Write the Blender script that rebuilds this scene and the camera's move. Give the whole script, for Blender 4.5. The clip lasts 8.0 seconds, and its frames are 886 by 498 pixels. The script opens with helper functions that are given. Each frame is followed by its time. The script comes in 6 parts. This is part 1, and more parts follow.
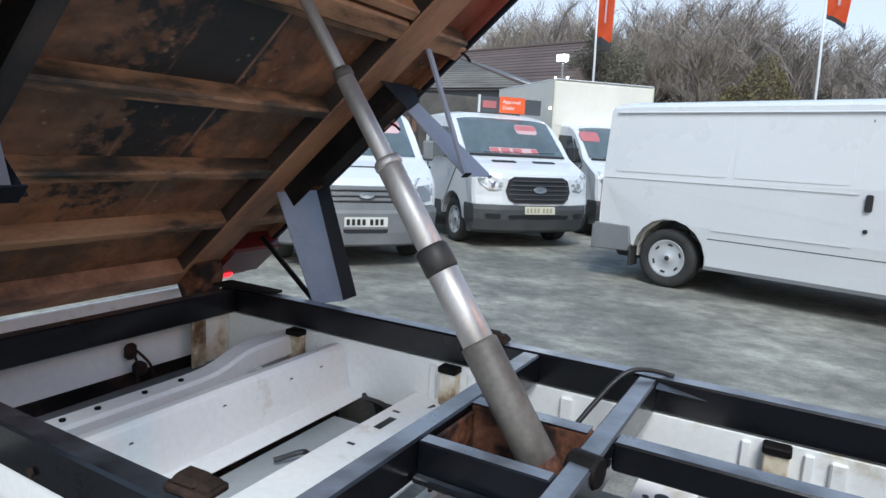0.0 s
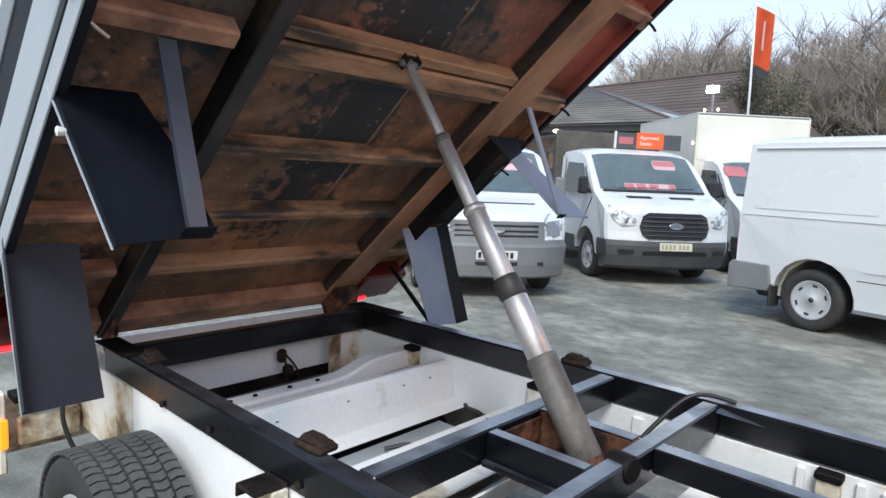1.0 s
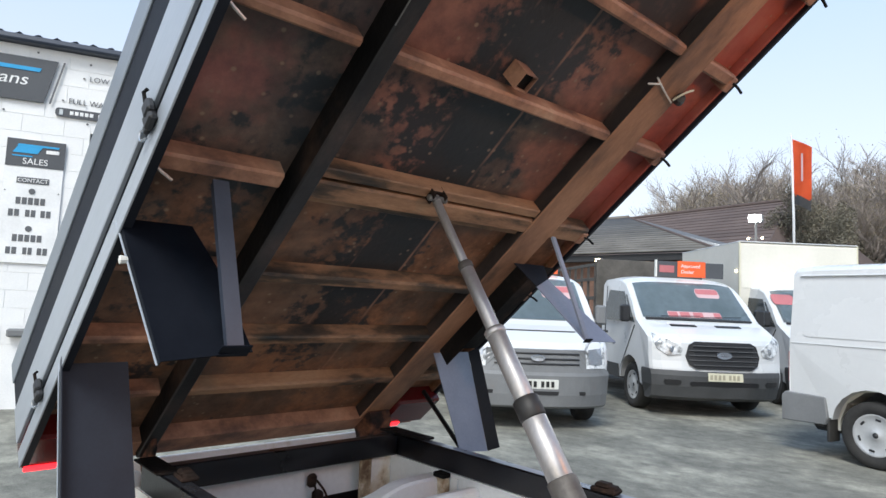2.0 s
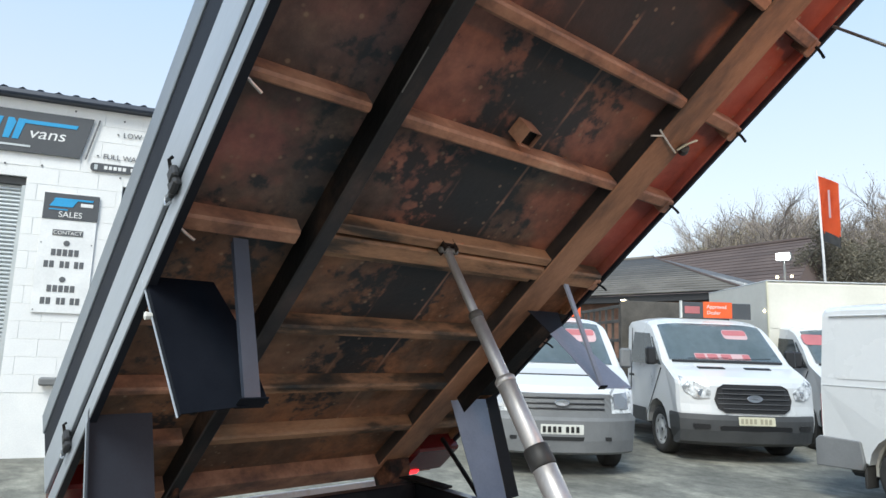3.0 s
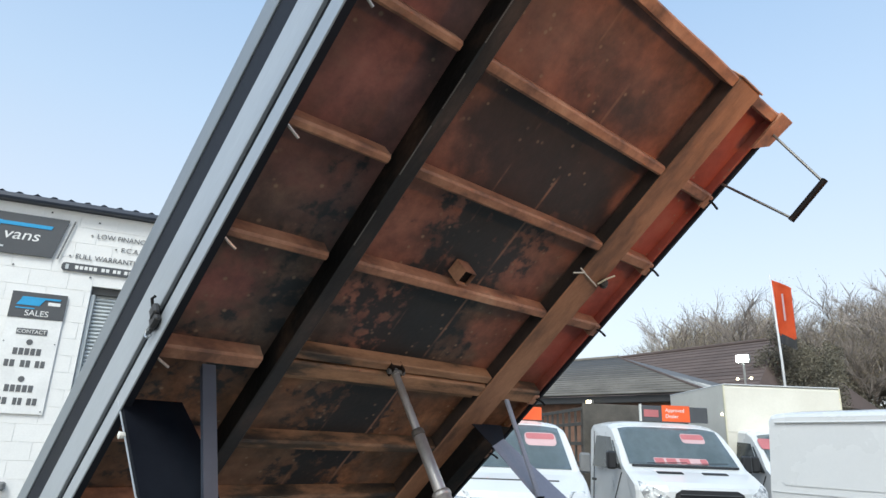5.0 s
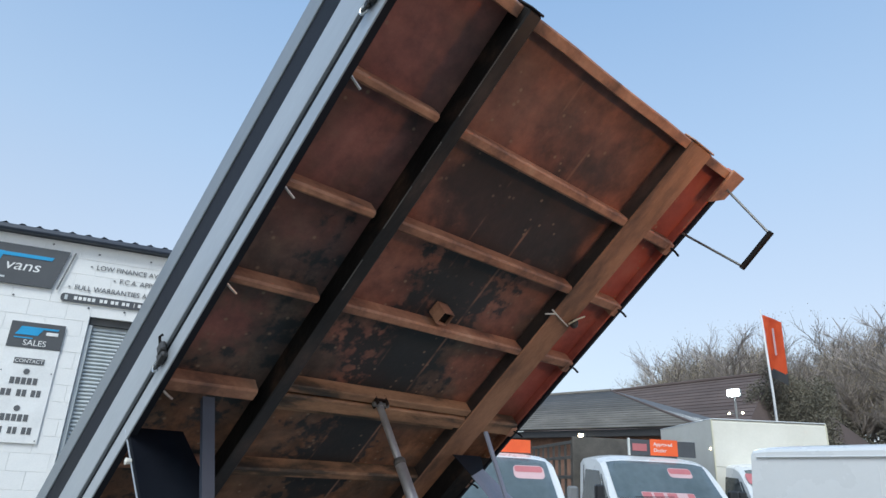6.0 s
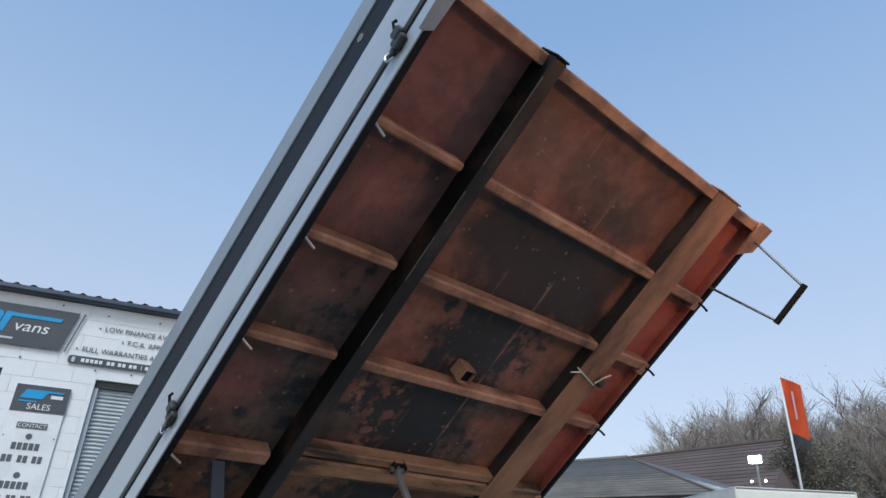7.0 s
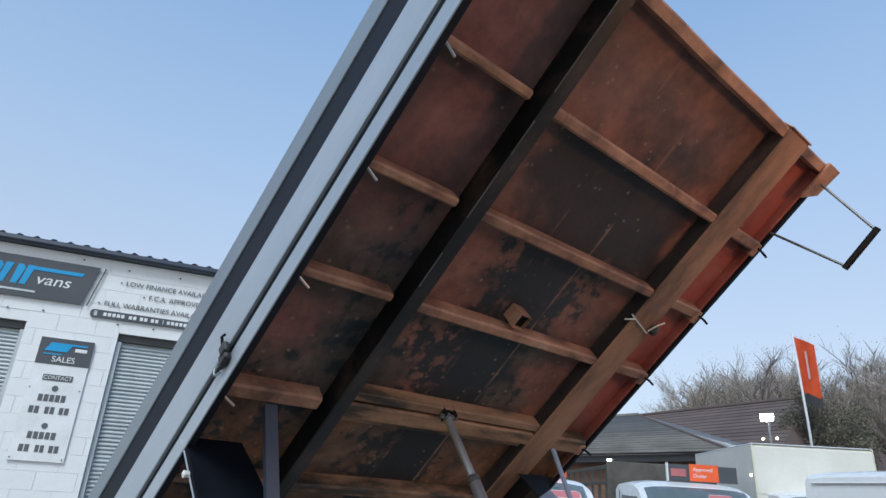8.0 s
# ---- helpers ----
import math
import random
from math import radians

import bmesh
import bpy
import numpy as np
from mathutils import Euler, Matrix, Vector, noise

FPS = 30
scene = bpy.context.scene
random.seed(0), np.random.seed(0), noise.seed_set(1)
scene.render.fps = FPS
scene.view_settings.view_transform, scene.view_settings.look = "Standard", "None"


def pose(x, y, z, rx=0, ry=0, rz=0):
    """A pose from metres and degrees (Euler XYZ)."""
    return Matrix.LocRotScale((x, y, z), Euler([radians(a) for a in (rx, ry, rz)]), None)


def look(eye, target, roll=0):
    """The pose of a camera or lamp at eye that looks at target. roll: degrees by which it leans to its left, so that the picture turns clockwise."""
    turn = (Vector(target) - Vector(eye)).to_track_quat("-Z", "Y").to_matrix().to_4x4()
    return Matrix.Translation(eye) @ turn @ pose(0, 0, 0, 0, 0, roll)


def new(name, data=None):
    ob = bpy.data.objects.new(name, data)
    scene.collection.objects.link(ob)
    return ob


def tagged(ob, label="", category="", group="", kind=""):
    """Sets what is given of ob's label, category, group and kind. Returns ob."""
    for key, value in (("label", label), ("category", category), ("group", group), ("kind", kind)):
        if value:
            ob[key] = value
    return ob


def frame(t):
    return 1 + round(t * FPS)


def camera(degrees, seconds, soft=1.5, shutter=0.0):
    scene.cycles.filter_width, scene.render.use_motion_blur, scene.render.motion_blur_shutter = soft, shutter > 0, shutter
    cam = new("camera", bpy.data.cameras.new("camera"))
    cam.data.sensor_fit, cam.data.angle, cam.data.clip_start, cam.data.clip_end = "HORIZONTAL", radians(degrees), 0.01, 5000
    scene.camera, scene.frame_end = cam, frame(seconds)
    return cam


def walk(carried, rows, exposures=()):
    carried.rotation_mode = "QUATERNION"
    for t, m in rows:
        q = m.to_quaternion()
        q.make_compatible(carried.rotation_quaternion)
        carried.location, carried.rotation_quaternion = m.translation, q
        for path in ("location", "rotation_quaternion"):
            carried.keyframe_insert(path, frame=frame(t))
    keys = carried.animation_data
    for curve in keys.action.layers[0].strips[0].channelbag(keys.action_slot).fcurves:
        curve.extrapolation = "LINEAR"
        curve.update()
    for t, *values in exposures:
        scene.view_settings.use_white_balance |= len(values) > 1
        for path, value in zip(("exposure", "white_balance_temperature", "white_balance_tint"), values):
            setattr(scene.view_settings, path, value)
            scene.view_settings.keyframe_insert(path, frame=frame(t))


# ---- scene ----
cam = camera(69.8, 8.0)
PATH = [
    (0, (0.834, -1.219, 1.446), (-0.144, 0.498, 1.135), 2.8),
    (0.5, (1.048, -1.372, 1.479), (-0.156, 0.196, 1.177), 2.6),
    (1, (1.175, -1.412, 1.501), (-0.174, 0.046, 1.272), 2.5),
    (1.5, (1.268, -1.425, 1.482), (-0.181, -0.051, 1.597), 2.4),
    (1.7, (1.282, -1.44, 1.483), (-0.173, -0.077, 1.644), 2.4),
    (2.8, (1.373, -1.449, 1.509), (-0.137, -0.15, 1.69), 2.2),
    (3, (1.387, -1.458, 1.512), (-0.121, -0.179, 1.81), 1.9),
    (3.5, (1.422, -1.478, 1.518), (-0.053, -0.245, 2.069), 2.1),
    (4, (1.506, -1.548, 1.526), (0.024, -0.332, 2.095), 2.2),
    (4.5, (1.611, -1.642, 1.56), (0.185, -0.359, 2.127), 1.8),
    (4.7, (1.647, -1.615, 1.572), (0.234, -0.317, 2.141), 2.1),
    (5.8, (1.88, -1.702, 1.564), (0.496, -0.42, 2.231), 2.7),
    (6, (1.92, -1.743, 1.553), (0.544, -0.461, 2.235), 2.7),
    (6.5, (1.921, -1.746, 1.553), (0.59, -0.523, 2.408), 2.9),
    (7, (1.82, -1.719, 1.55), (0.476, -0.514, 2.411), 2.9),
    (7.5, (1.656, -1.701, 1.547), (0.301, -0.502, 2.398), 3.4),
    (8, (1.604, -1.752, 1.518), (0.208, -0.529, 2.265), 3.3),
]
EXPOSURES = [(0.0, 0.96, 5950, 4), (0.5, 1.02, 5980, 4), (1.0, 1.12, 6120, 5), (1.5, 1.12, 6300, 7), (3.0, 1.10, 6280, 2), (4.5, 1.04, 6380, 2), (6.0, 0.74, 5900, 2), (6.5, 0.54, 5700, 3), (7.5, 0.60, 5850, 5), (8.0, 0.62, 5770, 3)]
walk(cam, [(t, look(eye, target, roll)) for t, eye, target, roll in PATH], EXPOSURES)

# ---- world and light: pale winter sky shortly after sunset ----
SUN_EL, SUN_AZ = 20.0, 150.0
world = bpy.data.worlds.new("evening_sky")
scene.world = world
world.use_nodes = True
wn, wl = world.node_tree.nodes, world.node_tree.links
sky = wn.new("ShaderNodeTexSky")
sky.sky_type, sky.sun_disc = "NISHITA", False
sky.sun_elevation, sky.sun_rotation = radians(SUN_EL), radians(SUN_AZ)
sky.air_density, sky.dust_density, sky.ozone_density = 1.0, 1.5, 2.0
haze = wn.new("ShaderNodeMix")
haze.data_type = "RGBA"
haze.inputs[0].default_value = 0.78
veil = wn.new("ShaderNodeValToRGB")
VEIL = ((0.0, (0.81, 0.77, 0.825)), (0.22, (0.745, 0.742, 0.825)), (0.45, (0.565, 0.672, 0.865)), (0.70, (0.37, 0.525, 0.80)), (1.0, (0.30, 0.46, 0.76)))
while len(veil.color_ramp.elements) < len(VEIL):
    veil.color_ramp.elements.new(0.5)
for e, (p, c) in zip(veil.color_ramp.elements, VEIL):
    e.position, e.color = p, (*c, 1)
sky_way = wn.new("ShaderNodeTexCoord")
sky_xyz = wn.new("ShaderNodeSeparateXYZ")
wl.new(sky_way.outputs["Generated"], sky_xyz.inputs[0])
wl.new(sky_xyz.outputs[2], veil.inputs[0])
veil_gain = wn.new("ShaderNodeVectorMath")
veil_gain.operation = "SCALE"
veil_gain.inputs["Scale"].default_value = 4.35
wl.new(veil.outputs[0], veil_gain.inputs[0])
wl.new(veil_gain.outputs[0], haze.inputs[7])
wl.new(sky.outputs[0], haze.inputs[6])
wl.new(haze.outputs[2], wn["Background"].inputs[0])
wn["Background"].inputs[1].default_value = 0.135
sun_data = bpy.data.lights.new("sun", "SUN")
sun_data.energy, sun_data.angle, sun_data.color = 1.75, radians(25), (1.0, 0.95, 0.89)
sun = new("sun", sun_data)
sun.matrix_world = look((0, 0, 0), (-math.sin(radians(SUN_AZ)), -math.cos(radians(SUN_AZ)), -math.tan(radians(SUN_EL + 33))))

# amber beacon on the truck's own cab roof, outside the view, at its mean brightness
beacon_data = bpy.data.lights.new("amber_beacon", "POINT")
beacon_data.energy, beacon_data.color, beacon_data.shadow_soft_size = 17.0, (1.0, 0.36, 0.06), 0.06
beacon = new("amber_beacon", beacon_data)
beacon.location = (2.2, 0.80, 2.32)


# ---- materials ----
def ramp(nodes, stops):
    r = nodes.new("ShaderNodeValToRGB")
    while len(r.color_ramp.elements) < len(stops):
        r.color_ramp.elements.new(0.5)
    for e, (p, c) in zip(r.color_ramp.elements, stops):
        e.position = p
        e.color = (*c, 1) if len(c) == 3 else c
    return r


def surface(name, stops, scale=3.0, fine=60.0, fine_amount=0.25, rough=0.6, rough_var=0.15, metal=0.0, bump=0.15, bump_dist=0.004,
            coat=0.0, per_object=0.0, stretch=(1, 1, 1), detail=6.0, specular=0.5):
    """A layered paint or metal: broad stains from stops, fine grain, uneven gloss and relief."""
    m = bpy.data.materials.new(name)
    m.use_nodes = True
    nt = m.node_tree
    n, l = nt.nodes, nt.links
    b = n["Principled BSDF"]
    co = n.new("ShaderNodeTexCoord")
    mp = n.new("ShaderNodeMapping")
    mp.inputs["Scale"].default_value = stretch
    l.new(co.outputs["Object"], mp.inputs[0])
    big = n.new("ShaderNodeTexNoise")
    big.inputs["Scale"].default_value, big.inputs["Detail"].default_value, big.inputs["Roughness"].default_value = scale, detail, 0.6
    l.new(mp.outputs[0], big.inputs["Vector"])
    r = ramp(n, stops)
    l.new(big.outputs[0], r.inputs[0])
    small = n.new("ShaderNodeTexNoise")
    small.inputs["Scale"].default_value, small.inputs["Detail"].default_value = fine, 3.0
    l.new(mp.outputs[0], small.inputs["Vector"])
    mr = n.new("ShaderNodeMapRange")
    mr.inputs["To Min"].default_value, mr.inputs["To Max"].default_value = 1 - fine_amount, 1 + fine_amount
    l.new(small.outputs[0], mr.inputs[0])
    mul = n.new("ShaderNodeMix")
    mul.data_type, mul.blend_type = "RGBA", "MULTIPLY"
    mul.inputs[0].default_value = 1.0
    l.new(r.outputs[0], mul.inputs[6])
    l.new(mr.outputs[0], mul.inputs[7])
    out = mul.outputs[2]
    if per_object:
        oi = n.new("ShaderNodeObjectInfo")
        m2 = n.new("ShaderNodeMapRange")
        m2.inputs["To Min"].default_value, m2.inputs["To Max"].default_value = 1 - per_object, 1 + per_object
        l.new(oi.outputs["Random"], m2.inputs[0])
        mx = n.new("ShaderNodeMix")
        mx.data_type, mx.blend_type = "RGBA", "MULTIPLY"
        mx.inputs[0].default_value = 1.0
        l.new(out, mx.inputs[6])
        l.new(m2.outputs[0], mx.inputs[7])
        out = mx.outputs[2]
    l.new(out, b.inputs["Base Color"])
    rr = n.new("ShaderNodeMapRange")
    rr.inputs["To Min"].default_value, rr.inputs["To Max"].default_value = max(0.03, rough - rough_var), min(1, rough + rough_var)
    l.new(big.outputs[0], rr.inputs[0])
    l.new(rr.outputs[0], b.inputs["Roughness"])
    b.inputs["Metallic"].default_value = metal
    b.inputs["Specular IOR Level"].default_value = specular
    b.inputs["Coat Weight"].default_value = coat
    b.inputs["Coat Roughness"].default_value = 0.08
    if bump:
        bp = n.new("ShaderNodeBump")
        bp.inputs["Strength"].default_value, bp.inputs["Distance"].default_value = bump, bump_dist
        l.new(small.outputs[0], bp.inputs["Height"])
        l.new(bp.outputs[0], b.inputs["Normal"])
    return m


def plain(name, c, rough=0.5, metal=0.0, coat=0.0):
    d = tuple(v * 0.86 for v in c)
    return surface(name, [(0.35, d), (0.65, c)], scale=2.5, fine=40, fine_amount=0.06, rough=rough, rough_var=0.06, metal=metal, bump=0.05, coat=coat)


def glowing(name, c, strength):
    m = bpy.data.materials.new(name)
    m.use_nodes = True
    b = m.node_tree.nodes["Principled BSDF"]
    b.inputs["Base Color"].default_value = (*c, 1)
    b.inputs["Emission Color"].default_value = (*c, 1)
    b.inputs["Emission Strength"].default_value = strength
    return m


M = {}


def deck_paint():
    """Red-oxide underside: mottled primer, black wax sprayed bay by bay over the middle, two bare seams, blotches where it has flaked."""
    m = bpy.data.materials.new("red_oxide_deck")
    m.use_nodes = True
    n, l = m.node_tree.nodes, m.node_tree.links
    b = n["Principled BSDF"]
    co = n.new("ShaderNodeTexCoord")
    xyz = n.new("ShaderNodeSeparateXYZ")
    l.new(co.outputs["Object"], xyz.inputs[0])
    u, y = xyz.outputs[0], xyz.outputs[1]

    def noise_of(scale, detail=5.0, rough=0.6, stretch=(1, 1, 1), shift=0.0):
        mp = n.new("ShaderNodeMapping")
        mp.inputs["Scale"].default_value = stretch
        mp.inputs["Location"].default_value = (shift, shift * 0.7, 0)
        l.new(co.outputs["Object"], mp.inputs[0])
        t = n.new("ShaderNodeTexNoise")
        t.inputs["Scale"].default_value, t.inputs["Detail"].default_value, t.inputs["Roughness"].default_value = scale, detail, rough
        l.new(mp.outputs[0], t.inputs["Vector"])
        return t.outputs[0]

    def step(value, lo, hi):
        r = n.new("ShaderNodeMapRange")
        r.interpolation_type = "SMOOTHSTEP"
        r.inputs["From Min"].default_value, r.inputs["From Max"].default_value = lo, hi
        l.new(value, r.inputs[0])
        return r.outputs[0]

    def calc(op, a, c):
        t = n.new("ShaderNodeMath")
        t.operation = op
        for i, v in enumerate((a, c)):
            if isinstance(v, (int, float)):
                t.inputs[i].default_value = v
            else:
                l.new(v, t.inputs[i])
        return t.outputs[0]

    def blend(fac, a, c):
        t = n.new("ShaderNodeMix")
        t.data_type = "RGBA"
        l.new(fac, t.inputs[0])
        l.new(a, t.inputs[6])
        if isinstance(c, tuple):
            t.inputs[7].default_value = (*c, 1)
        else:
            l.new(c, t.inputs[7])
        return t.outputs[2]

    def profile(stops):
        """How thickly a bay is sprayed, painted shade included, across the deck from y = -0.95 to 1.05."""
        r = ramp(n, [((p + 0.95) / 2.0, (v, v, v)) for p, v in stops])
        l.new(across, r.inputs[0])
        return r.outputs[0]

    # primer: brown in the middle, maroon under the near wing
    brown = ramp(n, [(0.28, (0.095, 0.052, 0.044)), (0.43, (0.27, 0.120, 0.090)), (0.58, (0.44, 0.195, 0.140)), (0.80, (0.52, 0.29, 0.215))])
    l.new(noise_of(2.6, 8, 0.66), brown.inputs[0])
    maroon = ramp(n, [(0.28, (0.075, 0.046, 0.046)), (0.46, (0.215, 0.092, 0.084)), (0.62, (0.34, 0.145, 0.124)), (0.82, (0.41, 0.22, 0.185))])
    l.new(noise_of(3.4, 9, 0.70), maroon.inputs[0])
    # brighter red along the far edge, beacon glow put into the paint
    red = ramp(n, [(0.30, (0.22, 0.060, 0.048)), (0.52, (0.42, 0.105, 0.078)), (0.75, (0.50, 0.19, 0.14))])
    l.new(noise_of(3.0, 7, 0.65), red.inputs[0])
    tone = blend(step(y, -0.50, -0.47), maroon.outputs[0], brown.outputs[0])
    tone = blend(step(y, 0.755, 0.765), tone, red.outputs[0])
    grease = ramp(n, [(0.30, (0.055, 0.033, 0.020)), (0.44, (0.19, 0.094, 0.052)), (0.56, (0.345, 0.165, 0.088)), (0.74, (0.46, 0.235, 0.125))])
    l.new(noise_of(4.0, 9, 0.70), grease.inputs[0])
    tone = blend(calc("SUBTRACT", 1.0, step(calc("ADD", u, calc("MULTIPLY", noise_of(3.0, 4), 0.35)), 1.20, 1.75)), tone, grease.outputs[0])
    grime = ramp(n, [(0.30, (0.040, 0.036, 0.034)), (0.48, (0.105, 0.082, 0.068)), (0.66, (0.20, 0.150, 0.115)), (0.85, (0.28, 0.22, 0.17))])
    l.new(noise_of(6.0, 9, 0.72, shift=2.3), grime.inputs[0])
    worn = calc("MULTIPLY", step(noise_of(2.3, 5, 0.6, shift=4.4), 0.40, 0.56), calc("ADD", calc("MULTIPLY", step(u, 1.10, 1.40), 0.30), calc("SUBTRACT", 0.6, calc("MULTIPLY", step(u, 1.75, 2.15), 0.50))))
    tone = blend(calc("MULTIPLY", worn, calc("SUBTRACT", 1.0, step(y, 0.74, 0.76))), tone, grime.outputs[0])
    wobble = calc("MULTIPLY", calc("SUBTRACT", noise_of(5.0, 5), 0.5), 0.16)
    across = calc("DIVIDE", calc("ADD", calc("ADD", y, wobble), 0.95), 2.0)
    # spray per bay; low near-wing amounts also hold the shade down there
    bays = (
        (2.57, 3.10, ((-0.72, 0.12), (-0.58, 0.42), (-0.46, 0.25), (-0.10, 0.30), (0.12, 0.62), (0.34, 0.52), (0.50, 0.22), (0.72, 0.10))),
        (2.175, 2.57, ((-0.75, 0.18), (-0.58, 0.55), (-0.44, 0.24), (-0.32, 0.60), (-0.20, 0.95), (0.46, 0.98), (0.54, 0.70), (0.72, 0.12))),
        (1.785, 2.175, ((-0.80, 0.20), (-0.58, 0.50), (-0.44, 0.30), (-0.26, 0.30), (-0.10, 0.72), (0.17, 0.80), (0.34, 0.62), (0.48, 0.20))),
        (1.30, 1.785, ((-0.80, 0.30), (-0.58, 0.58), (-0.42, 0.46), (-0.24, 0.60), (-0.07, 0.78), (-0.04, 1.00), (0.17, 0.96), (0.22, 0.55), (0.42, 0.42), (0.54, 0.12))),
        (0.875, 1.30, ((-0.80, 0.50), (-0.58, 0.64), (-0.40, 0.12), (-0.24, 0.50), (-0.07, 0.72), (-0.04, 1.00), (0.17, 0.92), (0.22, 0.50), (0.36, 0.42), (0.44, 0.05))),
        (0.515, 0.875, ((-0.80, 0.48), (-0.58, 0.58), (-0.36, 0.12), (-0.14, 0.42), (0.04, 0.72), (0.20, 0.66), (0.24, 0.30), (0.44, 0.06), (0.70, 0.20))),
        (0.172, 0.515, ((-0.80, 0.42), (-0.58, 0.50), (-0.40, 0.20), (-0.12, 0.36), (0.06, 0.52), (0.26, 0.22), (0.48, 0.10), (0.70, 0.24))),
        (-0.40, 0.172, ((-0.80, 0.42), (-0.40, 0.26), (0.0, 0.34), (0.30, 0.22), (0.70, 0.26))),
    )
    cover = None
    for u0, u1, stops in bays:
        inside = calc("MULTIPLY", calc("GREATER_THAN", u, u0), calc("LESS_THAN", u, u1))
        bay = calc("MULTIPLY", profile(stops), inside)
        cover = bay if cover is None else calc("ADD", cover, bay)
    cloud = calc("MULTIPLY", calc("SUBTRACT", noise_of(4.2, 9, 0.70), 0.5), 1.55)
    drops = calc("MULTIPLY", calc("SUBTRACT", noise_of(15.0, 4, 0.55, shift=3.1), 0.5), 1.0)
    amount = calc("ADD", cover, calc("ADD", cloud, drops))
    # towards the headboard the spray is thinner and soft-edged
    upper = step(u, 2.165, 2.18)
    soft = calc("ADD", cover, calc("MULTIPLY", calc("SUBTRACT", noise_of(3.4, 6, 0.62, shift=7.2), 0.5), 1.5))
    crisp_part = calc("MULTIPLY", step(amount, 0.44, 0.70), calc("SUBTRACT", 0.95, calc("MULTIPLY", upper, 0.80)))
    dark = calc("MAXIMUM", crisp_part, calc("MULTIPLY", calc("MULTIPLY", step(soft, 0.24, 0.90), 0.88), upper))
    mist = calc("MULTIPLY", step(amount, 0.15, 0.75), 0.40)
    col = blend(calc("MAXIMUM", dark, mist), tone, (0.022, 0.029, 0.034))
    # flaked blotches and rust specks in the sprayed part
    spots = n.new("ShaderNodeTexVoronoi")
    spots.inputs["Scale"].default_value, spots.inputs["Randomness"].default_value = 15, 1.0
    warp = n.new("ShaderNodeVectorMath")
    warp.operation = "ADD"
    drift = n.new("ShaderNodeTexNoise")
    drift.inputs["Scale"].default_value, drift.inputs["Detail"].default_value = 16, 4
    l.new(co.outputs["Object"], drift.inputs["Vector"])
    gain = n.new("ShaderNodeVectorMath")
    gain.operation = "SCALE"
    gain.inputs["Scale"].default_value = 0.10
    l.new(drift.outputs["Color"], gain.inputs[0])
    l.new(co.outputs["Object"], warp.inputs[0])
    l.new(gain.outputs[0], warp.inputs[1])
    l.new(warp.outputs[0], spots.inputs["Vector"])
    away = calc("MAXIMUM", calc("SUBTRACT", 1.0, step(y, -0.11, -0.05)), step(y, 0.18, 0.26))
    low = calc("SUBTRACT", 1.0, step(u, 2.05, 2.35))
    flake = calc("MULTIPLY", calc("SUBTRACT", 1.0, step(spots.outputs["Distance"], 0.20, 0.44)), calc("MULTIPLY", step(noise_of(3.1, 3, shift=1.7), 0.41, 0.49), calc("MULTIPLY", away, low)))
    col = blend(calc("MULTIPLY", flake, 0.8), col, tone)
    grit = n.new("ShaderNodeTexVoronoi")
    grit.inputs["Scale"].default_value = 21
    l.new(co.outputs["Object"], grit.inputs["Vector"])
    speck = calc("MULTIPLY", calc("SUBTRACT", 1.0, step(grit.outputs["Distance"], 0.08, 0.20)),
                 step(calc("ADD", noise_of(2.7, 3, shift=0.6), calc("MULTIPLY", calc("SUBTRACT", 1.0, step(u, 1.95, 2.15)), 0.06)), 0.47, 0.56))
    col = blend(calc("MULTIPLY", speck, 0.7), col, (0.33, 0.24, 0.165))
    # two welded seams along the deck, bare here and there
    for at, half, share in ((0.190, 0.0085, 0.40), (-0.055, 0.006, 0.50)):
        off = calc("ABSOLUTE", calc("SUBTRACT", calc("ADD", y, calc("MULTIPLY", wobble, 0.08)), at), 0.0)
        seam = calc("SUBTRACT", 1.0, step(off, half * 0.35, half))
        bare = step(noise_of(5.0, 3, stretch=(1, 0.2, 1), shift=at * 9), share, share + 0.22)
        col = blend(calc("MULTIPLY", calc("MULTIPLY", seam, bare), 0.85), col, (0.31, 0.175, 0.125))
    # thin blue-grey film over the upper deck, glare haze put into the colour
    pale_film = calc("MULTIPLY", calc("ADD", step(noise_of(1.7, 7, 0.68, shift=5.0), 0.40, 0.74), 0.35), calc("MULTIPLY", step(u, 1.1, 1.6), 0.11))
    col = blend(pale_film, col, (0.125, 0.138, 0.165))
    l.new(col, b.inputs["Base Color"])
    b.inputs["Specular IOR Level"].default_value = 0.3
    rr = n.new("ShaderNodeMapRange")
    rr.inputs["To Min"].default_value, rr.inputs["To Max"].default_value = 0.66, 0.48
    l.new(dark, rr.inputs[0])
    l.new(rr.outputs[0], b.inputs["Roughness"])
    bp = n.new("ShaderNodeBump")
    bp.inputs["Strength"].default_value, bp.inputs["Distance"].default_value = 0.4, 0.004
    l.new(noise_of(38, 3), bp.inputs["Height"])
    l.new(bp.outputs[0], b.inputs["Normal"])
    return m


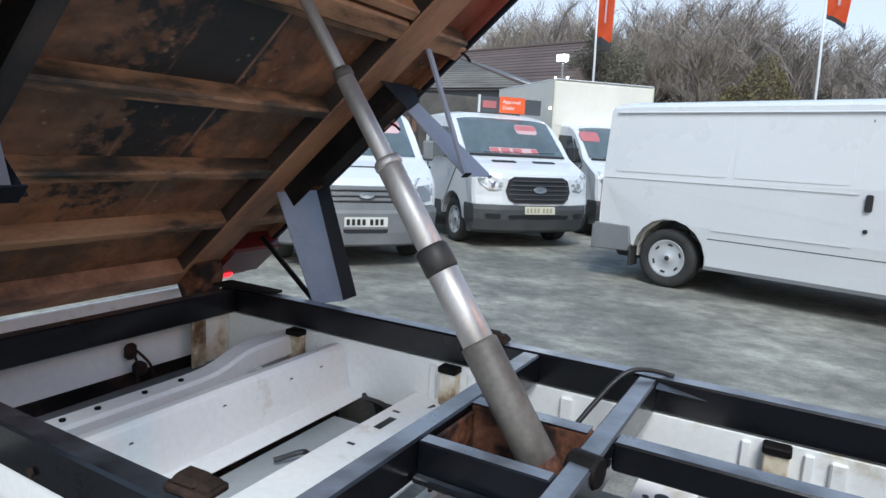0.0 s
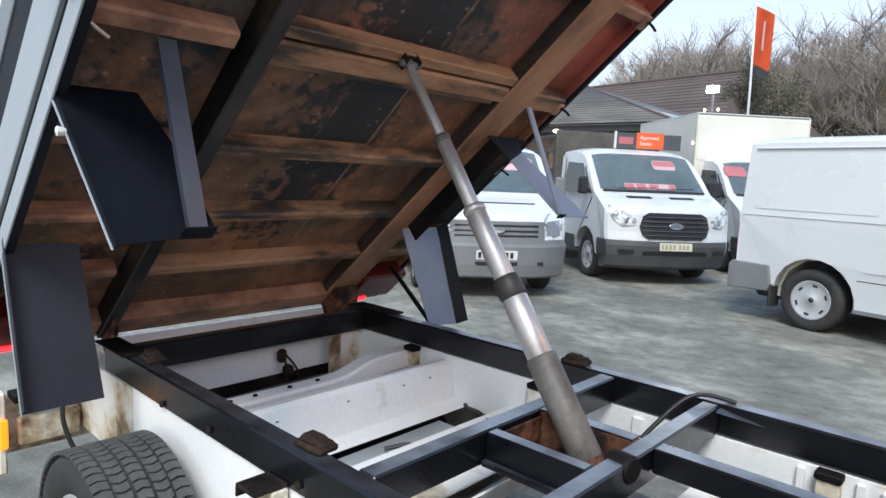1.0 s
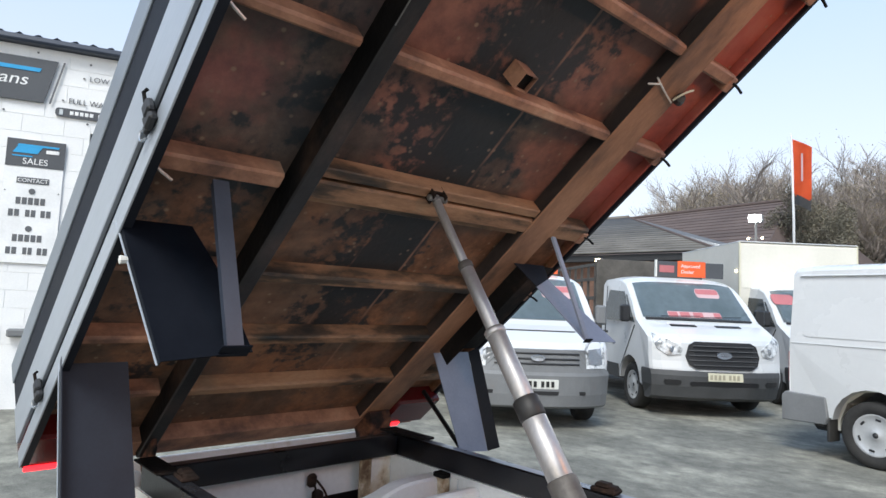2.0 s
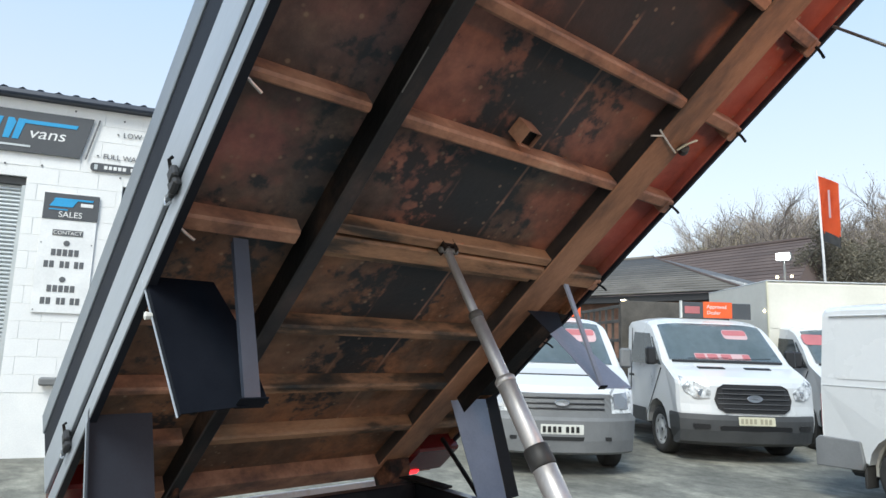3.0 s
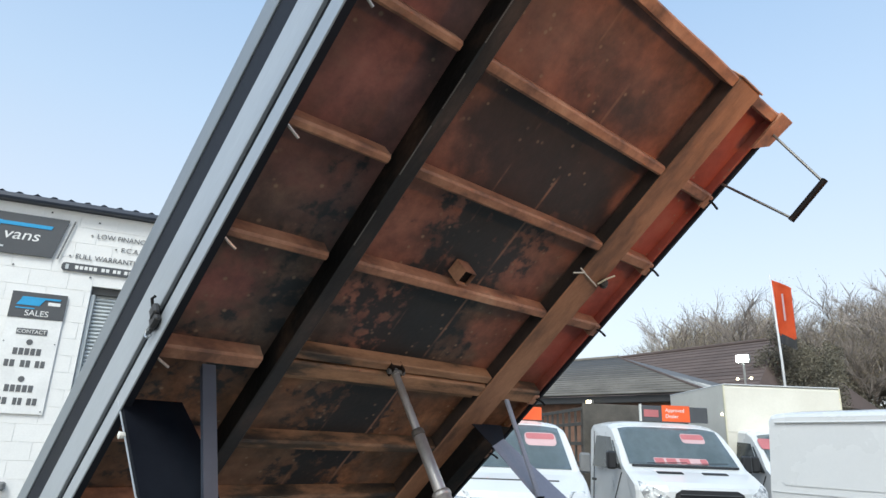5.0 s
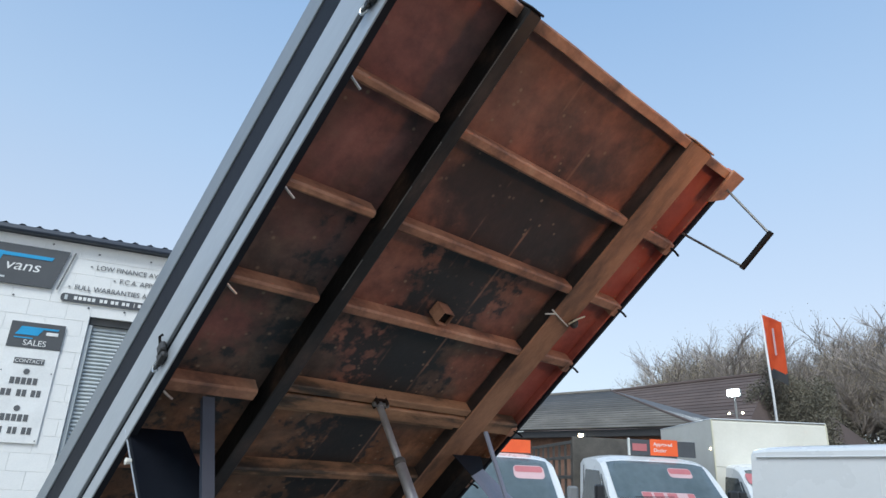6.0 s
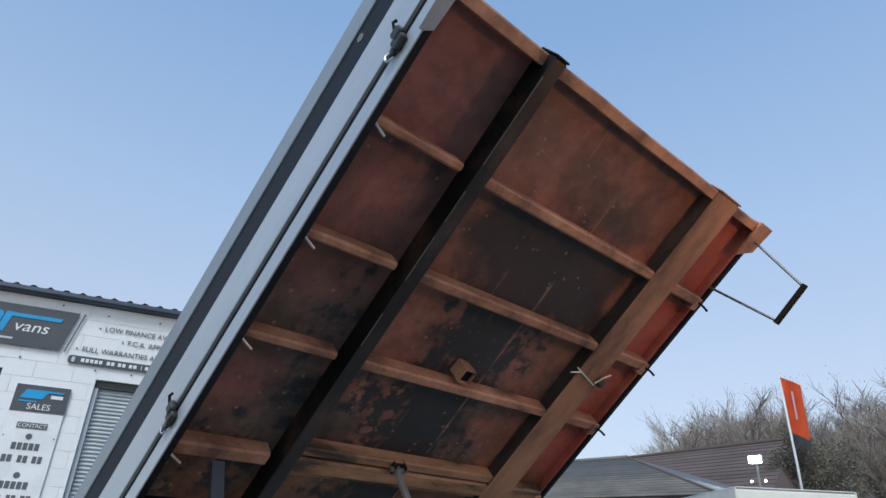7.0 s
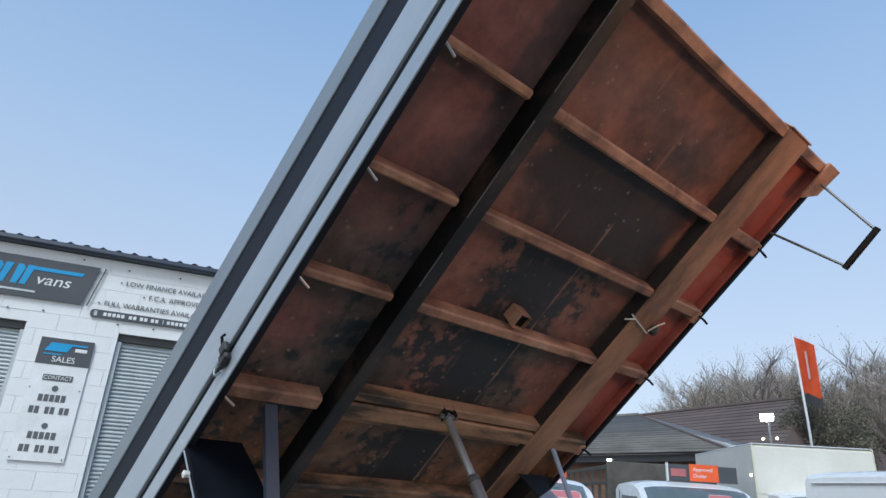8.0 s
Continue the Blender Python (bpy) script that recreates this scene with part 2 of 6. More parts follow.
M["rust_deck"] = deck_paint()
M["rust_rib"] = surface("red_oxide_rib", [(0.26, (0.049, 0.035, 0.030)), (0.38, (0.186, 0.097, 0.066)), (0.50, (0.360, 0.183, 0.114)), (0.62, (0.464, 0.253, 0.160)), (0.80, (0.534, 0.348, 0.238))],
                        scale=7.0, fine=70, fine_amount=0.22, rough=0.58, bump=0.25, per_object=0.12, stretch=(1.0, 0.8, 1.0), detail=7)
M["grease_rib"] = surface("greasy_brown_rib", [(0.34, (0.024, 0.022, 0.020)), (0.42, (0.088, 0.057, 0.035)), (0.48, (0.242, 0.134, 0.075)), (0.60, (0.385, 0.215, 0.119)), (0.80, (0.462, 0.281, 0.165))],
                          scale=4.0, fine=60, fine_amount=0.25, rough=0.6, bump=0.3, per_object=0.1, stretch=(2.2, 0.55, 1.5), detail=8)
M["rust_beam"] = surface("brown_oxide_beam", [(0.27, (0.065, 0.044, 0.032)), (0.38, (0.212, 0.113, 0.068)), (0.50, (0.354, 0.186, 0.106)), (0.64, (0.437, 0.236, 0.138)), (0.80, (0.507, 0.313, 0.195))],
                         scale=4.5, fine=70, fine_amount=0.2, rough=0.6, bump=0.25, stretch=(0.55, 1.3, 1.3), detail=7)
# darker copy of the beam oxide with the flank's shade painted in
M["rust_shade"] = surface("shaded_oxide_flank", [(0.34, (0.014, 0.013, 0.014)), (0.50, (0.036, 0.027, 0.024)), (0.68, (0.10, 0.058, 0.045))],
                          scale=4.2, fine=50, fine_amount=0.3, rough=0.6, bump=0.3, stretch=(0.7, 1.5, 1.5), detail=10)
M["beam_sole"] = surface("scuffed_black_underseal", [(0.34, (0.008, 0.008, 0.010)), (0.52, (0.018, 0.017, 0.018)), (0.66, (0.045, 0.034, 0.031)), (0.82, (0.11, 0.072, 0.060))],
                         scale=6, fine=60, fine_amount=0.3, rough=0.5, bump=0.35, stretch=(0.6, 1.3, 1), detail=10)
M["black_rough"] = surface("black_underseal_and_shade", [(0.35, (0.005, 0.005, 0.0055)), (0.52, (0.011, 0.010, 0.010)), (0.62, (0.035, 0.023, 0.018)), (0.75, (0.085, 0.05, 0.036))],
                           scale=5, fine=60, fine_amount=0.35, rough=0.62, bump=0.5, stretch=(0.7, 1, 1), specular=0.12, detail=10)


def chassis_black(name):
    m = surface(name, [(0.3, (0.0025, 0.003, 0.0045)), (0.66, (0.005, 0.006, 0.009)), (0.8, (0.025, 0.022, 0.020))],
                scale=5, fine=80, fine_amount=0.2, rough=0.30, rough_var=0.12, bump=0.12, specular=0.35, coat=0.45)
    m.node_tree.nodes["Principled BSDF"].inputs["Coat Roughness"].default_value = 0.16
    return m


M["black_paint"] = chassis_black("black_chassis_paint")
M["black_sky_top"] = chassis_black("black_chassis_paint_sky_top")


def sky_topped(m, pale_film, lo, hi):
    """Tints the faces that lie flat with a thin uneven pale film, a painted-in sky sheen."""
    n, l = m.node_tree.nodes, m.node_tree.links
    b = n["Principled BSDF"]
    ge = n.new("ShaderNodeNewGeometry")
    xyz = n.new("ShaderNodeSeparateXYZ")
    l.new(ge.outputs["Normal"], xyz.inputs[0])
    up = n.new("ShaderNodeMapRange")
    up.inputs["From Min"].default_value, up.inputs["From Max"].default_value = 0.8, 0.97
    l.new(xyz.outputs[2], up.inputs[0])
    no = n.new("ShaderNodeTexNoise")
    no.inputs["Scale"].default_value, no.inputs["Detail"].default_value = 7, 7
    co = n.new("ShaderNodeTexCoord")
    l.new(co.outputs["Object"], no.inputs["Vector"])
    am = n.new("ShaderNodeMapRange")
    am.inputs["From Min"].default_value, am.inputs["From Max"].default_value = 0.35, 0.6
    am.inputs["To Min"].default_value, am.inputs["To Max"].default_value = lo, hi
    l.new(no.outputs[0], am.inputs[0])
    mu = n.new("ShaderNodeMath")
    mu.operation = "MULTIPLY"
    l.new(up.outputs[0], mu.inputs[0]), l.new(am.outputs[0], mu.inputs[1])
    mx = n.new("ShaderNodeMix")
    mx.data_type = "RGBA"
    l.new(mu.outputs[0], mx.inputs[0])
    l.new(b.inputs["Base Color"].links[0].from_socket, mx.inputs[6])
    mx.inputs[7].default_value = (*pale_film, 1)
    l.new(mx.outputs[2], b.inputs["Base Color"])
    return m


# blue-grey tops stand in for sky reflected by the black paint
sky_topped(M["black_paint"], (0.26, 0.29, 0.35), 0.02, 0.16)
sky_topped(M["black_sky_top"], (0.36, 0.41, 0.50), 0.14, 0.46)
# one satin black sheet; paler copies carry reflected sky in their colour
M["guard_sheen"] = surface("satin_black_sheet_sky_sheen", [(0.3, (0.024, 0.030, 0.046)), (0.7, (0.044, 0.054, 0.078))], scale=3, fine=90, fine_amount=0.12, rough=0.45, rough_var=0.08, bump=0.06, specular=0.7)
M["guard_slate"] = surface("satin_black_plate_faint_sheen", [(0.3, (0.010, 0.013, 0.021)), (0.7, (0.022, 0.027, 0.040))], scale=3, fine=90, fine_amount=0.15, rough=0.45, rough_var=0.08, bump=0.06, specular=0.35)
M["guard_pale"] = surface("black_sheet_sky_reflection", [(0.3, (0.18, 0.21, 0.28)), (0.7, (0.26, 0.295, 0.38))], scale=3, fine=90, fine_amount=0.12, rough=0.45, rough_var=0.08, bump=0.06)
M["guard_light"] = surface("black_sheet_bright_reflection", [(0.3, (0.27, 0.305, 0.39)), (0.7, (0.36, 0.40, 0.50))], scale=3, fine=90, fine_amount=0.12, rough=0.45, rough_var=0.08, bump=0.06)
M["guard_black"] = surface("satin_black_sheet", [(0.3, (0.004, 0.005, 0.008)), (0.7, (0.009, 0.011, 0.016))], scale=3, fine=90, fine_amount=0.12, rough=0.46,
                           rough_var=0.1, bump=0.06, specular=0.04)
M["white_chassis"] = surface("white_chassis_paint", [(0.27, (0.16, 0.10, 0.055)), (0.33, (0.58, 0.52, 0.42)), (0.385, (0.83, 0.83, 0.82)), (0.8, (0.885, 0.89, 0.895))],
                             scale=2.2, fine=50, fine_amount=0.08, rough=0.42, bump=0.1, detail=8)
M["stained_white"] = surface("stained_white_paint", [(0.37, (0.09, 0.055, 0.035)), (0.43, (0.34, 0.24, 0.14)), (0.48, (0.66, 0.58, 0.44)), (0.56, (0.82, 0.80, 0.74)), (0.8, (0.88, 0.885, 0.885))],
                            scale=3.4, fine=50, fine_amount=0.10, rough=0.45, bump=0.15, detail=10)
M["dirty_white"] = surface("rust_stained_white_paint", [(0.36, (0.12, 0.07, 0.035)), (0.5, (0.45, 0.36, 0.24)), (0.62, (0.76, 0.72, 0.62))], scale=9, fine=60,
                           fine_amount=0.15, rough=0.55, bump=0.25, detail=8)
M["grey_metal"] = surface("dull_grey_steel", [(0.3, (0.12, 0.12, 0.115)), (0.7, (0.22, 0.22, 0.21))], scale=5, fine=60, rough=0.5, bump=0.15, metal=0.4)
M["chrome"] = surface("polished_ram_steel", [(0.3, (0.42, 0.40, 0.39)), (0.7, (0.60, 0.575, 0.565))], scale=6, fine=120, fine_amount=0.15, rough=0.44, rough_var=0.10, metal=0.7,
                      bump=0.05, stretch=(1, 1, 0.3))
M["ram_body"] = surface("worn_grey_ram_paint", [(0.32, (0.050, 0.038, 0.030)), (0.46, (0.085, 0.074, 0.066)), (0.56, (0.125, 0.115, 0.106)), (0.72, (0.185, 0.172, 0.160))], scale=6, fine=70, detail=9, rough=0.55, bump=0.2, metal=0.15)
M["rust_box"] = surface("heavy_rust", [(0.38, (0.012, 0.010, 0.010)), (0.48, (0.035, 0.020, 0.016)), (0.56, (0.12, 0.050, 0.030)), (0.72, (0.24, 0.115, 0.065))], scale=11, fine=60, fine_amount=0.35, rough=0.8, bump=0.5, detail=9, specular=0.2)
M["dark_rust"] = surface("dark_rust_scale", [(0.3, (0.012, 0.010, 0.009)), (0.6, (0.035, 0.022, 0.017)), (0.8, (0.10, 0.055, 0.038))], scale=14, fine=80, fine_amount=0.4, rough=0.8, bump=0.6, specular=0.15)
M["side_grey"] = surface("anodised_grey_side", [(0.3, (0.35, 0.385, 0.43)), (0.7, (0.46, 0.495, 0.54))], scale=2.0, fine=60, fine_amount=0.08, rough=0.36, bump=0.05, metal=0.35, stretch=(0.3, 2, 2))
M["side_slate"] = surface("grey_side_rail", [(0.3, (0.20, 0.225, 0.255)), (0.7, (0.29, 0.32, 0.355))], scale=2.0, fine=60, fine_amount=0.08, rough=0.40, bump=0.05, metal=0.3, stretch=(0.3, 2, 2))
M["side_black"] = surface("black_side_stripe", [(0.3, (0.006, 0.008, 0.013)), (0.7, (0.014, 0.017, 0.026))], scale=3, fine=60, rough=0.6, bump=0.08, specular=0.25)
M["rubber"] = surface("tyre_rubber", [(0.3, (0.016, 0.016, 0.016)), (0.7, (0.045, 0.043, 0.041))], scale=6, fine=70, fine_amount=0.25, rough=0.85, bump=0.3)
M["tyre_dusty"] = surface("dusty_tyre_tread", [(0.3, (0.050, 0.050, 0.052)), (0.7, (0.105, 0.103, 0.104))], scale=5, fine=70, fine_amount=0.3, rough=0.9, bump=0.3)
M["van_white"] = surface("white_van_paint", [(0.3, (0.60, 0.612, 0.62)), (0.7, (0.645, 0.655, 0.665))], scale=0.7, fine=30, fine_amount=0.03, rough=0.28, rough_var=0.03, bump=0.01, coat=0.5)
M["cream"] = surface("cream_grp_panel", [(0.3, (0.62, 0.60, 0.53)), (0.7, (0.74, 0.72, 0.65))], scale=0.8, fine=20, fine_amount=0.05, rough=0.45, bump=0.04)
M["bumper_grey"] = surface("grey_bumper_plastic", [(0.3, (0.14, 0.145, 0.15)), (0.7, (0.20, 0.205, 0.21))], scale=2, fine=90, fine_amount=0.12, rough=0.6, bump=0.1)
M["bumper_dark"] = surface("dark_bumper_plastic", [(0.3, (0.045, 0.047, 0.05)), (0.7, (0.075, 0.077, 0.08))], scale=2, fine=90, fine_amount=0.12, rough=0.55, bump=0.1)
M["dark_plastic"] = plain("black_plastic", (0.022, 0.022, 0.024), rough=0.45)
M["wheel_silver"] = plain("silver_wheel_trim", (0.55, 0.56, 0.57), rough=0.35, metal=0.3)
M["chrome_badge"] = plain("chrome_badge", (0.55, 0.58, 0.62), rough=0.25, metal=0.8)
M["plate_white"] = plain("plate_white", (0.75, 0.75, 0.70), rough=0.4)
M["plate_cream"] = plain("plate_cream", (0.70, 0.67, 0.52), rough=0.4)
M["plate_faint"] = plain("plate_faded_ink", (0.44, 0.41, 0.31), rough=0.4)
M["collar"] = plain("blackened_steel", (0.045, 0.043, 0.042), rough=0.5, metal=0.3)
M["plate_ink"] = plain("plate_ink", (0.02, 0.02, 0.02), rough=0.4)
M["red_lens"] = plain("red_lens", (0.10, 0.008, 0.008), rough=0.25)
M["red_lit"] = glowing("lit_red_lens", (1.0, 0.02, 0.03), 1.3)
M["amber"] = glowing("lit_amber_lens", (1.0, 0.24, 0.01), 0.7)
M["lamp_lens"] = surface("headlamp_lens", [(0.38, (0.16, 0.17, 0.18)), (0.50, (0.46, 0.48, 0.50)), (0.62, (0.74, 0.76, 0.78))], scale=11, fine=40, fine_amount=0.2, rough=0.12, rough_var=0.05, bump=0.3, coat=0.4, detail=3)
M["side_glass"] = surface("dark_side_glass", [(0.3, (0.022, 0.027, 0.03)), (0.7, (0.06, 0.07, 0.075))], scale=2.5, fine=10, fine_amount=0.1, rough=0.08, rough_var=0.03, bump=0, specular=0.3)
M["orange"] = surface("orange_sign_film", [(0.3, (0.72, 0.10, 0.025)), (0.7, (0.85, 0.14, 0.035))], scale=2, fine=30, fine_amount=0.05, rough=0.5, bump=0.03)
M["red_paper"] = plain("red_price_card", (0.46, 0.15, 0.16), rough=0.5)
M["pink_paper"] = plain("pale_red_card", (0.56, 0.38, 0.39), rough=0.5)
M["white_ink"] = plain("white_lettering", (0.8, 0.8, 0.8), rough=0.5)
M["sign_grey"] = plain("dark_grey_sign", (0.075, 0.08, 0.09), rough=0.4)
M["sign_blue"] = plain("blue_sign_film", (0.03, 0.32, 0.62), rough=0.4)
M["ink"] = plain("charcoal_lettering", (0.11, 0.115, 0.125), rough=0.5)
M["block_white"] = surface("white_painted_block", [(0.3, (0.74, 0.745, 0.75)), (0.7, (0.83, 0.83, 0.825))], scale=1.5, fine=60, fine_amount=0.06, rough=0.7, bump=0.3, per_object=0.018)
M["mortar"] = surface("white_painted_joint", [(0.3, (0.72, 0.725, 0.73)), (0.7, (0.81, 0.81, 0.805))], scale=2, fine=60, fine_amount=0.1, rough=0.8, bump=0.2)
M["panel_white"] = plain("white_sign_panel", (0.82, 0.825, 0.83), rough=0.35)
M["shutter"] = surface("galvanised_shutter", [(0.3, (0.42, 0.46, 0.48)), (0.7, (0.55, 0.58, 0.60))], scale=2, fine=50, fine_amount=0.08, rough=0.42, bump=0.05, metal=0.3, per_object=0.06)
M["gutter"] = plain("slate_blue_gutter", (0.035, 0.045, 0.07), rough=0.4)
M["roof_sheet"] = surface("grey_roof_sheet", [(0.3, (0.095, 0.10, 0.11)), (0.7, (0.155, 0.16, 0.168))], scale=2, fine=30, rough=0.8, bump=0.2, specular=0.12)
M["roof_tile"] = surface("grey_concrete_tile", [(0.3, (0.115, 0.106, 0.094)), (0.7, (0.19, 0.177, 0.158))], scale=1.2, fine=18, fine_amount=0.2, rough=0.9, bump=0.3, per_object=0.12, specular=0.15)
M["roof_brown"] = surface("brown_roof", [(0.3, (0.080, 0.058, 0.052)), (0.7, (0.120, 0.090, 0.082))], scale=0.6, fine=12, fine_amount=0.2, rough=0.9, bump=0.3, per_object=0.12)
M["brick"] = surface("orange_brick", [(0.3, (0.15, 0.085, 0.06)), (0.7, (0.24, 0.135, 0.095))], scale=3, fine=14, fine_amount=0.3, rough=0.9, bump=0.3)
M["fascia"] = plain("dark_fascia", (0.04, 0.04, 0.042), rough=0.6)
M["cage_brown"] = surface("brown_cage_mesh", [(0.3, (0.055, 0.050, 0.044)), (0.7, (0.115, 0.105, 0.092))], scale=3, fine=40, rough=0.8, bump=0.3)
M["pole"] = plain("white_pole", (0.66, 0.67, 0.68), rough=0.35)
M["twig"] = surface("winter_twigs", [(0.3, (0.215, 0.186, 0.168)), (0.7, (0.36, 0.315, 0.288))], scale=0.6, fine=6, fine_amount=0.25, rough=0.95, bump=0, per_object=0.2)
M["leaf_brown"] = surface("last_yellow_leaves", [(0.3, (0.24, 0.20, 0.12)), (0.7, (0.38, 0.32, 0.19))], scale=1.0, fine=6, fine_amount=0.3, rough=0.9, bump=0, per_object=0.15)
M["leaf_olive"] = surface("yellowing_evergreen", [(0.3, (0.15, 0.13, 0.065)), (0.7, (0.26, 0.225, 0.11))], scale=1.0, fine=6, fine_amount=0.3, rough=0.9, bump=0)
M["leaf_ivy"] = surface("ivy_and_dead_stems", [(0.3, (0.115, 0.108, 0.082)), (0.7, (0.195, 0.178, 0.135))], scale=1.0, fine=6, fine_amount=0.3, rough=0.9, bump=0)
M["leaf_dark"] = surface("dark_evergreen", [(0.3, (0.082, 0.074, 0.056)), (0.7, (0.145, 0.130, 0.098))], scale=1.0, fine=6, fine_amount=0.3, rough=0.9, bump=0, per_object=0.15)
M["lamp_white"] = glowing("lit_floodlight", (1.0, 0.98, 0.92), 30.0)
M["lamp_warm"] = glowing("lit_warm_lamp", (1.0, 0.8, 0.5), 8.0)


def car_glass():
    # pale base colour stands in for sky reflected in the glass
    return surface("windscreen_with_sky", [(0.3, (0.16, 0.205, 0.225)), (0.7, (0.25, 0.305, 0.33))], scale=1.2, fine=10, fine_amount=0.1, rough=0.07, rough_var=0.03, bump=0, specular=0.9)


M["glass"] = car_glass()


def asphalt():
    """Worn grey yard: fine stone grain, pale dusty patches drawn out by wheels, dark damp areas."""
    m = bpy.data.materials.new("worn_yard_asphalt")
    m.use_nodes = True
    n, l = m.node_tree.nodes, m.node_tree.links
    b = n["Principled BSDF"]
    co = n.new("ShaderNodeTexCoord")
    mp = n.new("ShaderNodeMapping")
    mp.inputs["Rotation"].default_value = (0, 0, radians(-15))
    mp.inputs["Scale"].default_value = (0.9, 1.1, 1)
    l.new(co.outputs["Object"], mp.inputs[0])
    pat = n.new("ShaderNodeTexNoise")
    pat.inputs["Scale"].default_value, pat.inputs["Detail"].default_value, pat.inputs["Roughness"].default_value = 0.75, 10, 0.68
    l.new(mp.outputs[0], pat.inputs["Vector"])
    r = ramp(n, [(0.34, (0.105, 0.104, 0.089)), (0.48, (0.160, 0.157, 0.134)), (0.56, (0.232, 0.226, 0.190)), (0.68, (0.36, 0.350, 0.292))])
    l.new(pat.outputs[0], r.inputs[0])
    grain = n.new("ShaderNodeTexNoise")
    grain.inputs["Scale"].default_value, grain.inputs["Detail"].default_value = 70, 4
    l.new(co.outputs["Object"], grain.inputs["Vector"])
    vor = n.new("ShaderNodeTexVoronoi")
    vor.inputs["Scale"].default_value = 90
    l.new(co.outputs["Object"], vor.inputs["Vector"])
    mr = n.new("ShaderNodeMapRange")
    mr.inputs["To Min"].default_value, mr.inputs["To Max"].default_value = 0.62, 1.38
    l.new(grain.outputs[0], mr.inputs[0])
    mx = n.new("ShaderNodeMix")
    mx.data_type, mx.blend_type = "RGBA", "MULTIPLY"
    mx.inputs[0].default_value = 1
    l.new(r.outputs[0], mx.inputs[6])
    l.new(mr.outputs[0], mx.inputs[7])
    scuff = n.new("ShaderNodeTexNoise")
    scuff.inputs["Scale"].default_value, scuff.inputs["Detail"].default_value, scuff.inputs["Roughness"].default_value = 5.5, 9, 0.72
    l.new(mp.outputs[0], scuff.inputs["Vector"])
    sr = n.new("ShaderNodeMapRange")
    sr.inputs["From Min"].default_value, sr.inputs["From Max"].default_value = 0.32, 0.68
    sr.inputs["To Min"].default_value, sr.inputs["To Max"].default_value = 0.66, 1.38
    l.new(scuff.outputs[0], sr.inputs[0])
    my = n.new("ShaderNodeMix")
    my.data_type, my.blend_type = "RGBA", "MULTIPLY"
    my.inputs[0].default_value = 1
    l.new(mx.outputs[2], my.inputs[6])
    l.new(sr.outputs[0], my.inputs[7])
    l.new(my.outputs[2], b.inputs["Base Color"])
    b.inputs["Roughness"].default_value = 0.85
    bp = n.new("ShaderNodeBump")
    bp.inputs["Strength"].default_value, bp.inputs["Distance"].default_value = 0.5, 0.006
    l.new(vor.outputs["Distance"], bp.inputs["Height"])
    l.new(bp.outputs[0], b.inputs["Normal"])
    return m


M["asphalt"] = asphalt()


# ---- building blocks ----
def part(name, bm, material, parent, label="", smooth=False, mesh=None):
    """Links a bmesh as one mesh object under a thing or a part."""
    if mesh is None:
        mesh = bpy.data.meshes.new(name)
        bmesh.ops.recalc_face_normals(bm, faces=bm.faces)
        bm.to_mesh(mesh)
        bm.free()
        mesh.materials.append(M[material])
        if smooth:
            mesh.polygons.foreach_set("use_smooth", [True] * len(mesh.polygons))
    ob = new(name, mesh)
    ob.parent = parent
    if label:
        tagged(ob, label)
    return ob


def thing(name, label, category, m=None, group="", kind=""):
    ob = new(name)
    ob.empty_display_size = 0.2
    if m is not None:
        ob.matrix_basis = m
    return tagged(ob, label, category, group, kind)


def bev(bm, size, segments=1, edges=None):
    if size > 0:
        bmesh.ops.bevel(bm, geom=edges or bm.edges[:], offset=size, segments=segments, affect="EDGES", profile=0.6)
    return bm


def box(x0, x1, y0, y1, z0, z1, bevel=0.0, into=None, m=None):
    bm = bmesh.new()
    bmesh.ops.create_cube(bm, size=1)
    for v in bm.verts:
        v.co = Vector((x0 + (v.co.x + 0.5) * (x1 - x0), y0 + (v.co.y + 0.5) * (y1 - y0), z0 + (v.co.z + 0.5) * (z1 - z0)))
    bev(bm, bevel)
    if m is not None:
        bm.transform(m)
    return join(into, bm)


def join(into, bm):
    if into is None:
        return bm
    keep = bpy.data.meshes.new("join")
    bm.to_mesh(keep)
    bm.free()
    into.from_mesh(keep)
    bpy.data.meshes.remove(keep)
    return into


def prism(profile, axis, a, b, bevel=0.0, into=None):
    """A closed outline drawn out along x, y or z from a to b. Outline: (y, z), (x, z) or (x, y)."""
    bm = bmesh.new()

    def place(p, s):
        return {"x": (s, p[0], p[1]), "y": (p[0], s, p[1]), "z": (p[0], p[1], s)}[axis]

    first = [bm.verts.new(place(p, a)) for p in profile]
    last = [bm.verts.new(place(p, b)) for p in profile]
    bm.faces.new(first), bm.faces.new(last[::-1])
    for i in range(len(profile)):
        j = (i + 1) % len(profile)
        bm.faces.new((first[i], first[j], last[j], last[i]))
    bmesh.ops.recalc_face_normals(bm, faces=bm.faces)
    bev(bm, bevel)
    return join(into, bm)


def lathe(profile, n=32, into=None, m=None, caps=True):
    """A profile of (radius, along) turned about the y axis."""
    bm = bmesh.new()
    rings = []
    for r, y in profile:
        rings.append([bm.verts.new((r * math.cos(2 * math.pi * k / n), y, r * math.sin(2 * math.pi * k / n))) for k in range(n)])
    for a, b in zip(rings, rings[1:]):
        for k in range(n):
            bm.faces.new((a[k], a[(k + 1) % n], b[(k + 1) % n], b[k]))
    for ring in (rings[0], rings[-1]) if caps else ():
        bm.faces.new(ring)
    bmesh.ops.recalc_face_normals(bm, faces=bm.faces)
    if m is not None:
        bm.transform(m)
    return join(into, bm)


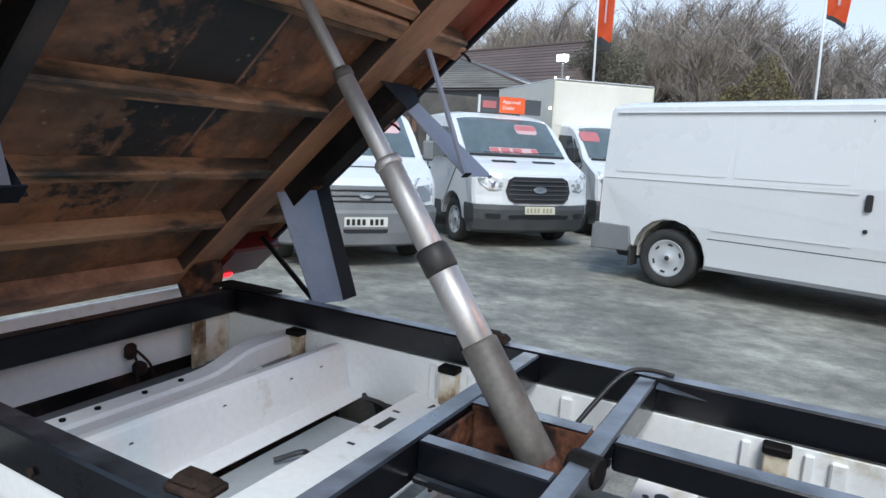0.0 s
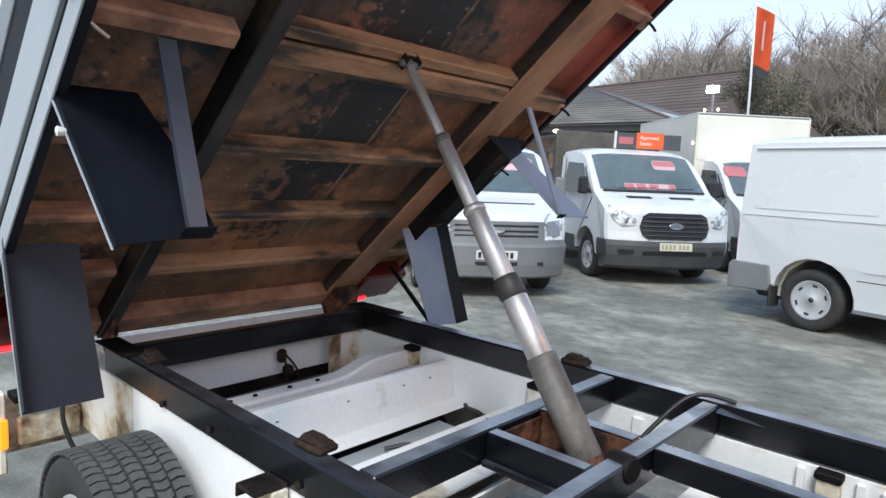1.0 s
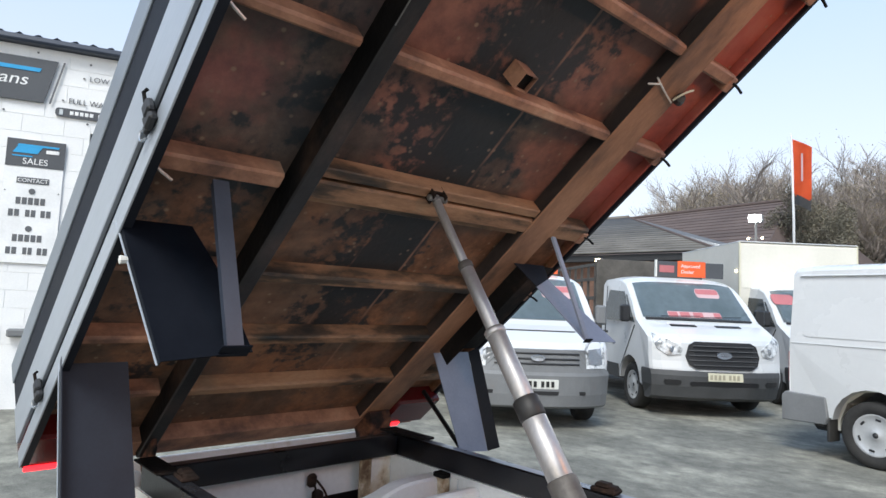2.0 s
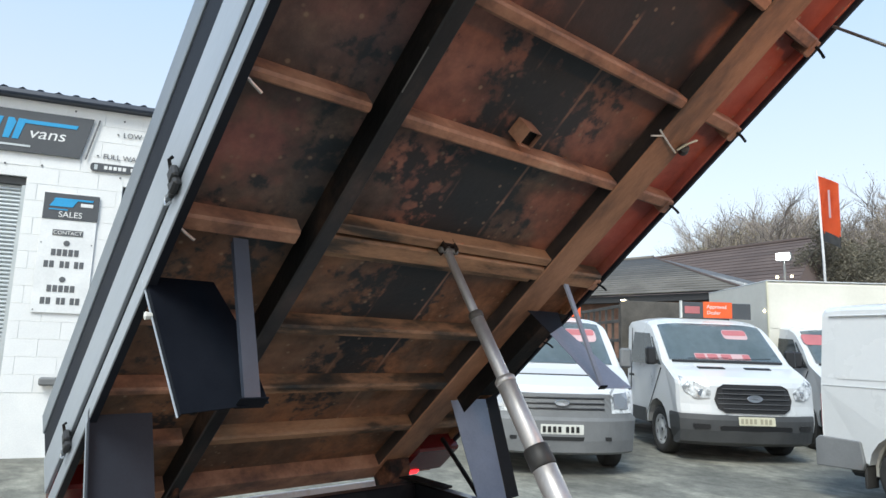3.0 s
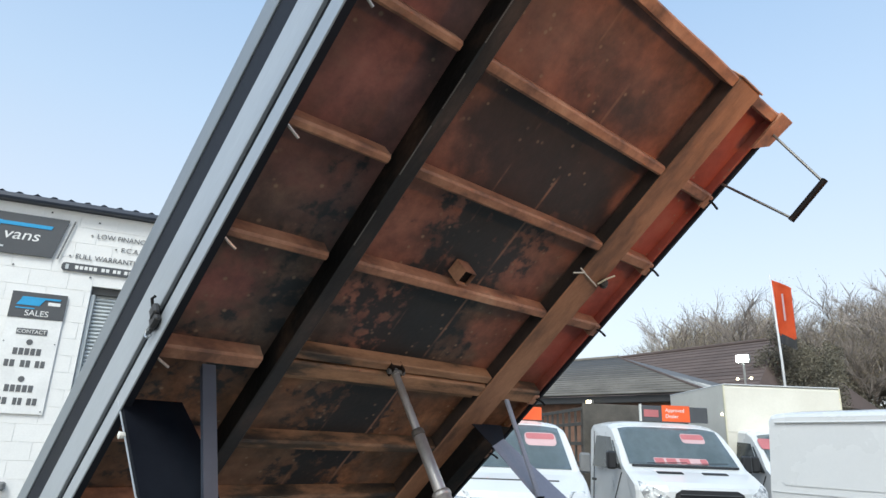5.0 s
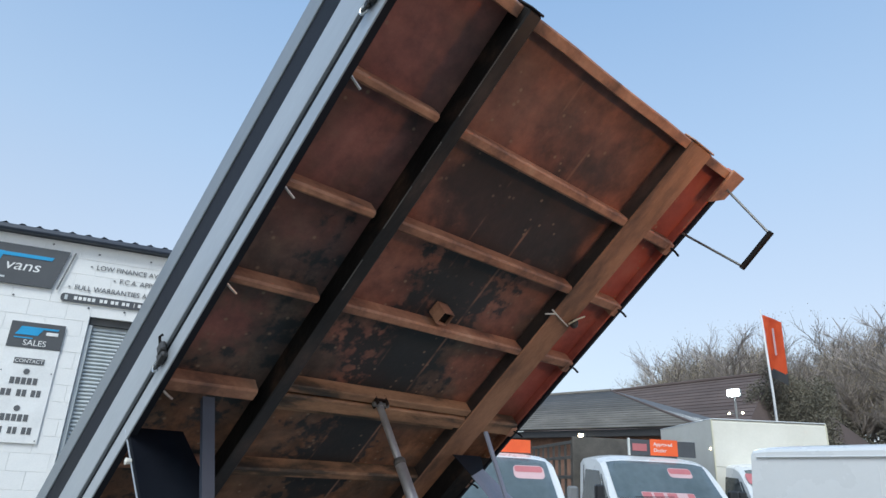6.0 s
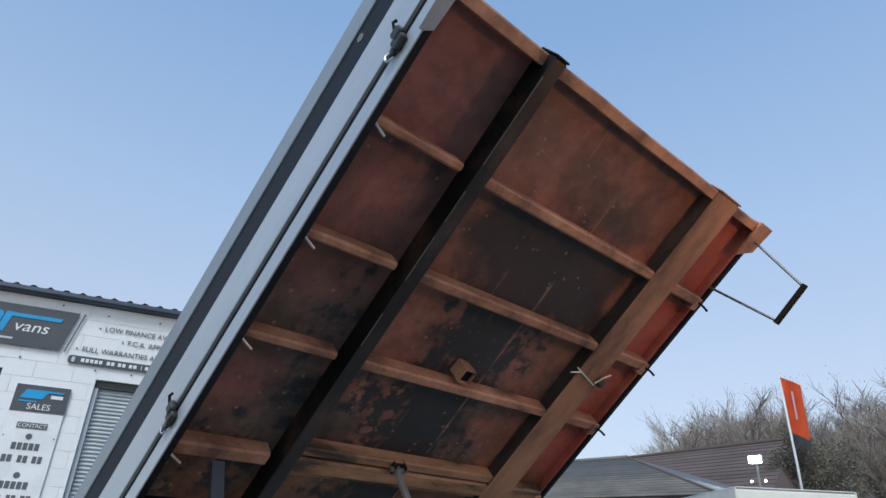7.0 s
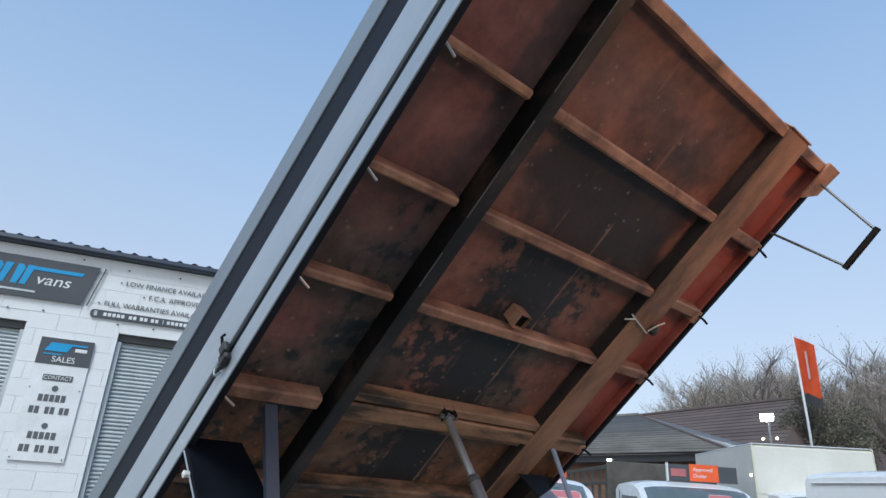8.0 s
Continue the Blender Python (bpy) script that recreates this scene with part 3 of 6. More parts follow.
def tube(points, radius, sides=8, into=None):
    """A round bar or hose along points; radius: one number, or one for each point."""
    bm = bmesh.new()
    pts = [Vector(p) for p in points]
    radii = radius if isinstance(radius, (list, tuple)) else [radius] * len(pts)
    rings = []
    side = None
    for i, p in enumerate(pts):
        d = (pts[min(i + 1, len(pts) - 1)] - pts[max(i - 1, 0)]).normalized()
        if side is None:
            side = d.cross(Vector((0, 0, 1)) if abs(d.z) < 0.9 else Vector((1, 0, 0))).normalized()
        side = (side - d * side.dot(d)).normalized()
        up = d.cross(side)
        rings.append([bm.verts.new(p + (side * math.cos(2 * math.pi * k / sides) + up * math.sin(2 * math.pi * k / sides)) * radii[i]) for k in range(sides)])
    for a, b in zip(rings, rings[1:]):
        for k in range(sides):
            bm.faces.new((a[k], a[(k + 1) % sides], b[(k + 1) % sides], b[k]))
    bm.faces.new(rings[0][::-1]), bm.faces.new(rings[-1])
    return join(into, bm)


def curve_points(points, steps=8):
    """A smooth line through points (Catmull-Rom)."""
    p = [Vector(q) for q in points]
    p = [2 * p[0] - p[1]] + p + [2 * p[-1] - p[-2]]
    out = []
    for i in range(1, len(p) - 2):
        for k in range(steps):
            t = k / steps
            out.append(0.5 * (2 * p[i] + (p[i + 1] - p[i - 1]) * t + (2 * p[i - 1] - 5 * p[i] + 4 * p[i + 1] - p[i + 2]) * t * t + (3 * p[i] - p[i - 1] - 3 * p[i + 1] + p[i + 2]) * t ** 3))
    return out + [p[-2]]


def sheet(corners, thick, bevel=0.0, into=None):
    """A flat or folded plate through four corners, with thickness."""
    bm = bmesh.new()
    vs = [bm.verts.new(c) for c in corners]
    f = bm.faces.new(vs)
    f.normal_update()
    ext = bmesh.ops.extrude_face_region(bm, geom=[f])
    for v in [g for g in ext["geom"] if isinstance(g, bmesh.types.BMVert)]:
        v.co -= f.normal * thick
    bmesh.ops.recalc_face_normals(bm, faces=bm.faces)
    bev(bm, bevel)
    return join(into, bm)


def words(text, size, m, into=None, depth=0.002, align="LEFT"):
    """Flat lettering in Blender's own font, as a bmesh in the plane x (along), z (up), facing -y."""
    cu = bpy.data.curves.new("lettering", "FONT")
    cu.body, cu.size, cu.extrude, cu.align_x = text, size, depth, align
    ob = bpy.data.objects.new("lettering", cu)
    mesh = bpy.data.meshes.new_from_object(ob)
    bm = bmesh.new()
    bm.from_mesh(mesh)
    bpy.data.objects.remove(ob)
    bpy.data.curves.remove(cu)
    bpy.data.meshes.remove(mesh)
    bm.transform(m @ pose(0, 0, 0, 90, 0, 0))
    return join(into, bm)


# ---- the yard ----
def ground():
    bm = bmesh.new()
    bmesh.ops.create_grid(bm, x_segments=60, y_segments=60, size=400)
    for v in bm.verts:
        v.co.z = 0.0
    g = part("ground", bm, "asphalt", None)
    tagged(g, "worn grey asphalt yard with pale dusty patches", "ground", kind="structure")


ground()

# ---- the tipper truck: chassis, subframe, ram, wheels and raised bed ----
RAIL_TOP, RAIL_BOT = 0.835, 0.735
truck = thing("tipper_truck", "white tipper truck chassis with black subframe and raised rusty bed", "truck", pose(0, 0, 0))

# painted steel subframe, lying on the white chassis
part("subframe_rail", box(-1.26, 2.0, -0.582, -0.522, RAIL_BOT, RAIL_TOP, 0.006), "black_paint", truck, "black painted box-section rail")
part("subframe_rail", box(-1.26, 2.0, 0.585, 0.645, RAIL_BOT, RAIL_TOP, 0.006), "black_sky_top", truck)
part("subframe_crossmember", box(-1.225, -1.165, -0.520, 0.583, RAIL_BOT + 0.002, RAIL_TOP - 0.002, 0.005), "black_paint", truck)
part("subframe_crossmember", box(0.115, 0.172, -0.520, 0.583, RAIL_BOT + 0.004, RAIL_TOP - 0.003, 0.005), "black_sky_top", truck)
part("subframe_crossmember", box(0.472, 0.526, -0.520, 0.583, RAIL_BOT + 0.004, RAIL_TOP - 0.003, 0.005), "black_sky_top", truck)
part("ram_bearer", box(0.174, 0.470, -0.128, -0.085, 0.752, RAIL_TOP - 0.005, 0.004), "black_sky_top", truck)
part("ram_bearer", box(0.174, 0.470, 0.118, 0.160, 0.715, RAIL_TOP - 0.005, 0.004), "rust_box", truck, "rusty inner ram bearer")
part("bearer_top", box(0.176, 0.468, 0.116, 0.162, RAIL_TOP - 0.0045, RAIL_TOP - 0.001, 0.001), "black_sky_top", truck)
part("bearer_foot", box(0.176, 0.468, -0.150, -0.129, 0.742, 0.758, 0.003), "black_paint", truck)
part("front_bearer", box(0.528, 2.0, 0.108, 0.166, 0.766, RAIL_TOP - 0.002, 0.005), "black_sky_top", truck)
part("ram_trunnion_plate", box(0.176, 0.186, -0.083, 0.116, 0.69, 0.815, 0.003), "rust_box", truck, "rusty ram mounting plate")
part("ram_trunnion_plate", box(0.455, 0.468, -0.083, 0.116, 0.69, 0.80, 0.003), "rust_box", truck)
part("ram_pivot", lathe([(0.0, -0.034), (0.030, -0.034), (0.036, -0.026), (0.036, 0.026), (0.030, 0.034), (0.0, 0.034)], 20, m=pose(0.502, -0.004, 0.812, 0, 0, 80)), "black_rough", truck, "black ram pivot boss")

# rubbing blocks and stops on the rails
for x, y, rz in ((-0.03, -0.530, 4), (-0.96, -0.530, -5), (0.0, 0.607, 3)):
    bm = box(-0.050, 0.050, -0.032, 0.032, 0, 0.018, 0.006)
    box(-0.038, 0.025, -0.026, 0.024, 0.012, 0.034, 0.010, into=bm)
    box(0.010, 0.046, -0.020, 0.026, 0.010, 0.027, 0.008, into=bm)
    ob = part("bed_stop_block", bm, "dark_rust", truck, "lumpy rusted stop block")
    ob.matrix_basis = pose(x, y, RAIL_TOP + 0.001, 0, 0, rz)
part("corner_plate", prism([(-1.28, 0.56), (-1.10, 0.575), (-0.98, 0.600), (-0.98, 0.66), (-1.28, 0.66)], "z", RAIL_TOP + 0.001, RAIL_TOP + 0.012, 0.002), "black_rough", truck)
part("corner_plate", prism([(-1.30, -0.60), (-1.05, -0.60), (-1.02, -0.515), (-1.30, -0.515)], "z", RAIL_TOP + 0.001, RAIL_TOP + 0.010, 0.002), "black_rough", truck)
part("gusset", sheet([(0.53, 0.575, 0.826), (0.66, 0.583, 0.80), (0.54, 0.583, 0.80), (0.53, 0.54, 0.82)], 0.004), "black_paint", truck)

# rusty bolts low on the near rail's flank
for x, z in ((-0.763, 0.750), (-0.456, 0.762), (-0.02, 0.764)):
    part("rail_bolt", lathe([(0.0, 0.0), (0.011, 0.0), (0.011, 0.005), (0.006, 0.008), (0.0, 0.008)], 6, m=pose(x, -0.590, z)), "dark_rust", truck, "rusty bolt head")

# side bracket at the wheel
bm = box(-0.150, -0.065, -0.675, -0.584, 0.742, 0.752, 0.002)
box(-0.150, -0.144, -0.675, -0.584, 0.718, 0.742, 0.001, into=bm)
part("mudguard_bracket", bm, "black_rough", truck)
part("bracket_stay", box(-0.150, -0.060, -0.63, -0.585, 0.64, 0.741, 0.003), "dirty_white", truck, "rust-stained white bracket")


# white chassis rails: open channels with the flanges turned in
def channel(y_web, y_flange, x0, x1, z0, z1, t=0.006):
    s = 1 if y_flange > y_web else -1
    return prism([(y_web, z0), (y_flange, z0), (y_flange, z0 + t), (y_web + s * t, z0 + t), (y_web + s * t, z1 - t), (y_flange, z1 - t), (y_flange, z1), (y_web, z1)],
                 "x", x0, x1, 0.0015)


part("chassis_rail", channel(-0.575, -0.500, -1.55, 2.0, 0.44, RAIL_BOT - 0.002), "white_chassis", truck, "white painted chassis rail with rust stains")
part("rusty_rail_end", box(-1.52, -1.02, -0.581, -0.5755, 0.445, 0.732, 0.001), "stained_white", truck, "rust-stained end of the white rail")
part("chassis_rail", channel(0.583, 0.625, -1.40, 2.0, 0.53, RAIL_BOT - 0.002), "white_chassis", truck)
for x in (-0.81, -0.13, 0.84):
    bm = box(x - 0.034, x + 0.034, 0.533, 0.5824, 0.714, RAIL_BOT + 0.001, 0.004)
    part("mounting_bracket", bm, "black_rough", truck)
    for a in (x - 0.085, x + 0.062):
        part("rail_stiffener", box(a, a + 0.023, 0.569, 0.5825, 0.56, 0.722, 0.003), "white_chassis", truck)
    part("bracket_cheek", box(x - 0.030, x + 0.030, 0.540, 0.5824, 0.600, 0.7135, 0.004), "stained_white", truck, "rust-stained white bracket cheek")
for x in (0.27, 0.98):
    part("rail_stiffener", box(x - 0.02, x + 0.02, 0.567, 0.5825, 0.56, 0.72, 0.005), "white_chassis", truck)
    part("bolt", lathe([(0.0, 0), (0.008, 0), (0.008, 0.008), (0.0, 0.008)], 6, m=pose(x, 0.560, 0.60)), "black_rough", truck)
# pressed white crossmembers
bm = prism([(-0.655, 0.705), (-0.615, 0.712), (-0.598, 0.700), (-0.560, 0.555), (-0.485, 0.545), (-0.485, 0.540), (-0.57, 0.545), (-0.606, 0.695), (-0.655, 0.700)], "y", -0.570, 0.582, 0.0015)
part("pressed_crossmember", bm, "white_chassis", truck, "white pressed-steel crossmember")
bm = bmesh.new()
rows = []
for k in range(25):
    y = -0.57 + k * 1.150 / 24
    lift = 0.055 * (1 / (1 + math.exp(-(y - 0.27) * 26)))
    rows.append([bm.verts.new((x, y, z + lift)) for x, z in ((-0.915, 0.58), (-0.910, 0.650), (-0.897, 0.660), (-0.832, 0.658), (-0.820, 0.648), (-0.815, 0.585))])
for a, b in zip(rows, rows[1:]):
    for i in range(5):
        bm.faces.new((a[i], a[i + 1], b[i + 1], b[i]))
part("swept_crossmember", bm, "white_chassis", truck, "white crossmember with a raised swept end", smooth=False)
for y in (-0.30, -0.20, -0.05, 0.08):
    part("bolt", lathe([(0.0, 0), (0.009, 0), (0.009, 0.006), (0.0, 0.006)], 8, m=pose(-0.862, y, 0.660, 90, 0, 0)), "black_rough", truck)
for y in (-0.28, 0.02, 0.30, 0.45):
    part("grommet", lathe([(0.0, 0), (0.008, 0), (0.006, 0.004), (0.0, 0.004)], 10, m=pose(-0.588, y, 0.66, 0, 0, 90)), "dark_plastic", truck)
part("rear_crossmember", box(-1.275, -1.25, -0.570, 0.582, 0.574, 0.733, 0.004), "white_chassis", truck, "white rear crossmember")
part("rear_end_plate", box(-1.20, -1.186, 0.385, 0.452, 0.54, 0.733, 0.004), "dirty_white", truck, "rust-stained white end plate")
part("rear_end_plate", box(-1.215, -1.204, 0.453, 0.582, 0.54, 0.733, 0.004), "stained_white", truck)
part("rear_bumper_bar", box(-1.62, -1.575, -0.837, 1.00, 0.38, 0.60, 0.008), "dirty_white", truck, "rust-stained white rear bumper beam")
part("rear_bumper_end", box(-1.62, -1.505, -0.866, -0.838, 0.33, 0.640, 0.006), "stained_white", truck, "white end plate of the rear bumper")
part("bumper_bracket", box(-1.572, -1.51, -0.80, -0.585, 0.42, 0.53, 0.010), "dirty_white", truck, "flaking white bumper bracket")
part("side_marker_lamp", box(-1.504, -1.488, -0.866, -0.836, 0.430, 0.545, 0.006), "amber", truck, "lit amber side marker lamp")
part("bumper_top_bracket", box(-1.57, -1.47, -0.820, -0.70, 0.604, 0.632, 0.004), "black_rough", truck)
part("trailer_cable", tube(curve_points([(-1.46, -0.665, 0.575), (-1.455, -0.665, 0.50), (-1.43, -0.64, 0.40), (-1.38, -0.60, 0.345), (-1.30, -0.59, 0.36)]), 0.009, 8), "dark_plastic", truck, "black cable hanging behind the wheel", smooth=True)
# lower steelwork seen through the frame
part("under_tray", sheet([(-1.235, -0.50, 0.52), (-0.58, -0.50, 0.52), (-0.58, 0.50, 0.53), (-1.235, 0.50, 0.53)], 0.006), "bumper_grey", truck, "grey dusty under-tray")
part("tray_back", box(-1.248, -1.238, -0.565, 0.580, 0.50, 0.580, 0.003), "black_rough", truck)
part("black_crossbar", box(-1.09, -1.03, -0.555, 0.36, 0.50, 0.56, 0.006), "black_rough", truck)
bm = tube(curve_points([(-1.19, 0.15, 0.56), (-1.20, 0.155, 0.63), (-1.23, 0.15, 0.685), (-1.20, 0.20, 0.62), (-1.19, 0.22, 0.56)]), 0.005)
box(-1.249, -1.215, 0.13, 0.175, 0.635, 0.695, 0.012, into=bm)
box(-1.235, -1.185, 0.150, 0.195, 0.575, 0.625, 0.012, into=bm)
part("brake_bracket", bm, "dark_rust", truck, "rusty brake pipe bracket")
bm = prism([(0.05, 0.560), (0.10, 0.563), (0.145, 0.640), (0.156, 0.640), (0.112, 0.553), (0.05, 0.552)], "y", -0.57, 0.582, 0.0015)
part("white_crosspanel", bm, "white_chassis", truck)
bm = box(-0.276, 0.045, -0.50, 0.581, 0.594, 0.602, 0.002)
box(-0.276, -0.270, -0.50, 0.581, 0.545, 0.594, 0.001, into=bm)
part("perforated_panel", bm, "white_chassis", truck, "white panel with slots and holes")
for x, y0, y1 in ((-0.215, 0.27, 0.36), (-0.215, 0.14, 0.152), (-0.235, 0.40, 0.412), (-0.20, -0.30, -0.288)):
    part("panel_slot", box(x - 0.013, x + 0.013, y0, y1, 0.6022, 0.6035, 0.0005), "dark_plastic", truck)
part("exhaust_shield", sheet([(-0.50, -0.45, 0.50), (-0.15, -0.45, 0.50), (-0.15, 0.42, 0.51), (-0.50, 0.42, 0.51)], 0.004), "shutter", truck, "dull aluminium heat shield")
bm = tube(curve_points([(-0.42, 0.05, 0.53), (-0.36, 0.12, 0.545), (-0.30, 0.06, 0.54), (-0.27, 0.20, 0.55), (-0.20, 0.40, 0.58), (-0.16, 0.52, 0.60)]), 0.008, 6)
part("wiring_hose", bm, "dark_plastic", truck)
bm = tube(curve_points([(-0.45, 0.52, 0.57), (-0.42, 0.50, 0.57), (-0.33, 0.47, 0.58), (-0.25, 0.45, 0.55)]), 0.009, 8)
part("brake_hose", bm, "dark_plastic", truck)
bm = tube(curve_points([(-0.40, -0.52, 0.60), (-0.25, -0.46, 0.61), (-0.12, -0.35, 0.60), (0.0, -0.33, 0.58)]), 0.012, 8)
part("brake_hose", bm, "dark_plastic", truck)
part("propshaft", lathe([(0.04, -1.4), (0.045, -1.38), (0.045, 0.9), (0.04, 0.92)], 20, m=pose(0.3, 0.03, 0.40, 0, 0, 90)), "rust_box", truck, smooth=True)
bm = prism([(0.18, 0.585), (0.47, 0.600), (0.47, 0.606), (0.18, 0.591)], "y", -0.565, -0.135, 0.001)
part("white_tank_panel", bm, "white_chassis", truck)
bm = box(0.55, 0.69, 0.20, 0.455, 0.655, 0.663, 0.002)
box(0.55, 0.558, 0.20, 0.455, 0.56, 0.655, 0.002, into=bm)
part("battery_tray", bm, "white_chassis", truck, "white drilled bracket")
for x, y, r in ((0.58, 0.35, 0.007), (0.62, 0.25, 0.018), (0.66, 0.36, 0.006), (0.585, 0.235, 0.008)):
    part("tray_hole", lathe([(0, 0), (r, 0), (r, 0.0012), (0, 0.0012)], 12, m=pose(x, y, 0.6632, 90, 0, 0)), "dark_plastic", truck)
part("sump_tray", box(0.165, 0.525, -0.13, 0.575, 0.45, 0.458, 0.002), "bumper_dark", truck, "dark dusty sump tray")
part("gearbox_cover", box(0.53, 1.5, -0.105, 0.195, 0.56, 0.60, 0.012), "bumper_dark", truck, "dark dusty gearbox cover")
part("floor_shield", box(0.53, 2.0, -0.52, 0.575, 0.40, 0.408, 0.002), "bumper_dark", truck, "dark dusty floor shield")
part("fuel_tank", box(0.55, 1.5, -0.50, -0.11, 0.42, 0.62, 0.04), "bumper_dark", truck, "dark plastic tank")
bm = tube(curve_points([(0.60, 0.09, 0.66), (0.68, 0.16, 0.68), (0.9, 0.12, 0.66), (1.1, 0.14, 0.66), (1.4, 0.10, 0.66)]), 0.012, 8)
part("wiring_loom", bm, "dark_plastic", truck)
bm = tube(curve_points([(0.56, 0.07, 0.70), (0.60, 0.02, 0.71), (0.66, 0.03, 0.69), (0.72, 0.09, 0.70)]), 0.010, 8)
part("wiring_loom", bm, "dark_plastic", truck)
bm = tube(curve_points([(0.35, 0.43, 0.71), (0.38, 0.47, 0.76), (0.42, 0.52, 0.82), (0.455, 0.555, 0.850), (0.49, 0.585, 0.853), (0.53, 0.61, 0.846), (0.56, 0.625, 0.838)]), 0.0075, 8)
part("hydraulic_hose", bm, "dark_plastic", truck, "black hydraulic hose looped over the rail", smooth=True)


# wheels and axle
def tyre_mesh(r, w, rim_r, into=None):
    h = w / 2
    return lathe([(rim_r, -h * 0.80), (rim_r + 0.03, -h * 0.95), (r - 0.06, -h), (r - 0.02, -h * 0.93), (r, -h * 0.72), (r, h * 0.72), (r - 0.02, h * 0.93), (r - 0.06, h),
                  (rim_r + 0.03, h * 0.95), (rim_r, h * 0.80), (rim_r - 0.01, h * 0.4), (rim_r - 0.01, -h * 0.4), (rim_r, -h * 0.80)], 48, caps=False)


def wheel(parent, x, y, z, r=0.34, w=0.21, outer=1, trim="wheel_silver", tread=False):
    """Tyre with a trimmed rim; outer: +1 when the outside faces +y."""
    t = part("wheel", tyre_mesh(r, w, r * 0.62), "rubber", parent, "road wheel with grey trim", smooth=True)
    t.matrix_basis = pose(x, y, z)
    if tread:
        bm = bmesh.new()
        for row in range(5):
            y, h = (row - 2) * 0.197 * w, 0.0195 if 0 < row < 4 else 0.0215
            for k in range(68):
                a = 2 * math.pi * (k + 0.5 * (row % 2)) / 68
                l = 0.0127 if k % 3 else 0.0112
                kink = 0.006 if row % 2 else -0.006
                lug = prism([(-l, -h), (l, -h), (l + kink, 0), (l, h), (-l, h), (-l + kink, 0)], "z", r - 0.006, r + 0.0045)
                lug.transform(Matrix.Rotation(a, 4, "Y") @ Matrix.Translation((0, y, 0)))
                join(bm, lug)
        part("tread", bm, "tyre_dusty", t)
    o = outer
    rr = r * 0.64
    rim = lathe([(0.002, o * w * 0.33), (0.05, o * w * 0.34), (0.058, o * w * 0.29), (rr * 0.62, o * w * 0.39), (rr * 0.90, o * w * 0.34), (rr * 0.99, o * w * 0.43), (rr * 1.0, o * w * 0.40), (rr * 0.96, -o * w * 0.3)], 36)
    rim = part("rim", rim, trim, t, smooth=True)
    for k in range(6):
        a = k * math.pi / 3 + 0.2
        bm = box(-0.028, 0.028, min(o * w * 0.345, o * w * 0.398), max(o * w * 0.345, o * w * 0.398), rr * 0.68, rr * 0.80, 0.006, m=Matrix.Rotation(a, 4, "Y"))
        part("rim_slot", bm, "dark_plastic", t)
    bm = lathe([(0.0, o * w * 0.36), (0.028, o * w * 0.35), (0.032, o * w * 0.28)], 16)
    part("hub_cap", bm, "dark_plastic", t, smooth=True)
    return t


wheel(truck, -0.70, -0.745, 0.338, r=0.338, w=0.245, outer=-1, tread=True)
wheel(truck, -0.76, 0.82, 0.345, r=0.345, w=0.20, outer=1, trim="grey_metal")
part("rear_axle", lathe([(0.04, -0.66), (0.05, -0.64), (0.05, -0.12), (0.13, -0.05), (0.13, 0.09), (0.05, 0.16), (0.05, 0.70), (0.04, 0.72)], 24, m=pose(-0.76, 0, 0.345)), "black_rough", truck, smooth=True)

# telescopic ram
top, foot = Vector((-0.352, 0.02, 1.875)), Vector((0.40, 0.02, 0.775))
axis = (foot - top).normalized()


def on_ram(z):
    return top + axis * ((top.z - z) / -axis.z)


def stage(name, z0, z1, r, mat, label=""):
    a, b = on_ram(z0), on_ram(z1)
    d = axis * 0.006
    bm = tube([a, a + d, b - d, b], [r * 0.86, r, r, r * 0.9], 28)
    return part(name, bm, mat, truck, label, smooth=True)


stage("ram_stage", 1.885, 1.585, 0.0155, "chrome", "thin polished ram stage")
stage("ram_stage", 1.612, 1.385, 0.0225, "chrome")
stage("ram_stage", 1.405, 1.19, 0.0310, "chrome")
stage("ram_collar", 1.622, 1.600, 0.0250, "ram_body")
stage("ram_collar", 1.415, 1.395, 0.0340, "chrome")
stage("ram_collar", 1.222, 1.168, 0.0400, "collar", "dark ram collar")
stage("ram_stage", 1.172, 1.00, 0.0372, "chrome")
stage("ram_cylinder", 1.024, 0.74, 0.0435, "ram_body", "worn grey ram cylinder with rusty foot")
stage("ram_foot_band", 0.79, 0.70, 0.0445, "rust_box")

# ---- raised bed: x up along the deck from the hinge, y across, z out of the deck ----
BED = pose(-1.3512, 0, 0.9517, 0, -40.5, 0)
Y0, Y1 = -0.905, 1.018
bed = part("tipper_bed", box(-0.22, 3.0, Y0 - 0.02, Y1 + 0.012, 0.098, 0.110, 0.002), "rust_deck", truck, "red-oxide steel deck with rust and black stains, tipped up")
bed.matrix_basis = BED
BEAM_N, BEAM_F = (-0.510, -0.452), (0.592, 0.765)
RIBS = ((2.57, 0.034), (2.175, 0.034), (1.785, 0.034), (1.295, 0.060), (0.875, 0.04), (0.515, 0.04), (0.172, 0.04))


def rib(u, half, y0, y1, h0=0.032):
    """Folded rib: a shallow top-hat, its flanges against the deck."""
    h1 = 0.0975
    prof = [(u - half, h1), (u - half, h0 + 0.008), (u - half + 0.008, h0), (u + half - 0.008, h0), (u + half, h0 + 0.008), (u + half, h1)]
    bm = prism(prof, "y", y0, y1)
    # downhill flank is coloured black, standing in for shade below the rib
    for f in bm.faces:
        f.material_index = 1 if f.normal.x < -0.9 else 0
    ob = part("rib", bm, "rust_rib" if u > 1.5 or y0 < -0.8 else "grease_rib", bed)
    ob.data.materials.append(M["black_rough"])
    return ob


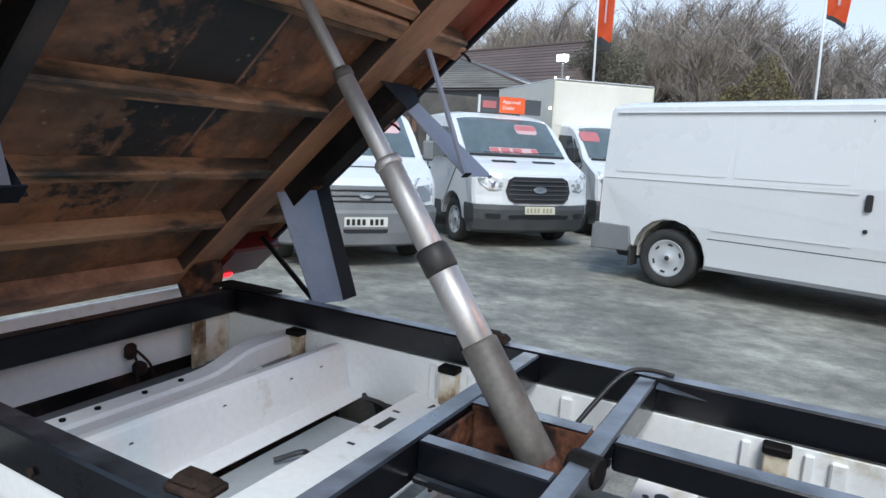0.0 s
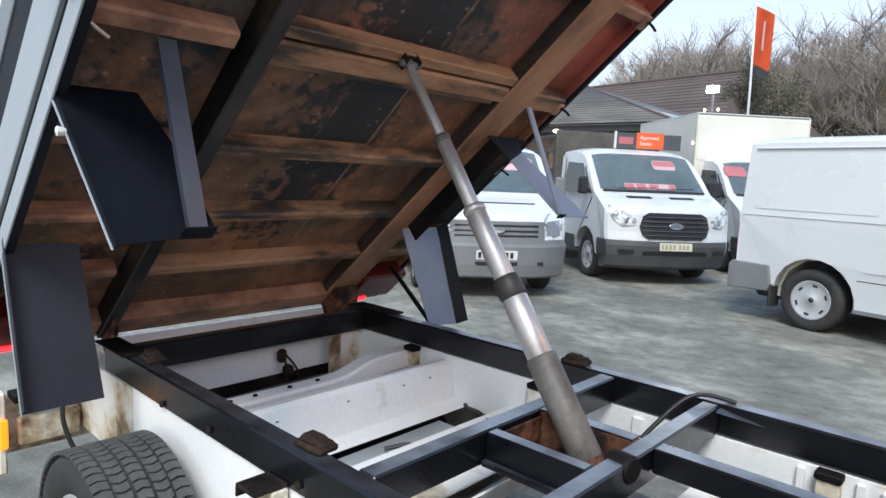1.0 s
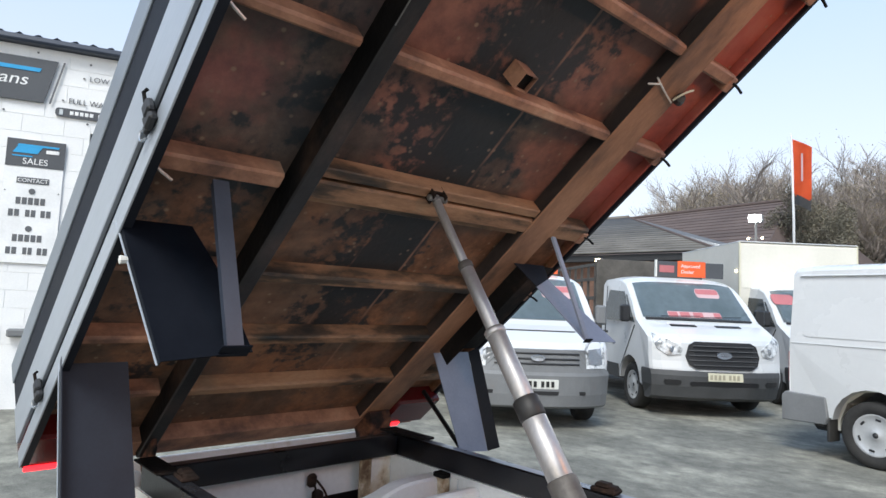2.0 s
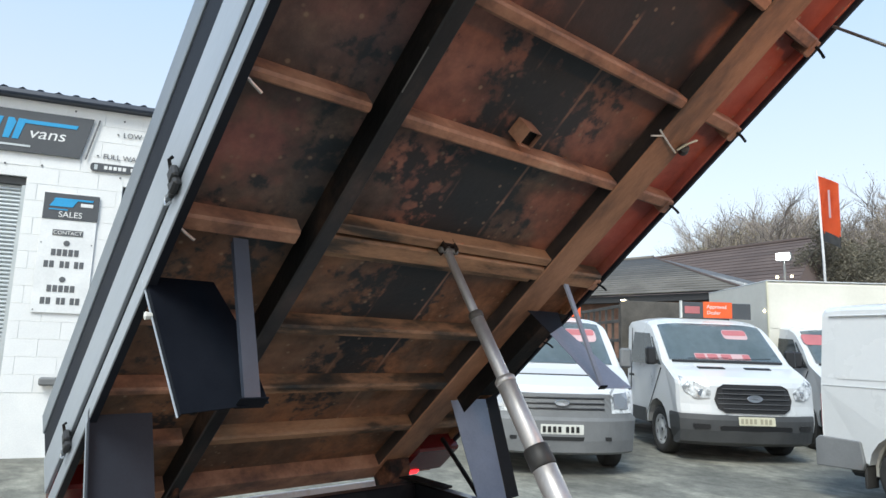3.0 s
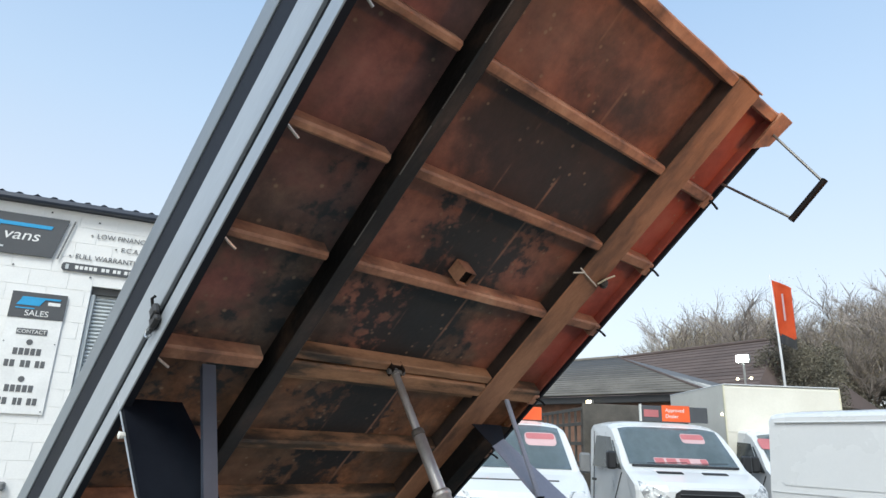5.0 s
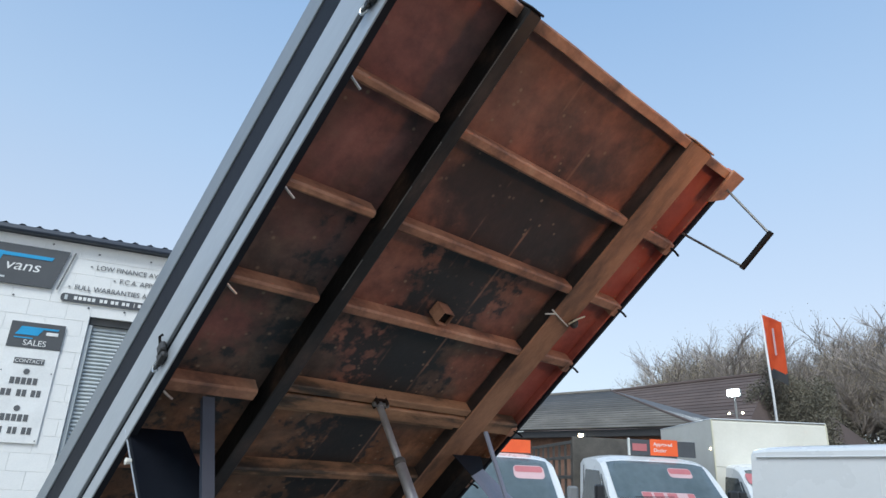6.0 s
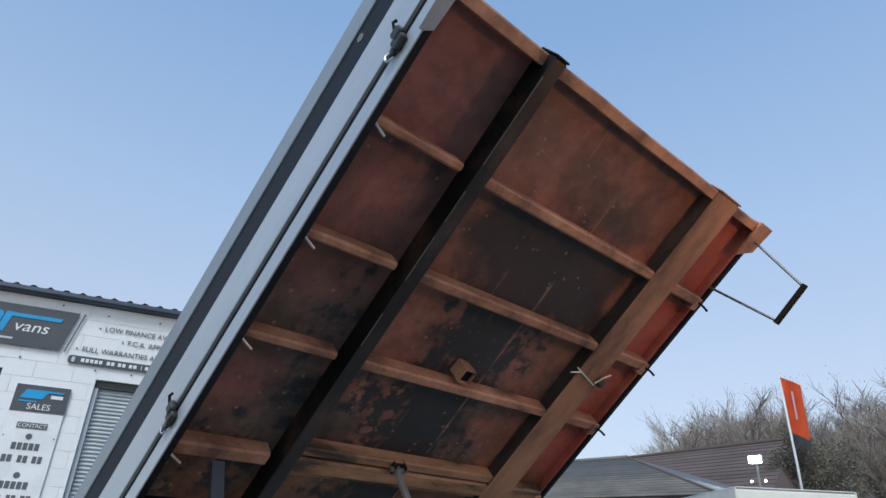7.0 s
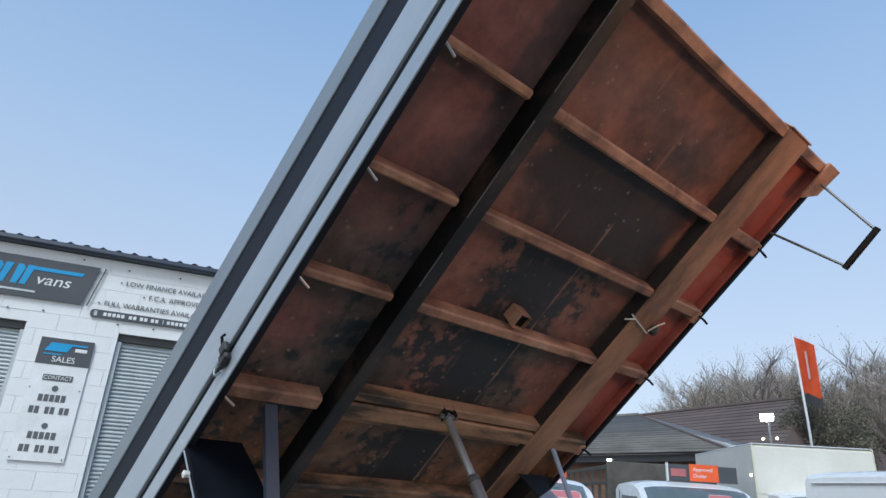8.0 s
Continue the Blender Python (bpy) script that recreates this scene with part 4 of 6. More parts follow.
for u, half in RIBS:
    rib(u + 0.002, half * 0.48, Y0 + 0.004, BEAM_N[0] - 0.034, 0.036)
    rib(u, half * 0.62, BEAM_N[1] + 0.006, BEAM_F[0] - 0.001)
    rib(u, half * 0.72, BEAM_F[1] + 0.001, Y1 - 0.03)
# welded ram crossmember: second flange and its pads
part("ram_crossmember", box(1.345, 1.385, BEAM_N[1] + 0.001, BEAM_F[0] - 0.001, 0.034, 0.0975, 0.004), "grease_rib", bed)
part("ram_crossmember_lip", box(1.225, 1.250, BEAM_N[1] + 0.001, BEAM_F[0] - 0.001, 0.055, 0.0975, 0.004), "grease_rib", bed)
bm = box(1.340, 1.385, -0.012, -0.002, 0.004, 0.06, 0.003)
box(1.340, 1.385, 0.042, 0.052, 0.004, 0.06, 0.003, into=bm)
box(1.342, 1.383, -0.012, 0.052, 0.026, 0.0335, 0.003, into=bm)
part("ram_head_bracket", bm, "dark_rust", bed, "rusty ram head bracket")
part("ram_head_pin", lathe([(0.008, -0.022), (0.011, -0.020), (0.011, 0.060), (0.008, 0.062)], 12, m=pose(1.362, 0, 0.014)), "grey_metal", bed)

def long_beam(y0, y1, low, side, below, label):
    """A long box beam; its underside and its flanks take separate materials."""
    bm = box(-0.26, 3.010, y0, y1, low, 0.0975, 0.005)
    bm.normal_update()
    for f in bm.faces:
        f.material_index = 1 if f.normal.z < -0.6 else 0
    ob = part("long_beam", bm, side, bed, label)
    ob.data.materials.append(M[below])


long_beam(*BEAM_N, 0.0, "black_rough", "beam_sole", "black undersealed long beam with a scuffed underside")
# far beam: flank shade is in the material colour
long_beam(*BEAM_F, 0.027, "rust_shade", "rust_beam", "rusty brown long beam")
# dark strip along the beam's far edge
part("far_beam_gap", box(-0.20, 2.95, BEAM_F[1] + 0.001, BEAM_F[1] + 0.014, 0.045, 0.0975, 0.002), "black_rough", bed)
for (y0, y1), low, mat in ((BEAM_N, -0.002, "black_rough"), (BEAM_F, 0.022, "rust_beam")):
    part("beam_end_cap", box(3.011, 3.019, y0 - 0.003, y1 + 0.004, low, 0.090, 0.004), mat, bed)
# front edge beam, sagging a little between the long beams
bm = bmesh.new()
rows = []
for k in range(33):
    y = Y0 - 0.015 + k * (Y1 + 0.055 - Y0) / 32
    sag = 0.003 * math.sin(math.pi * ((y - Y0) % 0.65) / 0.65)
    rows.append([bm.verts.new((x - sag, y, z)) for x, z in ((2.970, 0.035), (3.004, 0.035), (3.010, 0.04), (3.010, 0.13), (3.004, 0.135), (2.970, 0.135))])
for a, b in zip(rows, rows[1:]):
    for i in range(6):
        bm.faces.new((a[i], a[(i + 1) % 6], b[(i + 1) % 6], b[i]))
bm.faces.new(rows[0]), bm.faces.new(rows[-1][::-1])
part("front_edge_beam", bm, "rust_rib", bed, "orange-brown front edge beam")
part("rear_edge_beam", box(-0.285, -0.17, Y0, Y1, 0.024, 0.112, 0.004), "rust_rib", bed)
part("far_edge_angle", box(-0.22, 2.96, Y1 - 0.004, Y1 + 0.0115, 0.060, 0.135, 0.002), "rust_deck", bed)
part("far_edge_rave", box(-0.22, 2.95, Y1 + 0.0125, Y1 + 0.034, 0.045, 0.150, 0.003), "side_black", bed, "dark far side rave")
part("front_corner_gusset", prism([(2.84, 0.965), (2.89, 1.06), (3.02, 1.075), (3.02, 0.965)], "z", 0.020, 0.034, 0.003), "rust_rib", bed, "orange-brown corner plate")
part("front_corner_post", box(2.90, 3.018, 1.02, 1.078, 0.034, 0.10, 0.006), "rust_deck", bed)
# hollow socket beside a rib, and its open end
bm = bmesh.new()
s = 0.031
for y0, y1, h0, h1 in ((-s, s, -s, -s + 0.004), (-s, s, s - 0.004, s), (-s, -s + 0.004, -s + 0.004, s - 0.004), (s - 0.004, s, -s + 0.004, s - 0.004)):
    box(-0.036, 0.040, y0, y1, h0, h1, 0.001, into=bm)
sock = part("tube_socket", bm, "rust_rib", bed, "open square tube socket")
sock.matrix_basis = pose(1.862, 0.032, 0.061, 0, 90, 3)
# black block fills the tube, standing in for its shaded inside
part("socket_base", box(-0.036, 0.024, -s + 0.0045, s - 0.0045, -s + 0.0045, s - 0.0045), "black_rough", sock)
# loose bit of wire on the far beam
part("tie_wire", tube(curve_points([(2.062, 0.560, 0.022), (2.035, 0.640, 0.020), (2.008, 0.728, 0.016)]), 0.0035, 6), "plate_white", bed, "twisted pale tie wire")
part("tie_wire", tube(curve_points([(2.030, 0.540, 0.022), (2.048, 0.598, 0.020)], 3), 0.0035, 6), "plate_white", bed)
part("tie_wire", tube(curve_points([(2.020, 0.722, 0.014), (2.062, 0.735, 0.004), (2.085, 0.768, 0.006), (2.080, 0.792, 0.022)], 5), 0.004, 6), "plate_cream", bed, "brass hook of the wire")
part("plug_connector", lathe([(0.0, -0.026), (0.017, -0.022), (0.020, 0.012), (0.012, 0.028), (0.0, 0.030)], 12, m=pose(2.030, 0.760, 0.016, 25, 0, 35)), "dark_plastic", bed)

# bare worn arris along the near beam
for a, b in ((1.88, 2.02), (2.16, 2.34), (2.40, 2.52), (2.62, 2.94)):
    part("worn_edge", box(a, b, BEAM_N[0] - 0.0006, BEAM_N[0] + 0.0022, -0.0006, 0.0022, 0.0), "grey_metal", bed)

# rope hooks at the rib ends
for u, half in RIBS[:4]:
    part("rope_hook", tube(curve_points([(u + 0.004, Y0 + 0.006, 0.03), (u - 0.002, Y0 + 0.006, 0.012), (u - 0.022, Y0 + 0.045, -0.004)], 3), 0.0045, 6), "chrome", bed)
for u, half in RIBS[:5]:
    part("rope_hook", tube(curve_points([(u, Y1 - 0.03, 0.030), (u - 0.004, Y1 + 0.006, 0.020), (u - 0.012, Y1 + 0.034, 0.006)], 3), 0.0055, 6), "black_rough", bed)
    part("hook_tab", box(u - 0.045, u + 0.02, Y1 - 0.055, Y1 - 0.012, 0.028, 0.0975, 0.004), "rust_rib", bed)

# folding step hoop on the far front corner
part("step_arm", tube([(2.935, 1.02, 0.03), (2.885, 1.0, -0.285)], 0.0055, 8), "grey_metal", bed)
part("step_arm", tube([(2.655, 1.02, 0.05), (2.71, 0.985, -0.305)], 0.0055, 8), "grey_metal", bed)
part("step_tread", tube([(2.895, 1.0, -0.287), (2.70, 0.982, -0.308)], 0.013, 10), "black_rough", bed, "step bar with black grip")

# near dropside: bottom rave, hinge gap, lower plank, dark band, top rail
part("side_rave", prism([(-0.936, -0.009), (-0.931, -0.010), (-0.930, 0.056), (-0.936, 0.056)], "x", -0.2, 3.0, 0.001), "side_grey", bed, "grey side rave")
part("hinge_gap", box(-0.2, 3.0, -0.9295, -0.905, -0.004, 0.0855, 0.0), "side_black", bed)
part("drop_side", prism([(-0.940, 0.086), (-0.942, 0.091), (-0.942, 0.231), (-0.936, 0.2350), (-0.905, 0.2350), (-0.905, 0.086)], "x", -0.19, 3.0), "side_grey", bed, "grey metal dropside with a dark band")
part("side_band", prism([(-0.938, 0.2355), (-0.938, 0.3505), (-0.905, 0.3505), (-0.905, 0.2355)], "x", -0.19, 3.0), "side_black", bed, "dark band along the dropside")
part("side_top_rail", prism([(-0.942, 0.351), (-0.944, 0.356), (-0.944, 0.440), (-0.938, 0.447), (-0.905, 0.447), (-0.905, 0.351)], "x", -0.19, 3.0), "side_slate", bed)
part("corner_post", box(2.965, 3.03, -0.955, -0.90, 0.0, 0.46, 0.006), "side_grey", bed)
part("corner_flange", prism([(2.845, -0.937), (2.862, -0.908), (2.93, -0.903), (3.02, -0.900), (3.02, -0.95), (2.845, -0.95)], "z", -0.016, -0.012, 0.001), "side_grey", bed)
for u in (0.2, 1.41, 2.79):
    bm = box(u - 0.026, u + 0.024, -0.958, -0.937, 0.030, 0.074, 0.006)
    box(u - 0.008, u + 0.034, -0.962, -0.941, 0.052, 0.094, 0.006, into=bm)
    box(u - 0.045, u - 0.026, -0.952, -0.938, 0.040, 0.064, 0.004, into=bm)
    part("side_latch", bm, "dark_plastic", bed, "black dropside latch")
    part("latch_lever", tube([(u + 0.01, -0.955, 0.085), (u + 0.03, -0.962, 0.112), (u + 0.042, -0.956, 0.112)], 0.005, 6), "black_rough", bed)
    part("latch_pin", tube(curve_points([(u - 0.03, -0.945, 0.055), (u - 0.055, -0.952, 0.060), (u - 0.066, -0.952, 0.040), (u - 0.045, -0.946, 0.030)], 3), 0.004, 6), "chrome_badge", bed)
part("decal", lathe([(0, 0), (0.016, 0), (0.016, 0.001), (0, 0.001)], 16, m=pose(2.73, -0.9395, 0.315)), "grey_metal", bed)
# mudguard plates hung below the deck, front and rear of each wheel
def folded_strut(a, b, mat="guard_sheen", k=1.0):
    """A flat bar with one edge turned back; k narrows it."""
    lo, hi = Vector((0, -0.018 * k, 0)), Vector((0, 0.028 * k, 0))
    back = Vector((-0.022 * k, -0.018 * k, -0.006))
    bm = sheet([a + lo, a + hi, b + hi, b + lo], 0.006)
    sheet([a + lo, b + lo, b + back, a + back], 0.004, into=bm)
    part("mudguard_strut", bm, mat, bed)
    part("strut_foot", box(b.x - 0.027 * k, b.x + 0.018 * k, b.y - 0.040 * k, b.y + 0.043 * k, b.z - 0.012, b.z - 0.007, 0.001), "guard_black", bed)


# near wheel: front plate with a cut top corner, rear plate, each with a turned outer edge
bm = sheet([(1.085, -0.932, 0.03), (1.085, -0.735, 0.03), (1.080, -0.690, -0.13), (1.070, -0.655, -0.405), (1.070, -0.895, -0.428)], 0.004)
sheet([(1.085, -0.932, 0.03), (1.070, -0.895, -0.428), (1.055, -0.897, -0.428), (1.068, -0.934, 0.03)], 0.003, into=bm)
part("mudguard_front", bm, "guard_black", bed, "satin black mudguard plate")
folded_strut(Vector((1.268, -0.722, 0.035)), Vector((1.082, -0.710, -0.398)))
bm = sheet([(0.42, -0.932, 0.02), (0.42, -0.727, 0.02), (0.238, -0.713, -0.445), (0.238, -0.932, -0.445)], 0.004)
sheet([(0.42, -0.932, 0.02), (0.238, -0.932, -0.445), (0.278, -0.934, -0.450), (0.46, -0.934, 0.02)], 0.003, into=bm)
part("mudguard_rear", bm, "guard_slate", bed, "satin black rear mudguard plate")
part("guard_stay", tube([(0.06, -0.747, 0.02), (0.22, -0.733, -0.40)], 0.012, 6), "black_rough", bed)
# pale strips stand in for the highlight along the plate edges
part("guard_edge", tube([(1.067, -0.9355, 0.03), (1.054, -0.8985, -0.428)], 0.0028, 6), "side_grey", bed, "pale strip drawn as an edge highlight")
part("guard_edge", tube([(0.42, -0.9355, 0.02), (0.238, -0.9355, -0.447)], 0.0025, 6), "side_grey", bed)
# far wheel: the front plate is bent outwards at its foot
bm = sheet([(1.082, 0.752, -0.100), (1.082, 0.868, -0.050), (1.080, 1.085, -0.402), (1.080, 0.858, -0.396)], 0.004)
sheet([(1.082, 0.868, -0.050), (1.067, 0.870, -0.050), (1.065, 1.087, -0.402), (1.080, 1.085, -0.402)], 0.003, into=bm)
part("mudguard_front", bm, "guard_light", bed, "bent black mudguard plate, sky sheen painted in")
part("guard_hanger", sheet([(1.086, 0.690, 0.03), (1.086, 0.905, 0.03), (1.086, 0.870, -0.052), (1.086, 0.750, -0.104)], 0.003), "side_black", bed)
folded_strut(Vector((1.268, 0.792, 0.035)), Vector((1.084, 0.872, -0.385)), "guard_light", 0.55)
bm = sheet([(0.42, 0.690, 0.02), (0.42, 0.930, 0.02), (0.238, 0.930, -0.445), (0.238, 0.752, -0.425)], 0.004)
part("mudguard_rear", bm, "guard_pale", bed, "black rear mudguard plate, sky sheen painted in")
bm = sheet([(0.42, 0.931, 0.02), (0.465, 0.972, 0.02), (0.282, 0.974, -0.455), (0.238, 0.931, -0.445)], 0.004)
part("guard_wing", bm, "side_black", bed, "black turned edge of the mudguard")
part("guard_stay", tube([(0.06, 0.877, 0.02), (0.22, 0.785, -0.40)], 0.012, 6), "black_rough", bed)
part("guard_clip", lathe([(0, 0), (0.012, 0.004), (0.008, 0.03), (0, 0.034)], 8, m=pose(1.06, -0.945, -0.10)), "plate_white", bed)
# dark inner arch web between the rear plate and the deck, far side
part("arch_web", sheet([(0.43, 0.725, 0.03), (1.08, 0.725, 0.03), (1.08, 0.725, -0.06), (0.43, 0.725, -0.06)], 0.004), "black_rough", bed)
part("arch_panel", box(0.44, 1.078, 0.782, 0.985, 0.027, 0.0315, 0.001), "black_rough", bed, "black panel over the far wheel")
# rear lamps under the tail
for y0, y1 in ((-0.93, -0.72), (0.76, 1.06)):
    lamp = part("rear_lamp", box(-0.245, -0.02, y0, y1, 0.005, 0.115, 0.012), "red_lens", bed, "red rear lamp cluster, lit")
    part("lit_lens", box(-0.252, -0.220, y0 + 0.015, y0 + 0.125, -0.004, 0.012, 0.004), "red_lit", bed)
part("tail_panel", box(-1.665, -1.645, -0.62, 0.75, 0.60, 0.752, 0.004), "white_chassis", truck, "white tail panel behind the hinge")
# hinge brackets at the tail
for y0, y1 in (BEAM_N, BEAM_F):
    bm = prism([(-0.26, 0.09), (-0.10, 0.02), (-0.12, -0.04), (-0.22, -0.10), (-0.29, -0.05)], "y", y0 + 0.02, y1 - 0.02, 0.004)
    part("hinge_bracket", bm, "rust_box", bed)



# ---- vehicles parked across the yard ----
class Cab:
    """A van nose and cab: x forward from the front axle, y left, z up. The outline is drawn out across the width with rounded flanks."""

    def __init__(self, outline, width, parent, lean=0.10, belt=1.25, round_nose=0.22, nose_from=0.25):
        self.outline, self.w, self.parent = outline, width, parent
        self.lean, self.belt, self.rn, self.nf = lean, belt, round_nose, nose_from

    def at(self, x, z, f):
        a = abs(f)
        k = max(0.0, min(1.0, (z - self.belt) / 0.9))
        back = self.rn * a ** 3.2 * max(0.0, min(1.0, (x - self.nf) / 0.5))
        drop = 0.07 * a ** 5 * max(0.0, min(1.0, (z - 1.5) / 0.5))
        tuck = 0.035 * max(0.0, min(1.0, (0.75 - z) / 0.4))
        return Vector((x - back, f * (self.w / 2) * (1 - self.lean * k - tuck), z - drop))

    def body(self, name, mat, label=""):
        fs = (-1, -0.965, -0.86, -0.6, -0.3, 0, 0.3, 0.6, 0.86, 0.965, 1)
        bm = bmesh.new()
        rings = []
        for f in fs:
            g = math.copysign(min(abs(f), 0.985), f)
            inset = 0.022 if abs(f) == 1 else 0.0
            cx = sum(p[0] for p in self.outline) / len(self.outline)
            rings.append([bm.verts.new(self.at(x - math.copysign(inset, x - cx), z - (inset if z > 1.9 else 0), f)) for x, z in self.outline])
        n = len(self.outline)
        for a, b in zip(rings, rings[1:]):
            for i in range(n):
                bm.faces.new((a[i], a[(i + 1) % n], b[(i + 1) % n], b[i]))
        bm.faces.new(rings[0][::-1]), bm.faces.new(rings[-1])
        bm.normal_update()
        bmesh.ops.triangulate(bm, faces=[f for f in bm.faces if len(f.verts) > 4], ngon_method="EAR_CLIP")
        return part(name, bm, mat, self.parent, label)

    def side(self, name, pts, mat, sgn, off=0.006, thick=0.012, label="", parent=None):
        """A panel lying on the flank; pts: (x, z)."""
        bm = bmesh.new()
        top = [bm.verts.new(self.at(x, z, sgn) + Vector((0, sgn * off, 0))) for x, z in pts]
        low = [bm.verts.new(v.co - Vector((0, sgn * thick, 0))) for v in top]
        bm.faces.new(top), bm.faces.new(low[::-1])
        for i in range(len(pts)):
            j = (i + 1) % len(pts)
            bm.faces.new((top[i], top[j], low[j], low[i]))
        return part(name, bm, mat, parent or self.parent, label)

    def front_x(self, z):
        """How far forward the nose reaches at a height."""
        best = -9
        n = len(self.outline)
        for i in range(n):
            (x0, z0), (x1, z1) = self.outline[i], self.outline[(i + 1) % n]
            if min(z0, z1) <= z <= max(z0, z1) and z0 != z1:
                best = max(best, x0 + (x1 - x0) * (z - z0) / (z1 - z0))
        return best

    def front(self, name, pts, mat, off=0.008, thick=0.02, label="", parent=None, cuts=1):
        """A panel lying on the nose or windscreen; pts: (y, z), drawn fine enough to follow it."""
        fine = []
        for i in range(len(pts)):
            (y0, z0), (y1, z1) = pts[i], pts[(i + 1) % len(pts)]
            fine += [(y0 + (y1 - y0) * k / cuts, z0 + (z1 - z0) * k / cuts) for k in range(cuts)]
        bm = bmesh.new()
        top = [bm.verts.new(self._on(y, z, off)) for y, z in fine]
        low = [bm.verts.new(v.co - Vector((thick, 0, 0))) for v in top]
        caps = [bm.faces.new(top), bm.faces.new(low[::-1])]
        bm.normal_update()
        bmesh.ops.triangulate(bm, faces=caps)
        for i in range(len(fine)):
            j = (i + 1) % len(fine)
            bm.faces.new((top[i], top[j], low[j], low[i]))
        return part(name, bm, mat, parent or self.parent, label)

    def _on(self, y, z, off):
        f = y / (self.w / 2)
        p = self.at(self.front_x(z), z, f)
        return Vector((p.x + off, y, z))

    def screen(self, name, z0, z1, f0, f1, mat, off=0.007):
        """A windscreen lying on the raked front."""
        bm = bmesh.new()
        rows = []
        for i in range(9):
            s = i / 8
            z = z0 + (z1 - z0) * s
            row = []
            for j in range(13):
                f = (-1 + 2 * j / 12) * (f0 + (f1 - f0) * s)
                p = self.at(self.front_x(z), z, f)
                row.append(bm.verts.new(p + Vector((off, 0, off))))
            rows.append(row)
        for a, b in zip(rows, rows[1:]):
            for j in range(12):
                bm.faces.new((a[j], a[j + 1], b[j + 1], b[j]))
        bmesh.ops.solidify(bm, geom=bm.faces[:], thickness=0.004)
        return part(name, bm, mat, self.parent, smooth=True)


def arch(cx, r, z0, steps=9):
    """Points of a wheel arch, from its rear foot over the top to its front foot."""
    a0 = math.asin(min(1, max(-1, (z0 - 0.36) / r)))
    return [(cx - r * math.cos(a0 + (math.pi - 2 * a0) * k / steps), 0.36 + r * math.sin(a0 + (math.pi - 2 * a0) * k / steps)) for k in range(steps + 1)]


def rounded(y0, y1, z0, z1, r, n=4):
    pts = []
    for cy, cz, a in ((y1 - r, z1 - r, 0), (y0 + r, z1 - r, 90), (y0 + r, z0 + r, 180), (y1 - r, z0 + r, 270)):
        pts += [(cy + r * math.cos(radians(a + 90 * k / n)), cz + r * math.sin(radians(a + 90 * k / n))) for k in range(n + 1)]
    return pts


def number_plate(cab, y, z, w=0.52, h=0.115, back="plate_white", ink="plate_ink"):
    p = cab.front("number_plate", rounded(y - w / 2, y + w / 2, z - h / 2, z + h / 2, 0.01, 2), back, off=0.034)
    x = cab._on(y, z, 0.036).x
    for k in range(7):
        yy = y - w * 0.42 + k * w * 0.12 + (0.03 if k > 3 else 0)
        part("plate_mark", box(x - 0.002, x + 0.003, yy - 0.019, yy + 0.019, z - h * 0.3, z + h * 0.3, 0.001), ink, p)


def mirror(cab, x, z, sgn, mat="dark_plastic"):
    y = sgn * (cab.w / 2 + 0.10)
    bm = box(x - 0.05, x + 0.06, y - 0.075, y + 0.075, z - 0.08, z + 0.19, 0.028)
    box(x - 0.02, x + 0.02, sgn * (cab.w / 2 - 0.06), y, z - 0.05, z - 0.01, 0.008, into=bm)
    part("door_mirror", bm, mat, cab.parent, "black door mirror")


def card(cab, name, pts, mat, off=0.016, label=""):
    return cab.front(name, pts, mat, off=off, thick=0.003, label=label, cuts=4)


